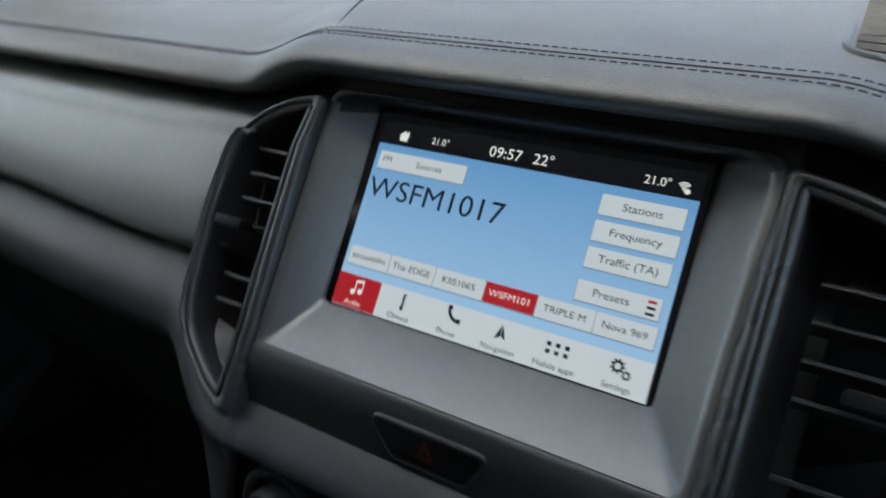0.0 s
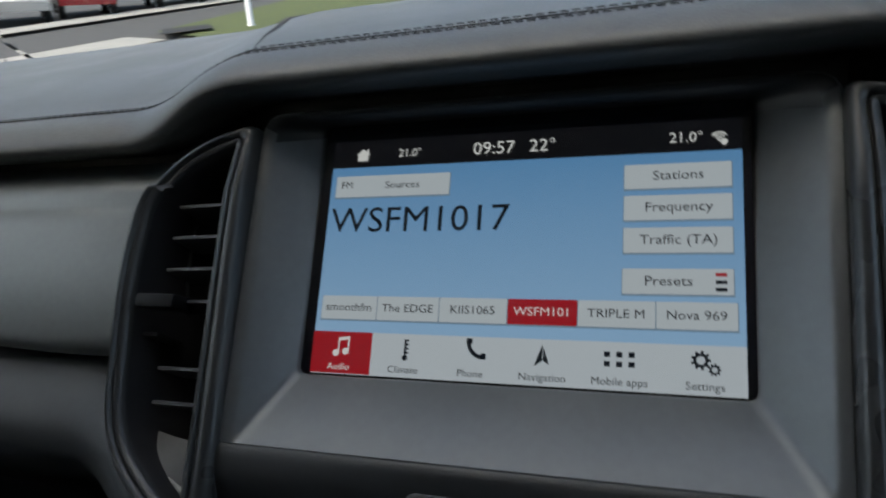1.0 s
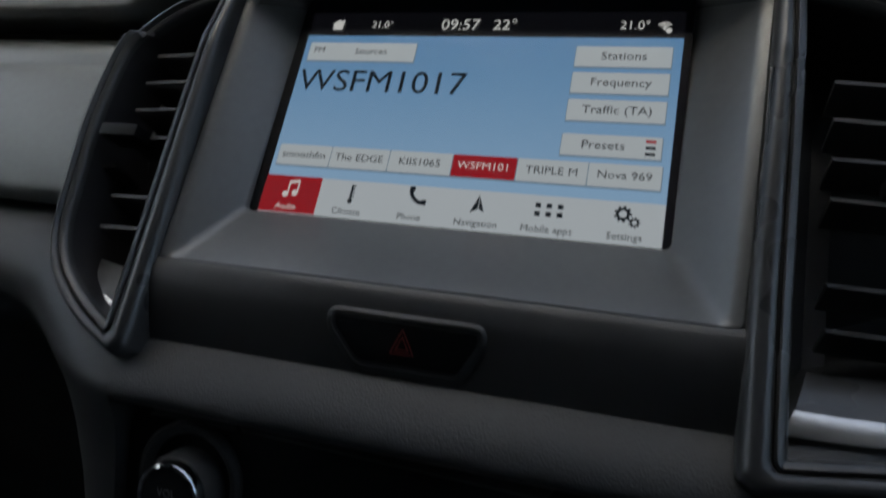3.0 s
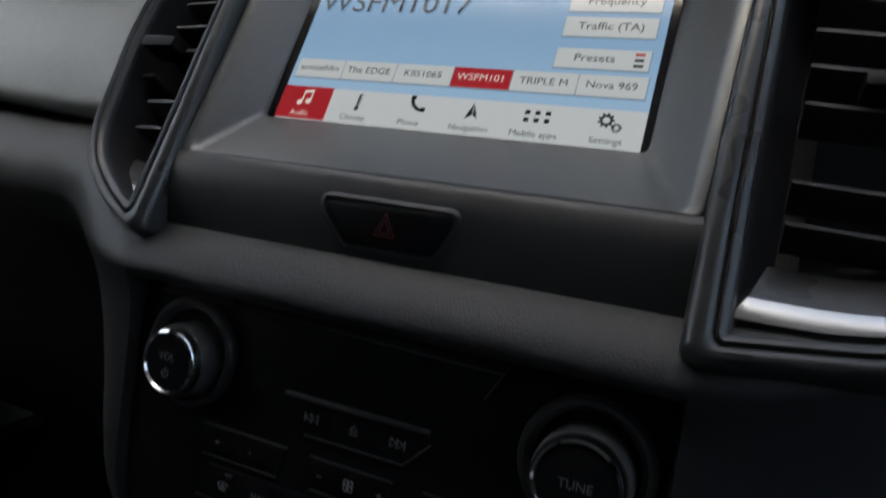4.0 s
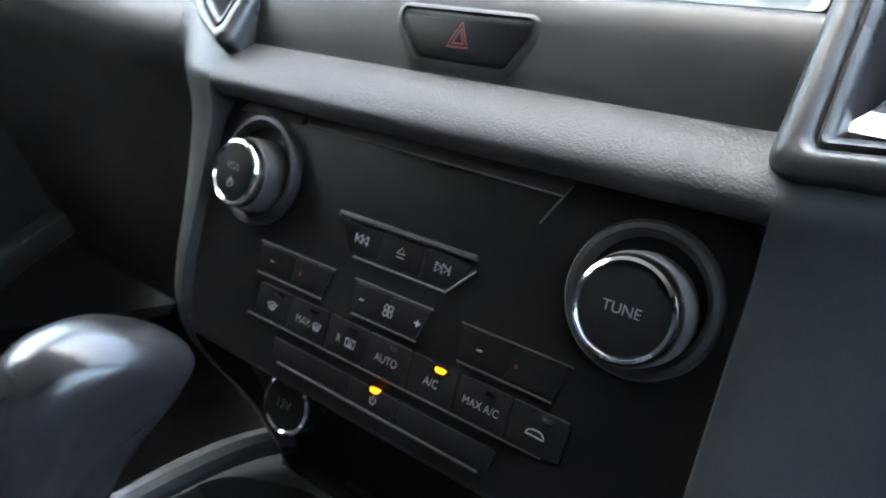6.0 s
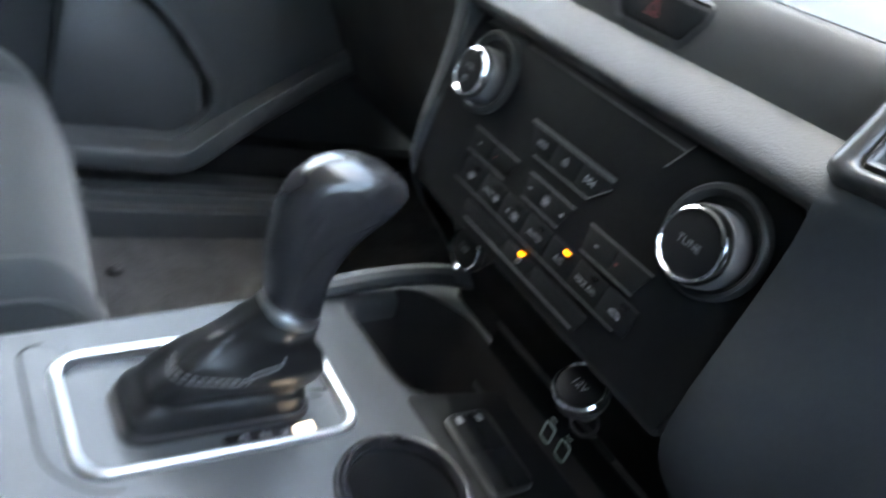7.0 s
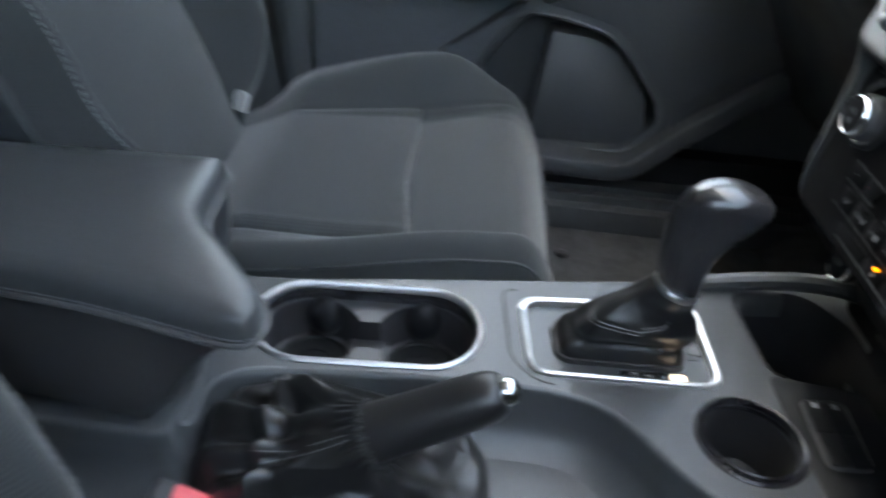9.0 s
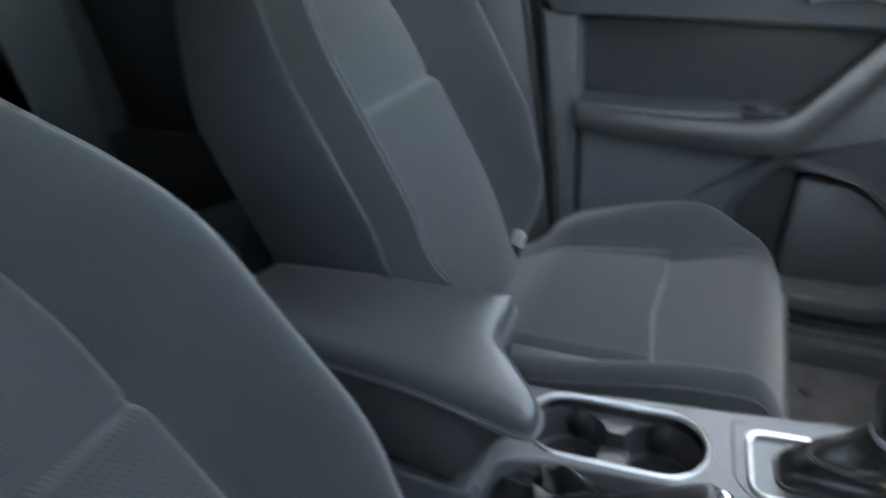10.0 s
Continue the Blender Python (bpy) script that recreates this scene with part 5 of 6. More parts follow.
part("lit_mark", slab(rounded([(-0.0200, -0.1735), (-0.0075, -0.1730), (-0.0095, -0.1610), (-0.0215, -0.1615)], 0.002, 3), lambda u, v, d: Vector((u, v, ZT - 0.0022 + d)), 0.0, 0.0003), "gearlit", ind, "lit gear position mark")
for txt, y in (("R", -0.1790), ("N", -0.1900), ("D", -0.2020)):
    lettering("marking", txt, 0.0075, lambda u, v, y=y: Vector((-0.0160 - 0.0 + v, y - u, ZT - 0.0019)), "mark", ind)
part("plate_button", slab(rounded([(-0.0560, -0.1570), (-0.0400, -0.1565), (-0.0410, -0.1460), (-0.0570, -0.1465)], 0.001, 3), lambda u, v, d: Vector((u, v, ZT - 0.0035 + d)), 0.0, 0.0006, 0.0002), "console", gs, "small release cover")

# ---- hand brake
hb = thing("hand_brake", (0.085, -0.4, 0.29), "black hand brake lever with gathered leather boot and chrome button", "hand brake")
tip, root = Vector((0.0790, -0.3070, 0.3770)), Vector((0.0868, -0.3845, 0.3352))
ax = (tip - root).normalized()
far = root - ax * 0.035
rows = [(far, 0.0170), (root - ax * 0.004, 0.0196), (root, 0.0198), (root + ax * 0.012, 0.0194), (root + ax * 0.032, 0.0184), (root + ax * 0.052, 0.0178), (root + ax * 0.068, 0.0174), (root + ax * 0.079, 0.0158), (root + ax * 0.0845, 0.0125)]
path = spline([p for p, r in rows], 3)
rad_ = [r.x for r in spline([(r, 0, 0) for p, r in rows], 3)]
part("grip", tube(path, rad_, 32, flat=0.94), "grip", hb, "smooth black grip", smooth=60)
part("chrome_button", revolve([(0.0088, 0.0), (0.0090, 0.0050), (0.0086, 0.0080), (0.0074, 0.0104), (0.0052, 0.0120), (0.0026, 0.0128), (0.0, 0.0130)], root + ax * 0.0820, ax, 28), "chrome", hb, "chrome release button")
base_c = Vector((0.0720, -0.4080, 0.2680))
side = ax.cross(Vector((0, 0, 1))).normalized()
wv = side.cross(ax)


def bump01(x, w):
    return math.exp(-(x / w) ** 2)


def hb_point(t, a):
    """Hand-brake boot: a slack leather bag from the tray up to the lever, with a few big folds."""
    ca, sa = math.cos(a), math.sin(a)
    sq = lambda c_: math.copysign(abs(c_) ** 0.72, c_)
    foot = base_c + Vector((0.0575 * sq(ca), 0.0985 * sq(sa), 0.0))
    ring = root - ax * 0.004 + side * (0.0212 * ca) + wv * (-0.0212 * sa)
    hem = smooth01(t / 0.26)
    e = max(0.0, (t - 0.16) / 0.84)
    q = (foot + Vector((0, 0, 0.040 * hem * (0.62 - 0.38 * sa)))).lerp(ring, e)
    q.z -= 0.006 * math.sin(math.pi * e)
    env = math.sin(math.pi * min(1.0, t)) ** 0.7
    d = math.degrees(a) % 360
    gap_ = lambda c_: (d - c_ + 180) % 360 - 180
    low = bump01(t - 0.40, 0.26)
    big = 0.016 * bump01(gap_(219 + 6 * t), 13) * bump01(t - 0.64, 0.20) + 0.006 * bump01(gap_(195), 26) * low
    for at, tall, wide in ((264, 0.012, 8), (291, 0.013, 8), (321, 0.009, 11), (20, 0.007, 16), (66, 0.007, 18), (249, -0.011, 7), (277, -0.014, 8), (305, -0.011, 8), (344, -0.009, 12), (42, -0.006, 10)):
        big += 0.6 * tall * bump01(gap_(at + 14 * (t - 0.4) * (1 if at < 280 else -1)), wide) * low
    if e > 0:
        pleat = (q.y + 0.4560) / 0.0052
        big += smooth01((t - 0.14) / 0.14) * smooth01((0.86 - t) / 0.2) * (0.0050 * bump01(pleat, 1.0) - 0.0022 * bump01(pleat - 2.6, 1.5) - 0.0018 * bump01(pleat + 2.8, 1.8))
    wrinkle = (1 - abs(math.sin(2.5 * a + 5 * t))) ** 3 + (1 - abs(math.sin(4 * a - 7 * t + 1))) ** 3
    fine_ = env * 0.0009 * wrinkle + env * (0.0012 * math.sin(9 * a + 5 * t) + 0.0010 * math.sin(15 * t + 3 * a)) + 0.0012 * math.sin(26 * a) * smooth01((t - 0.84) / 0.12)
    out = Vector((q.x - base_c.x, q.y - base_c.y, 0.0)).normalized()
    return q + (out * 0.55 + Vector((0, 0, 0.85))) * (big + fine_)


NH = 260
hsec = [[hb_point(k / 72, 2 * math.pi * j / NH) for j in range(NH)] for k in range(73)]
part("boot", loft(hsec, closed=True), "leather", hb, "gathered black leather boot", smooth=85)
part("boot_rim", tube([p + Vector((0, 0, 0.0010)) for p in hsec[0][::2]], 0.0035, 8, closed=True), "black", hb)
bead = bmesh.new()
for k in range(42):
    a = 2 * math.pi * k / 42
    c_ = root - ax * (0.003 + 0.0008 * math.sin(k * 2.3)) + (side * math.cos(a) + wv * math.sin(a)) * 0.0214
    tube([c_ - ax * 0.0032, c_, c_ + ax * 0.0032], [0.0008, 0.0014, 0.0008], 6, bm=bead)
part("gathered_hem", bead, "hem", hb, "puckered grey hem round the lever", kind="stuff")
for pts in (((0.40, 228), (0.41, 236), (0.42, 246), (0.43, 256)), ((0.47, 228), (0.48, 236), (0.49, 246), (0.50, 256)), ((0.50, 296), (0.66, 300), (0.80, 302), (0.94, 304)), ((0.50, 306), (0.66, 309), (0.80, 311), (0.94, 312))):
    line = spline([hb_point(t, radians(d)) + Vector((0, 0, 0.0008)) for t, d in pts], 8)
    part("boot_stitching", stitches([line], 0.0030, 0.0014, 0.00028, 0.0003), "greythread", hb, kind="stuff")

# ---- console armrest
arm = thing("console_armrest", (0.0, -0.7, 0.31), "padded dark vinyl armrest lid with stitched edge", "armrest")
AO = [(-0.1165, -0.5425), (-0.1080, -0.5395), (-0.0850, -0.5385), (-0.0550, -0.5370), (-0.0350, -0.5300), (-0.0120, -0.5080), (0.0100, -0.4875), (0.0260, -0.4740), (0.0420, -0.4665), (0.0600, -0.4670), (0.0665, -0.4790), (0.0630, -0.5150), (0.0570, -0.5780), (0.0500, -0.6670), (0.0440, -0.7700), (0.0390, -0.8350), (0.0, -0.8550), (-0.0850, -0.8500), (-0.1000, -0.8350), (-0.1060, -0.7600), (-0.1120, -0.6500), (-0.1180, -0.5650), (-0.1185, -0.5480)]
ao = [Vector(p[:2]) for p in spline([(x, y, 0) for x, y in AO], 3, closed=True)]


def arm_z(p):
    """Height of the lid: falls to its front edge and a little to the sides."""
    f = smooth01((p.y + 0.60) / 0.13)
    return 0.4075 - 0.010 * f * smooth01((p.x + 0.13) / 0.20) - 0.004 * smooth01((-p.y - 0.70) / 0.15)


rings = []
c0 = Vector((-0.020, -0.66))


def tuck(p, k):
    """The side pad below the seam: nothing at the front edge, deep and bulging further back."""
    f = 1 - smooth01((p.y + 0.540) / 0.075)
    down = math.sin(k * math.pi / 2)
    out = smooth01((p.x - 0.005) / 0.040)
    g = c0 + (p - c0) * (1 - 0.04 * (1 - out) * k)
    g.x += out * (0.026 * f * math.sin(k * 2.0) / math.sin(2.0) - 0.030 * (1 - f) * k)
    g.y -= 0.020 * (1 - f) * k
    return Vector((g.x, g.y, arm_z(p) - 0.0235 - down * (0.006 + 0.052 * f)))


for k in (1.0, 0.85, 0.6, 0.3, 0.1):
    rings.append([tuck(p, k) for p in ao])
for q, dz in ((0.0012, -0.0235), (0.0006, -0.020), (-0.0008, -0.0130), (-0.0030, -0.0065), (-0.0065, -0.0028)):
    rings.append([Vector((*p, arm_z(p) + dz)) for p in grow(ao, q)])
last = rings[-1]
for s, dz in ((0.95, -0.0008), (0.85, 0.0003), (0.65, 0.0010), (0.4, 0.0014), (0.15, 0.0015), (0.01, 0.0015)):
    row = []
    for p in last:
        g = c0 + (p.xy - c0) * s
        row.append(Vector((*g, arm_z(g) + dz)))
    rings.append(row)
part("side_pad", loft(rings[:6], closed=True), "armside", arm, "padded side under the seam, toned darker for shade", smooth=60)
bma = loft(rings[5:], closed=True)
bma.verts.ensure_lookup_table()
bma.faces.new(bma.verts[-len(last):])
part("lid", bma, "armskin", arm, "soft dark grey vinyl lid", smooth=60)
seam = [Vector((*p, arm_z(p) - 0.0215)) for p in grow(ao, 0.0020)]
part("edge_seam", tube(seam, 0.0019, 8, closed=True), "armbead", arm, "grey piping along the seam")
part("edge_stitching", stitches([[Vector((*p, arm_z(p) - 0.0172)) for p in grow(ao, 0.0012)], [Vector((*p, arm_z(p) - 0.0255)) for p in grow(ao, 0.0016)]], 0.0040, 0.0018, 0.0005, 0.0), "seatthread", arm, kind="stuff")
part("box_body", slab(rounded([(-0.085, -0.54), (0.045, -0.515), (0.072, -0.84), (-0.085, -0.85)], 0.02, 4), lambda u, v, d: Vector((u, v, d)), 0.30, 0.338), "console", arm)

# ---- seat belt buckle beside the driver's seat
bk = thing("seat_belt_buckle", (0.118, -0.49, 0.28), "red release button of a black seat belt buckle", "buckle")
mb = Matrix.Translation((0.1270, -0.4950, 0.2800)) @ Matrix.Rotation(radians(-25), 4, "X")
part("housing", box((-0.014, -0.030, -0.03), (0.014, 0.012, 0.012), 0.004, 3, mb), "black", bk)
part("release_button", box((-0.0115, -0.018, 0.006), (0.0115, 0.0105, 0.0150), 0.002, 2, mb), "red", bk, "red release button")

# ---- seats: built once about the passenger's place, then copied for the driver
SX = -0.36


def cross_seam(x):
    """The seam before the insert, bowing forward towards the inboard side."""
    return -0.412 + 0.014 * smooth01((x - 0.02) / 0.15)


def far_seam(y):
    """Inner seam of the outboard bolster, running out to the front corner."""
    return 0.134 + 0.052 * smooth01((y + 0.430) / 0.16) - 0.030 * smooth01((-y - 0.430) / 0.20)


def cushion_height(x, y):
    """Top of the cushion; x from its middle."""
    a = abs(x)
    z = 0.280 + 0.006 * (1 - (x / 0.14) ** 2 if a < 0.14 else 0)
    if x > 0:
        z += 0.034 * smooth01((x - 0.158) / 0.034) * smooth01((y + 0.60) / 0.28)
        d = max(0.0, x - 0.188)
        z -= 0.020 * (d / 0.024) ** 2 + 3.2 * max(0.0, d - 0.024)
    else:
        z += 0.068 * smooth01((a - far_seam(y) + 0.022) / 0.080) * math.exp(-((y + 0.400) / (0.115 if y > -0.400 else 0.19)) ** 2)
        z -= 0.10 * max(0.0, (a - 0.195) / 0.055) ** 2.2 + 0.06 * smooth01((-y - 0.600) / 0.07) * smooth01((a - 0.14) / 0.05)
    z += 0.012 * smooth01((y + 0.50) / 0.22)
    z -= 0.085 * max(0.0, (y + 0.300) / 0.062) ** 2.3
    z -= 0.03 * smooth01((-y - 0.56) / 0.1)
    z -= 0.0022 * math.exp(-((x + far_seam(y)) / 0.0026) ** 2) * smooth01((-y - 0.270) / 0.05)
    z -= 0.0026 * math.exp(-((x - 0.162) / 0.0026) ** 2) * smooth01((-y - 0.270) / 0.05)
    if -far_seam(y) - 0.005 < x < 0.165:
        inside = smooth01((x + far_seam(y) + 0.005) / 0.02) * smooth01((0.165 - x) / 0.02)
        back = cross_seam(x) - y
        z -= 0.0060 * inside * math.exp(-((back + 0.0016) / 0.0020) ** 2)
        if back > 0:
            z += 0.0066 * inside * (1 - math.exp(-back / 0.005))
        else:
            z -= 0.0030 * inside * math.exp(back / 0.03)
    return max(z, 0.125)


def seat(name, label):
    s = thing(name, (SX, -0.45, 0.05), label, "car seat", "front seats")
    xs = [-0.250 + 0.5 * k / 260 for k in range(261)]
    ys = [-0.680 + 0.442 * k / 260 for k in range(261)]
    bm = bmesh.new()
    vg = [[bm.verts.new((SX + x * (1 - 0.10 * smooth01((y + 0.33) / 0.10) ** 2), y, cushion_height(x, y))) for x in xs] for y in ys]
    ins = []
    for i in range(260):
        for j in range(260):
            x, y = (xs[j] + xs[j + 1]) / 2, (ys[i] + ys[i + 1]) / 2
            if -far_seam(y) < x < 0.162 and y < cross_seam(x):
                ins.append((i, j))
            else:
                bm.faces.new((vg[i][j], vg[i][j + 1], vg[i + 1][j + 1], vg[i + 1][j]))
    bmesh.ops.delete(bm, geom=[v for v in bm.verts if not v.link_faces], context="VERTS")
    part("cushion", bm, "seat", s, "plain grey cloth cushion with raised bolsters", smooth=60)
    bm = bmesh.new()
    vv = {}
    for i, j in ins:
        q = []
        for a, b in ((i, j), (i, j + 1), (i + 1, j + 1), (i + 1, j)):
            if (a, b) not in vv:
                vv[a, b] = bm.verts.new((SX + xs[b], ys[a], cushion_height(xs[b], ys[a])))
            q.append(vv[a, b])
        bm.faces.new(q)
    part("cushion_insert", bm, "rib", s, "ribbed grey cloth insert", smooth=60)
    # side skirt under the cushion's rim
    loop = [Vector((x, y)) for x, y in ((-0.250, -0.68), (-0.250, -0.60), (-0.250, -0.50), (-0.250, -0.42), (-0.2495, -0.36), (-0.246, -0.31), (-0.238, -0.275), (-0.2255, -0.2420), (-0.16, -0.2385), (0.0, -0.2385), (0.16, -0.2385), (0.2255, -0.2420), (0.238, -0.275), (0.246, -0.31), (0.2495, -0.36), (0.250, -0.42), (0.250, -0.50), (0.250, -0.60), (0.250, -0.68))]
    lp = [Vector(p[:2]) for p in spline([(p.x, p.y, 0) for p in loop], 4)]

    def edge_z(p):
        return min(cushion_height(max(-0.25, min(0.25, p.x)), max(-0.68, min(-0.238, p.y))), 0.30)

    sk = [[Vector((SX + p.x * g, p.y * 1.0 + dy * (p.y > -0.3), min(z, edge_z(p)))) for p in lp] for g, dy, z in ((0.985, -0.006, 0.30), (1.0, 0.004, 0.222), (1.004, 0.006, 0.205), (0.998, 0.003, 0.17), (0.985, -0.004, 0.13), (0.97, -0.010, 0.10))]
    part("cushion_skirt", loft(sk), "seat", s, "cloth side of the cushion", smooth=60)
    for dx in (0.0, 0.0045):
        part("piping", tube([Vector((SX + (0.2115 + dx) * (1 - 0.10 * smooth01((y + 0.33) / 0.10) ** 2), y, cushion_height(0.2115 + dx, y) + 0.0002)) for y in ys[::4]], 0.0013, 6), "seat" if dx else "seatdark", s)
    part("seat_base", box((SX - 0.215, -0.66, 0.05), (SX + 0.215, -0.27, 0.13), 0.02, 2), "black", s)
    # backrest
    rec = radians(28)
    up_, nn = Vector((0, -math.sin(rec), math.cos(rec))), Vector((0, math.cos(rec), math.sin(rec)))
    org = Vector((SX, -0.672, 0.300))

    def back(x, h, n):
        return org + Vector((x, 0, 0)) + up_ * h + nn * n

    def half(h):
        return 0.246 - 0.105 * smooth01((h - 0.33) / 0.30) - 0.045 * smooth01((0.13 - h) / 0.16) - 0.030 * smooth01((0.05 - h) / 0.09)

    def across(a):
        """The insert reaches further inboard than outboard."""
        inner = 0.72 if a > 0 else 0.50
        b = abs(a)
        return math.copysign(inner * b / 0.6 if b < 0.6 else inner + (1 - inner) * (b - 0.6) / 0.4, a)

    def front_n(u, h):
        a = abs(u)
        low = smooth01((0.17 - h) / 0.10)
        amp = 0.088 * (1 - 0.40 * smooth01((h - 0.35) / 0.3)) - 0.016 * low - 0.045 * smooth01((0.06 - h) / 0.10) - 0.05 * smooth01((0.0 - h) / 0.07)
        n = amp * smooth01((a - 0.58) / 0.30)
        n -= 0.050 * max(0.0, (a - 0.86) / 0.14) ** 2.0
        n += 0.010 * (1 - (a / 0.6) ** 2 if a < 0.6 else 0)
        n -= 0.0090 * math.exp(-((a - 0.600) / 0.018) ** 2)
        if a < 0.61:
            n -= 0.0080 * math.exp(-((h - 0.283) / 0.0045) ** 2)
            if h < 0.283:
                n += 0.010 * smooth01((0.283 - h) / 0.02)
        return n

    us = [-1 + 2 * k / 100 for k in range(101)]
    hs = [-0.06 + 0.68 * k / 110 for k in range(111)]

    def bsub(test):
        bm = bmesh.new()
        vv = {}
        for i in range(110):
            for j in range(100):
                u, h = (us[j] + us[j + 1]) / 2, (hs[i] + hs[i + 1]) / 2
                if test(u, h):
                    q = []
                    for a, b in ((i, j), (i, j + 1), (i + 1, j + 1), (i + 1, j)):
                        if (a, b) not in vv:
                            vv[a, b] = bm.verts.new(back(across(us[b]) * half(hs[a]), hs[a], front_n(us[b], hs[a])))
                        q.append(vv[a, b])
                    bm.faces.new(q)
        return bm

    part("backrest", bsub(lambda u, h: abs(u) >= 0.60), "ribside", s, "finely ribbed grey cloth bolsters", smooth=60)
    part("backrest_insert", bsub(lambda u, h: abs(u) < 0.60 and h < 0.283), "ribback", s, "ribbed grey cloth lower insert", smooth=60)
    part("backrest_insert", bsub(lambda u, h: abs(u) < 0.60 and h >= 0.283), "ribup", s, "finely ribbed grey cloth upper insert", smooth=60)
    for e in (-1, 1):
        rows = []
        for h in hs[::5]:
            n0 = front_n(1, h)
            w = half(h)
            rows.append(spline([back(e * w, h, n0), back(e * (w + 0.004), h, n0 - 0.012), back(e * (w + 0.003), h, n0 - 0.06), back(e * (w - 0.006), h, -0.105 - 0.02 * (1 - h / 0.6)), back(e * (w - 0.035), h, -0.130 - 0.025 * (1 - h / 0.6)), back(0, h, -0.140 - 0.025 * (1 - h / 0.6))], 4))
        part("backrest_side", loft(rows), "seatdark", s, "dark vinyl side of the backrest", smooth=60)
        part("backrest_piping", tube([back(e * (half(h) + 0.0015), h, front_n(1, h) - 0.004) for h in hs[::3]], 0.0022, 6), "seat", s)
        part("bolster_stitching", stitches([[back(across(e * 0.905) * half(h), h, front_n(0.905, h) + 0.0016) for h in hs[4::3]]], 0.005, 0.0022, 0.0009, 0.0), "seatthread", s, kind="stuff")
    return s


pseat = seat("passenger_seat", "grey cloth front seat with ribbed inserts and side bolsters")
pivot = Matrix.Translation((0, -0.672, 0.30))
place = Matrix.Translation((-2 * SX + 0.040, 0.085, -0.080)) @ pivot @ Matrix.Rotation(radians(4), 4, "X") @ pivot.inverted() @ Matrix.Translation(pseat.location)
dseat = copy_thing(pseat, place)
dseat.name = "driver_seat"
tagged(dseat, "grey cloth front seat beside the hand brake, set forward")
# its backrest stands more upright and a little inboard
hinge = Matrix.Translation((SX, -0.672, 0.30))
upright = Matrix.Translation((-2 * SX - 0.019, 0.106, -0.060)) @ hinge @ Matrix.Rotation(radians(1.0), 4, "Z") @ Matrix.Rotation(radians(0.65), 4, "Y") @ Matrix.Rotation(radians(10.0), 4, "X") @ hinge.inverted()
for piece in dseat.children:
    if piece.name.startswith(("backrest", "bolster")):
        piece.matrix_parent_inverse = place.inverted() @ upright
# belt anchor seen between seat and pillar
an = thing("belt_tongue", (-0.456, -0.650, 0.29), "pale seat belt tongue tucked between seat cushion and backrest", "seat belt")
turn_ = Matrix.Translation((-0.4530, -0.6440, 0.2990)) @ Matrix.Rotation(radians(58), 4, "Z") @ Matrix.Rotation(radians(-18), 4, "X")
part("plate", slab(rounded([(-0.010, -0.014), (0.010, -0.014), (0.012, 0.006), (0.007, 0.012), (-0.007, 0.012), (-0.012, 0.006)], 0.003, 4), lambda u, v, d: turn_ @ Vector((u, d, v)), -0.003, 0.003, 0.0015), "beltmetal", an, "pale metal tongue")
part("strap", slab(rounded([(-0.010, -0.060), (0.010, -0.060), (0.010, -0.014), (-0.010, -0.014)], 0.002, 2), lambda u, v, d: turn_ @ Vector((u, d, v)), -0.0015, 0.0015, 0.0005), "seatdark", an, "dark woven strap")
# carpet clip
cl = thing("carpet_clip", (-0.52, -0.182, 0.06), "small black clip on the footwell carpet", "clip")
part("clip", revolve([(0.010, 0.0), (0.009, 0.004), (0.006, 0.0055), (0.004, 0.004), (0.0, 0.0038)], (-0.540, -0.178, 0.054), (0, 0, 1), 20), "black", cl)

# ---- cabin shell
for e in (-1, 1):
    lo, hi = sorted((e * 0.715, e * 0.82))
    tagged(part("rocker_panel", box((lo, -2.0, -0.05), (hi, 0.75, 0.16), 0.004), "deep"), "dark painted body side under the doors", "body", kind="structure")
    tagged(part("wing_panel", box((lo, 0.36, 0.1), (hi, 0.80, 0.74), 0.004), "deep"), "dark inner wing ahead of the door", "body", kind="structure")
flo = thing("floor", (0, -0.6, 0), "dark carpeted car floor", "floor", kind="structure")
part("carpet", box((-0.72, -2.0, 0.0), (0.72, 0.5, 0.05), 0), "carpet", flo)
part("toe_board", loft([[Vector((x, 0.16, 0.05)), Vector((x, 0.30, 0.14)), Vector((x, 0.42, 0.34)), Vector((x, 0.44, 0.70))] for x in (-0.72, 0.0, 0.72)]), "carpet", flo)
part("tunnel", box((-0.13, -2.0, 0.04), (0.13, 0.5, 0.15), 0.03, 3), "carpet", flo)
for e in (-1, 1):
    si = thing("sill_%s" % ("west" if e < 0 else "east"), (e * 0.66, -0.2, 0.05), "grey ribbed plastic door sill plate", "sill", kind="structure")
    for x0, x1, z in ((0.625, 0.648, 0.092), (0.650, 0.668, 0.104), (0.670, 0.71, 0.112)):
        lo, hi = sorted((e * x0, e * x1))
        part("sill_plate", box((lo, -0.68, 0.03), (hi, 0.30, z), 0.005, 2), "door", si)


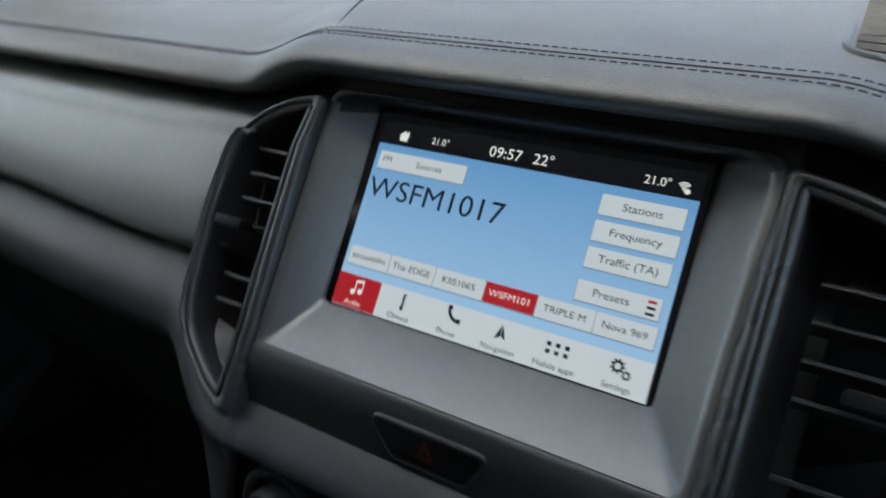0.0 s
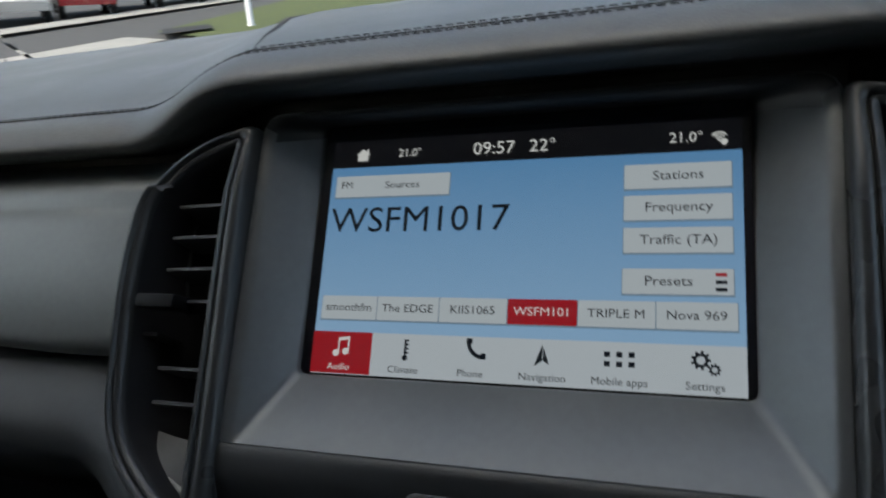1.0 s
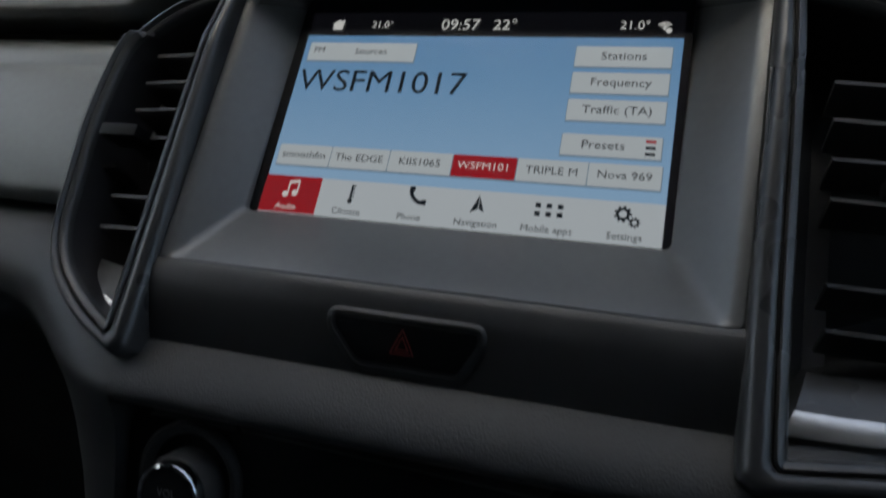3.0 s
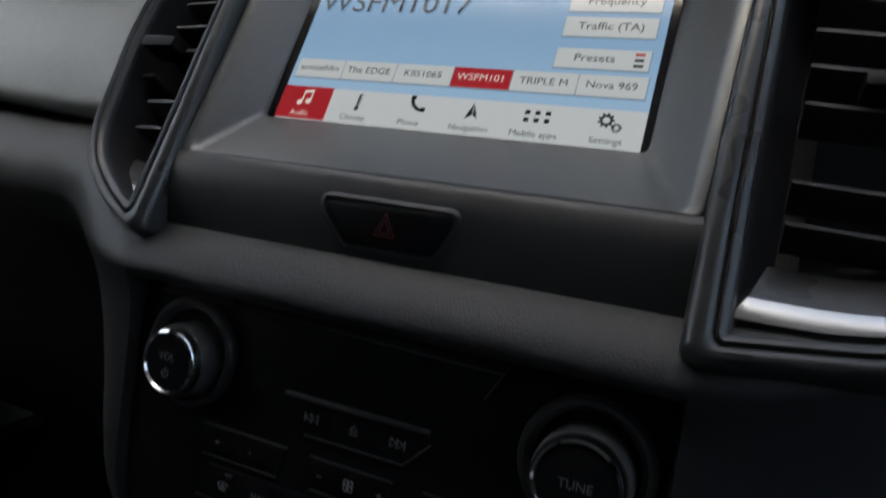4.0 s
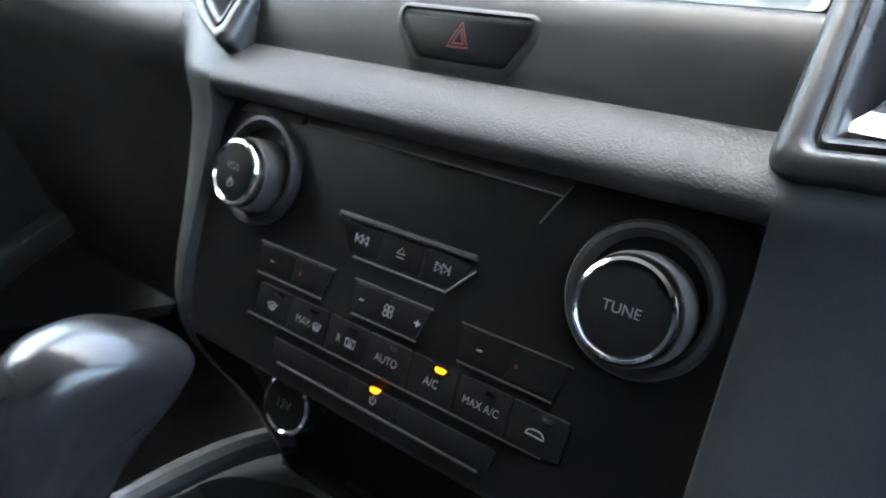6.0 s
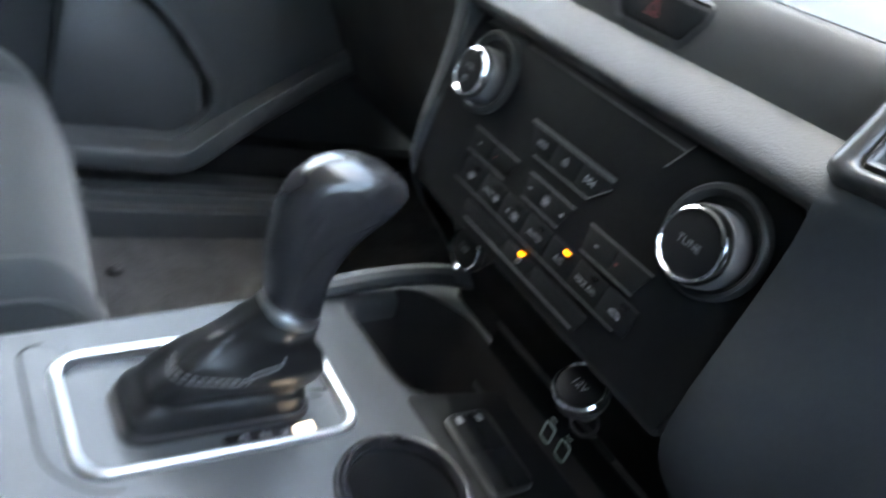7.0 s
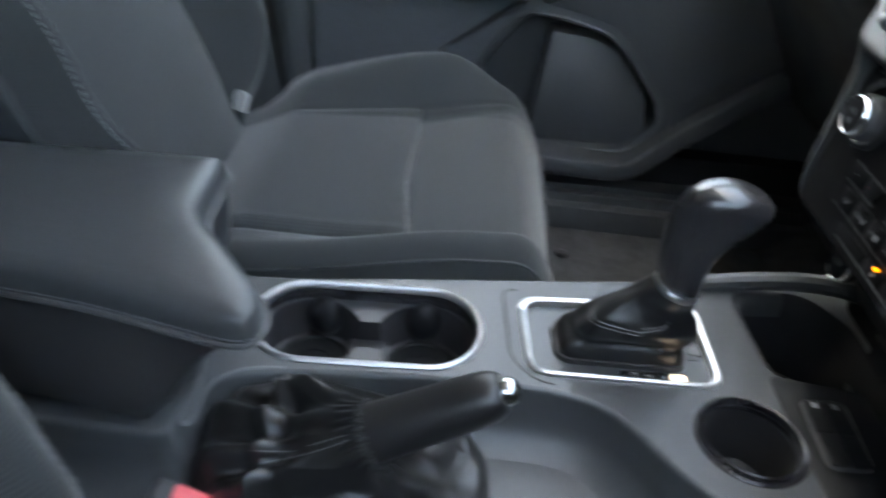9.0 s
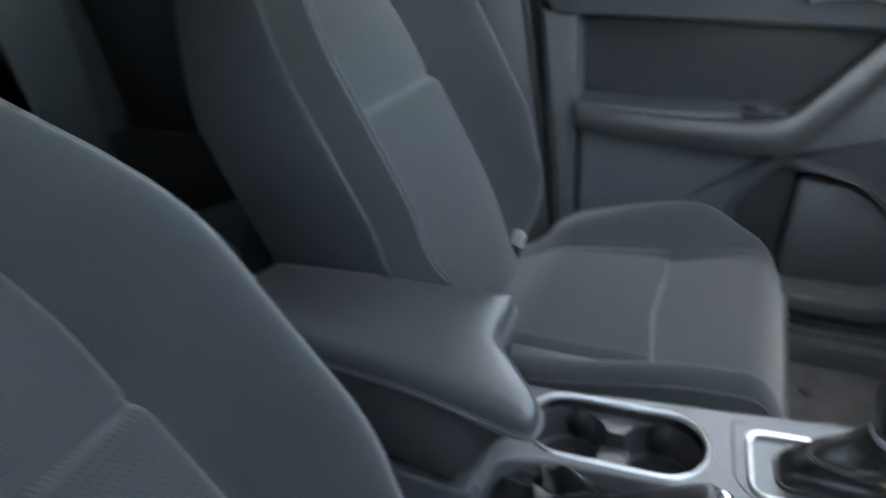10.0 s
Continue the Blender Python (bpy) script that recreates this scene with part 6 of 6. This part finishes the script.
def door_panel(e, name):
    """Front door trim; e: -1 the passenger's side, 1 the driver's."""
    d = thing(name, (e * 0.7, -0.2, 0.12), "grey car door trim with silver armrest strip and pocket", "door", kind="structure")
    X = lambda x: e * x

    def plate(nm, pts, x0, x1, mat, r=0.012, bevel=0.006, label=""):
        o = rounded(pts, r, 5)
        return part(nm, slab(o, lambda u, v, q: Vector((X(q), u, v)), x0, x1, bevel), mat, d, label)

    plate("door_shell", [(-0.655, 0.12), (0.40, 0.12), (0.42, 0.64), (-0.712, 0.64)], 0.79, 0.752, "door", 0.02)
    plate("upper_rail", [(-0.665, 0.612), (0.40, 0.590), (0.42, 0.70), (-0.715, 0.70)], 0.79, 0.672, "door", 0.012, 0.014, "grained upper door rail")
    plate("rear_border", [(-0.640, 0.13), (-0.606, 0.13), (-0.622, 0.62), (-0.690, 0.62)], 0.76, 0.682, "door", 0.006, 0.010)
    plate("lower_panel", [(-0.604, 0.16), (-0.357, 0.16), (-0.352, 0.300), (-0.290, 0.390), (-0.262, 0.414), (-0.606, 0.418)], 0.752, 0.690, "doortop", 0.006, 0.006, "grey lower door cloth")
    plate("front_panel", [(-0.264, 0.394), (-0.212, 0.387), (-0.143, 0.370), (-0.100, 0.333), (-0.041, 0.262), (-0.033, 0.215), (0.20, 0.300), (0.38, 0.46), (0.38, 0.60), (-0.15, 0.595)], 0.752, 0.692, "door", 0.010, 0.008)
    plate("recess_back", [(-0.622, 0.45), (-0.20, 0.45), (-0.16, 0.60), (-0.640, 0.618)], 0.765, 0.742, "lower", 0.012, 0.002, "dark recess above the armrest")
    plate("armrest_shelf", [(-0.612, 0.425), (-0.268, 0.425), (-0.262, 0.478), (-0.300, 0.4745), (-0.440, 0.4665), (-0.614, 0.4700)], 0.752, 0.664, "door", 0.006, 0.008, "grey armrest shelf")
    # silver strip, level then rising to the front
    path = [(-0.610, 0.4420, 0.0225, 0.662), (-0.52, 0.4375, 0.0232, 0.652), (-0.42, 0.4340, 0.0245, 0.648), (-0.34, 0.4340, 0.0275, 0.646), (-0.290, 0.4370, 0.0300, 0.648), (-0.264, 0.4490, 0.0290, 0.650), (-0.241, 0.4700, 0.0265, 0.652), (-0.198, 0.5200, 0.0245, 0.658), (-0.154, 0.5715, 0.0238, 0.664), (-0.100, 0.634, 0.0230, 0.668)]
    fine_ = spline([(y, z, h) for y, z, h, x in path], 5)
    xs_ = spline([(x, 0, 0) for y, z, h, x in path], 5)
    rows = []
    for k, (p, xx) in enumerate(zip(fine_, xs_)):
        a, b = fine_[max(k - 1, 0)], fine_[min(k + 1, len(fine_) - 1)]
        t = Vector((b.x - a.x, b.y - a.y)).normalized()
        nrm = Vector((-t.y, t.x))
        row = []
        for q, dx in ((1.0, 0.04), (0.98, 0.004), (0.86, 0.0), (0.3, -0.004), (-0.3, -0.003), (-0.86, 0.006), (-0.98, 0.012), (-1.0, 0.05)):
            row.append(Vector((X(xx.x + dx), p.x + nrm.x * p.z * q, p.y + nrm.y * p.z * q)))
        rows.append(row)
    part("armrest_strip", loft([spline(r, 2) for r in rows]), "strip", d, "satin silver armrest strip", smooth=50)
    sw_ = part("window_switch", box(sorted((X(0.655), 0))[0:1] and (min(X(0.660), X(0.690)), -0.345, 0.462), (max(X(0.660), X(0.690)), -0.282, 0.4765), 0.002), "gloss", d, "black window switch")
    part("toggle", box((min(X(0.668), X(0.682)), -0.322, 0.474), (max(X(0.668), X(0.682)), -0.304, 0.4825), 0.003, 2), "bezel", sw_)
    # speaker pocket: raised rim round a recess with a grille, and the bin lip below
    PK_ = [(-0.277, 0.381), (-0.214, 0.375), (-0.150, 0.359), (-0.110, 0.325), (-0.052, 0.255), (-0.044, 0.222), (-0.088, 0.172), (-0.345, 0.160), (-0.339, 0.298)]
    o = rounded(PK_, 0.018, 5)
    part("pocket_rim", loft([[Vector((X(x), *p)) for p in grow(o, q)] for q, x in ((0.005, 0.752), (0.005, 0.6935), (0.003, 0.6912), (0.0, 0.6925), (-0.003, 0.700), (-0.008, 0.746))], closed=True), "door", d)
    part("pocket_frame", holed(grow(o, 0.055), [o], lambda u, v: Vector((X(0.6938), u, v))), "door", d)
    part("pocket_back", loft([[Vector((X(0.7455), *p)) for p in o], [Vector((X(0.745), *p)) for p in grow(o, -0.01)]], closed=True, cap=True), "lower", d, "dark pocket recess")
    part("speaker_cover", slab(rounded([(-0.248, 0.170), (-0.088, 0.172), (-0.058, 0.205), (-0.066, 0.258), (-0.122, 0.330), (-0.165, 0.350), (-0.240, 0.356)], 0.014, 5), lambda u, v, q: Vector((X(q), u, v)), 0.746, 0.704, 0.010), "door", d, "grey speaker cover")
    lip = spline([Vector((X(0.655), -0.56, 0.166)), Vector((X(0.648), -0.40, 0.166)), Vector((X(0.645), -0.25, 0.168)), Vector((X(0.646), -0.13, 0.164)), Vector((X(0.650), -0.085, 0.168)), Vector((X(0.655), -0.045, 0.200)), Vector((X(0.662), 0.010, 0.246)), Vector((X(0.668), 0.10, 0.315)), Vector((X(0.674), 0.22, 0.395))], 5)
    rows = []
    for k, p in enumerate(lip):
        a, b = lip[max(k - 1, 0)], lip[min(k + 1, len(lip) - 1)]
        t = (b - a).normalized()
        nrm = Vector((0, -t.z, t.y))
        s = Vector((e, 0, 0))
        rows.append([p + s * 0.06 + nrm * 0.004, p + s * 0.014 + nrm * 0.004, p + s * 0.004 + nrm * 0.002, p, p - nrm * 0.020, p + s * 0.006 - nrm * 0.030, p + s * 0.03 - nrm * 0.038, p + s * 0.06 - nrm * 0.05])
    part("bin_lip", loft([spline(r, 2) for r in rows]), "door", d, "grey pocket lip", smooth=60)
    part("pull_handle", tube(spline([Vector((X(0.665), -0.155, 0.640)), Vector((X(0.660), -0.200, 0.655)), Vector((X(0.660), -0.245, 0.655)), Vector((X(0.665), -0.28, 0.648))], 4), 0.008, 8), "satin", d, "silver inner door handle")
    # window frame above, open to the sky
    part("window_frame", box((min(X(0.69), X(0.77)), -0.72, 1.16), (max(X(0.69), X(0.77)), -0.20, 1.22), 0.006), "beige", d)
    pane = part("window_pane", box((min(X(0.742), X(0.745)), -0.70, 0.70), (max(X(0.742), X(0.745)), 0.42, 1.17), 0), "pane", d, "clear side window")
    pane.visible_shadow = (e < 0)
    return d


door_panel(-1, "door_1")
door_panel(1, "door_2")
for e, nm in ((-1, "pillar_west"), (1, "pillar_east")):
    p = thing(nm, (e * 0.7, -0.76, 0.1), "grey plastic centre pillar trim", "pillar", kind="structure")
    rows = [[Vector((e * x, y - 0.16 * (z - 0.2), z)) for x, y in ((0.80, -0.650), (0.715, -0.652), (0.700, -0.662), (0.690, -0.690), (0.683, -0.725), (0.690, -0.765), (0.700, -0.800), (0.74, -0.820), (0.80, -0.83))] for z in (0.05, 0.3, 0.6, 0.9, 1.22)]
    part("lower_trim", loft([spline(r, 3) for r in rows]), "door", p)
    part("jamb", box((min(e * 0.792, e * 0.83), -0.86, 0.05), (max(e * 0.792, e * 0.83), -0.62, 1.20), 0.004), "deep", p)
    part("door_seal", tube([Vector((e * 0.700, -0.650 - 0.155 * (z - 0.2), z)) for z in (0.06, 0.3, 0.6, 0.9, 1.2)], 0.007, 8), "rubber", p, "black rubber door seal")
    rows = [[Vector((e * (0.780 - 0.12 * t) + dx, 0.400 - 0.66 * t + dy, 0.70 + 0.52 * t)) for dx, dy in ((-0.035 * e, -0.05), (-0.045 * e, 0.0), (-0.02 * e, 0.045), (0.03 * e, 0.05), (0.05 * e, -0.04))] for t in (0, 0.25, 0.5, 0.75, 1.0)]
    part("windscreen_pillar", loft([spline(r, 3, True) for r in rows], closed=True), "beige", p, "pale fabric windscreen pillar")
    part("screen_seal", tube([Vector((e * (0.742 - 0.12 * t), 0.432 - 0.66 * t, 0.72 + 0.52 * t)) for t in (0, 0.25, 0.5, 0.75, 0.95)], 0.011, 8), "rubber", p, "black rubber screen seal")
ro = thing("ceiling", (0, -0.8, 1.23), "pale fabric headlining", "ceiling", kind="structure")
part("headlining", box((-0.78, -2.05, 1.22), (0.78, -0.215, 1.26), 0.01), "beige", ro)
wa = thing("wall_south", (0, -1.95, 0.5), "dark rear cabin wall with a wide window", "wall", kind="structure")
part("lower_wall", box((-0.78, -2.02, 0.05), (0.78, -1.96, 0.78), 0.004), "door", wa)
part("rear_door_trim", box((-0.79, -1.96, 0.05), (-0.70, -0.80, 0.725), 0.01), "lower", wa)
part("rear_door_trim", box((0.70, -1.96, 0.05), (0.79, -0.80, 0.725), 0.01), "lower", wa)
part("upper_wall", box((-0.78, -2.02, 0.78), (0.78, -1.98, 1.23), 0.004), "cardark", wa, "dark tinted rear window")
for e in (-1, 1):
    lo, hi = sorted((e * 0.745, e * 0.78))
    part("rear_side_window", box((lo, -1.98, 0.72), (hi, -0.83, 1.225), 0.004), "cardark", wa, "dark tinted rear side window")
# rear bench
rb = thing("rear_bench", (0, -1.6, 0.05), "dark grey cloth rear bench seat", "car seat")
part("cushion", box((-0.66, -1.70, 0.16), (0.66, -1.22, 0.34), 0.05, 4), "seatdark", rb)
part("backrest", box((-0.66, -0.08, 0.0), (0.66, 0.08, 0.62), 0.05, 4, Matrix.Translation((0, -1.72, 0.30)) @ Matrix.Rotation(radians(14), 4, "X")), "seatdark", rb)
rv = thing("storage_box", (-0.27, -1.05, 0.05), "pale grey plastic box on the rear floor", "box")
part("shell", slab(rounded([(-0.244, -1.117), (-0.372, -1.072), (-0.284, -1.000), (-0.172, -0.975)], 0.012, 4), lambda u, v, d: Vector((u, v, d)), 0.05, 0.352, 0.008), "palegrey", rv)
part("lid", slab(rounded([(-0.246, -1.120), (-0.376, -1.074), (-0.286, -0.997), (-0.169, -0.972)], 0.012, 4), lambda u, v, d: Vector((u, v, d)), 0.354, 0.362, 0.004), "palegrey", rv)
bp = thing("folded_jump_seat", (-0.2, -1.45, 0.05), "blue-grey folded seat standing up in the rear cabin", "car seat")
part("hinge_bar", tube([Vector((-0.26, -1.35, 0.062)), Vector((0.02, -1.35, 0.062))], 0.012, 10), "black", bp)
part("cushion", slab(rounded([(-0.02, 0.05), (-0.20, 0.05), (-0.285, 0.42), (-0.245, 0.80), (-0.10, 0.80), (-0.17, 0.42)], 0.015, 4), lambda u, v, d: Vector((u, d, v)), -1.36, -1.30, 0.012), "jump", bp)
# windscreen
ws = thing("windscreen", (0, 0.35, 0.95), "clear laminated windscreen", "window", kind="structure")
wx = [-0.71 + 1.42 * k / 16 for k in range(17)]
wsb = loft([[Vector((x, 0.66 - (0.20 - 0.10 * t) * (x / 0.72) ** 2 - 0.86 * t, 0.772 + 0.46 * t)) for x in wx] + [Vector((x, 0.663 - (0.20 - 0.10 * t) * (x / 0.72) ** 2 - 0.86 * t, 0.776 + 0.46 * t)) for x in wx[::-1]] for t in [k / 8 for k in range(9)]], closed=True, cap=True)
pn = part("pane", wsb, "pane", ws, "clear windscreen glass")
pn.visible_shadow = False
part("frit_band", loft([[Vector((x, 0.655 - 0.20 * (x / 0.72) ** 2 - dy, 0.772 + dz)) for x in [-0.72 + 1.44 * k / 16 for k in range(17)]] for dy, dz in ((-0.004, -0.01), (0.0, 0.0), (0.006, 0.010))]), "rubber", ws, "black lower border")
# bonnet outside
bo = thing("bonnet", (0, 1.2, 0.5), "grey painted bonnet outside", "bonnet")
part("panel", loft([spline([Vector((x, y, z - 0.10 * (x / 0.8) ** 2)) for y, z in ((0.68, 0.745), (0.95, 0.760), (1.3, 0.745), (1.6, 0.690), (1.75, 0.56))], 3) for x in [-0.80 + 1.6 * k / 14 for k in range(15)]]), "carwhite", bo)
wi = thing("wiper", (-0.35, 0.66, 0.78), "black wiper arm at the foot of the windscreen", "wiper")
part("arm", tube(spline([Vector((-0.20, 0.70, 0.790)), Vector((-0.33, 0.69, 0.800)), Vector((-0.50, 0.66, 0.792))], 5), [0.006, 0.009, 0.011, 0.012, 0.013, 0.013, 0.012, 0.010, 0.008, 0.007, 0.006], 8), "rubber", wi)

# ---- outside: the street climbs ahead of the parked car
def ground_z(x, y):
    s = 0.8 * y - 0.6 * x
    return -0.85 + 0.178 * max(0.0, min(s, 60.0) - 2.2)


def sheet(outl, lift, mat, name, label, cat="ground", n=24):
    """A patch between two lines in plan, laid on the slope."""
    a, b = outl
    rows = []
    for k in range(n + 1):
        t = k / n
        row = []
        for q in range(n + 1):
            p = Vector(a[0]).lerp(Vector(a[1]), q / n).lerp(Vector(b[0]).lerp(Vector(b[1]), q / n), t)
            row.append(Vector((p.x, p.y, ground_z(p.x, p.y) + lift)))
        rows.append(row)
    return single(name, loft(rows), mat, label, cat, kind="structure")


rr = [0.0, 1.0, 2.2, 3, 4, 5, 6, 8, 10, 12, 15, 18, 22, 27, 33, 40, 50, 60, 90, 200, 600, 2500]
single("ground", loft([[Vector((r * math.cos(a), r * math.sin(a), ground_z(r * math.cos(a), r * math.sin(a)))) for a in [2 * math.pi * k / 64 for k in range(65)]] for r in rr]), "asphalt", "grey asphalt street rising ahead of the car", "ground", kind="structure")

sheet((((-18.9, 6.0), (-17.6, 6.0)), ((-17.0, 42.0), (-15.4, 42.0))), 0.10, "concrete", "pavement", "pale concrete kerb strip beyond the road", "pavement")
sheet((((-13.6, 8.0), (-11.9, 8.0)), ((-13.1, 14.4), (-11.6, 14.0))), 0.05, "concrete", "pavement", "pale concrete footpath beside the lawn", "pavement")
sheet((((-12.9, 15.3), (-4.0, 11.0)), ((-14.6, 26.0), (-6.0, 34.0))), 0.07, "grass", "lawn", "mown green lawn strip by the road", "grass")
sheet((((-12.65, 15.2), (-11.85, 14.2)), ((-12.0, 16.3), (-11.3, 15.5))), 0.14, "tyre", "drain_cover", "dark drain cover at the edge of the lawn", "drain", 4)


def parked_car(x, y, turn, paint, label):
    """A plain hatchback: body, glazed cabin, wheels."""
    z = ground_z(x, y)
    m = Matrix.Translation((x, y, z)) @ Matrix.Rotation(radians(turn), 4, "Z") @ Matrix.Rotation(-math.atan(0.174), 4, "Y")
    c = thing("parked_car", (x, y, z), label, "car", "parked cars")
    prof = [(-2.1, 0.45), (-2.15, 0.75), (-1.9, 0.95), (-1.0, 1.02), (1.0, 1.02), (1.9, 0.92), (2.15, 0.70), (2.1, 0.40)]
    secs = []
    for k in range(9):
        t = -1 + k / 4
        w = 0.86 * t
        f = 1 - 0.06 * abs(t) ** 3
        secs.append([m @ Vector((u * f, w, 0.35 + (v - 0.35) * (1 - 0.10 * abs(t) ** 4))) for u, v in prof])
    part("body", loft(secs, closed=True, cap=True), paint, c)
    cab = [(-1.55, 1.0), (-1.05, 1.42), (0.1, 1.48), (0.55, 1.40), (1.15, 1.0)]
    part("cabin", loft([[m @ Vector((u, w * (1 - 0.22 * (v - 1.0) / 0.45), v)) for u, v in cab] for w in (-0.80, -0.4, 0.0, 0.4, 0.80)], closed=True, cap=True), "cardark", c, "dark window glass")
    part("roof", slab(rounded([(-1.05, -0.62), (0.2, -0.62), (0.2, 0.62), (-1.05, 0.62)], 0.15, 4), lambda u, v, d: m @ Vector((u, v, d)), 1.42, 1.52, 0.04), paint, c)
    for u in (-1.3, 1.3):
        for w in (-0.80, 0.80):
            wh = part("wheel", revolve([(0.10, -0.10), (0.29, -0.10), (0.32, -0.06), (0.32, 0.06), (0.29, 0.10), (0.10, 0.10)], m @ Vector((u, w, 0.32)), m.to_3x3() @ Vector((0, 1, 0)), 24), "tyre", c)
            part("rim", revolve([(0.02, -0.09), (0.19, -0.105), (0.20, 0.105), (0.02, 0.09)], m @ Vector((u, w, 0.32)), m.to_3x3() @ Vector((0, 1, 0)), 16), "steel", wh)
    return c


for x, y, paint, label in ((-21.2, 16.0, "carwhite", "white hatchback at the end of the row"), (-20.6, 18.1, "carwhite", "white hatchback parked beyond the kerb"), (-19.9, 20.2, "carred", "red hatchback parked beyond the kerb"), (-19.7, 22.3, "carred", "red hatchback beside a like one"), (-19.4, 24.4, "carwhite", "white hatchback further along the row"), (-19.1, 26.5, "carred", "red hatchback at the far end")):
    parked_car(x, y, 139, paint, label)
lp = thing("lamp_post", (-10.9, 16.6, ground_z(-10.9, 16.6)), "pale steel lamp post on the lawn", "lamp post")
gz = ground_z(-10.9, 16.6)
part("pole", revolve([(0.14, 0.0), (0.12, 0.05), (0.085, 0.12), (0.075, 3.0), (0.05, 7.0)], (-10.9, 16.6, gz), (0, 0, 1), 20), "steel", lp)
part("arm", tube([Vector((-10.9, 16.6, gz + 6.9)), Vector((-11.3, 16.2, gz + 7.2)), Vector((-12.0, 15.6, gz + 7.25))], 0.035, 8), "steel", lp)
part("lantern", box((-12.5, 15.3, gz + 7.18), (-11.9, 15.7, gz + 7.30), 0.03), "steel", lp)
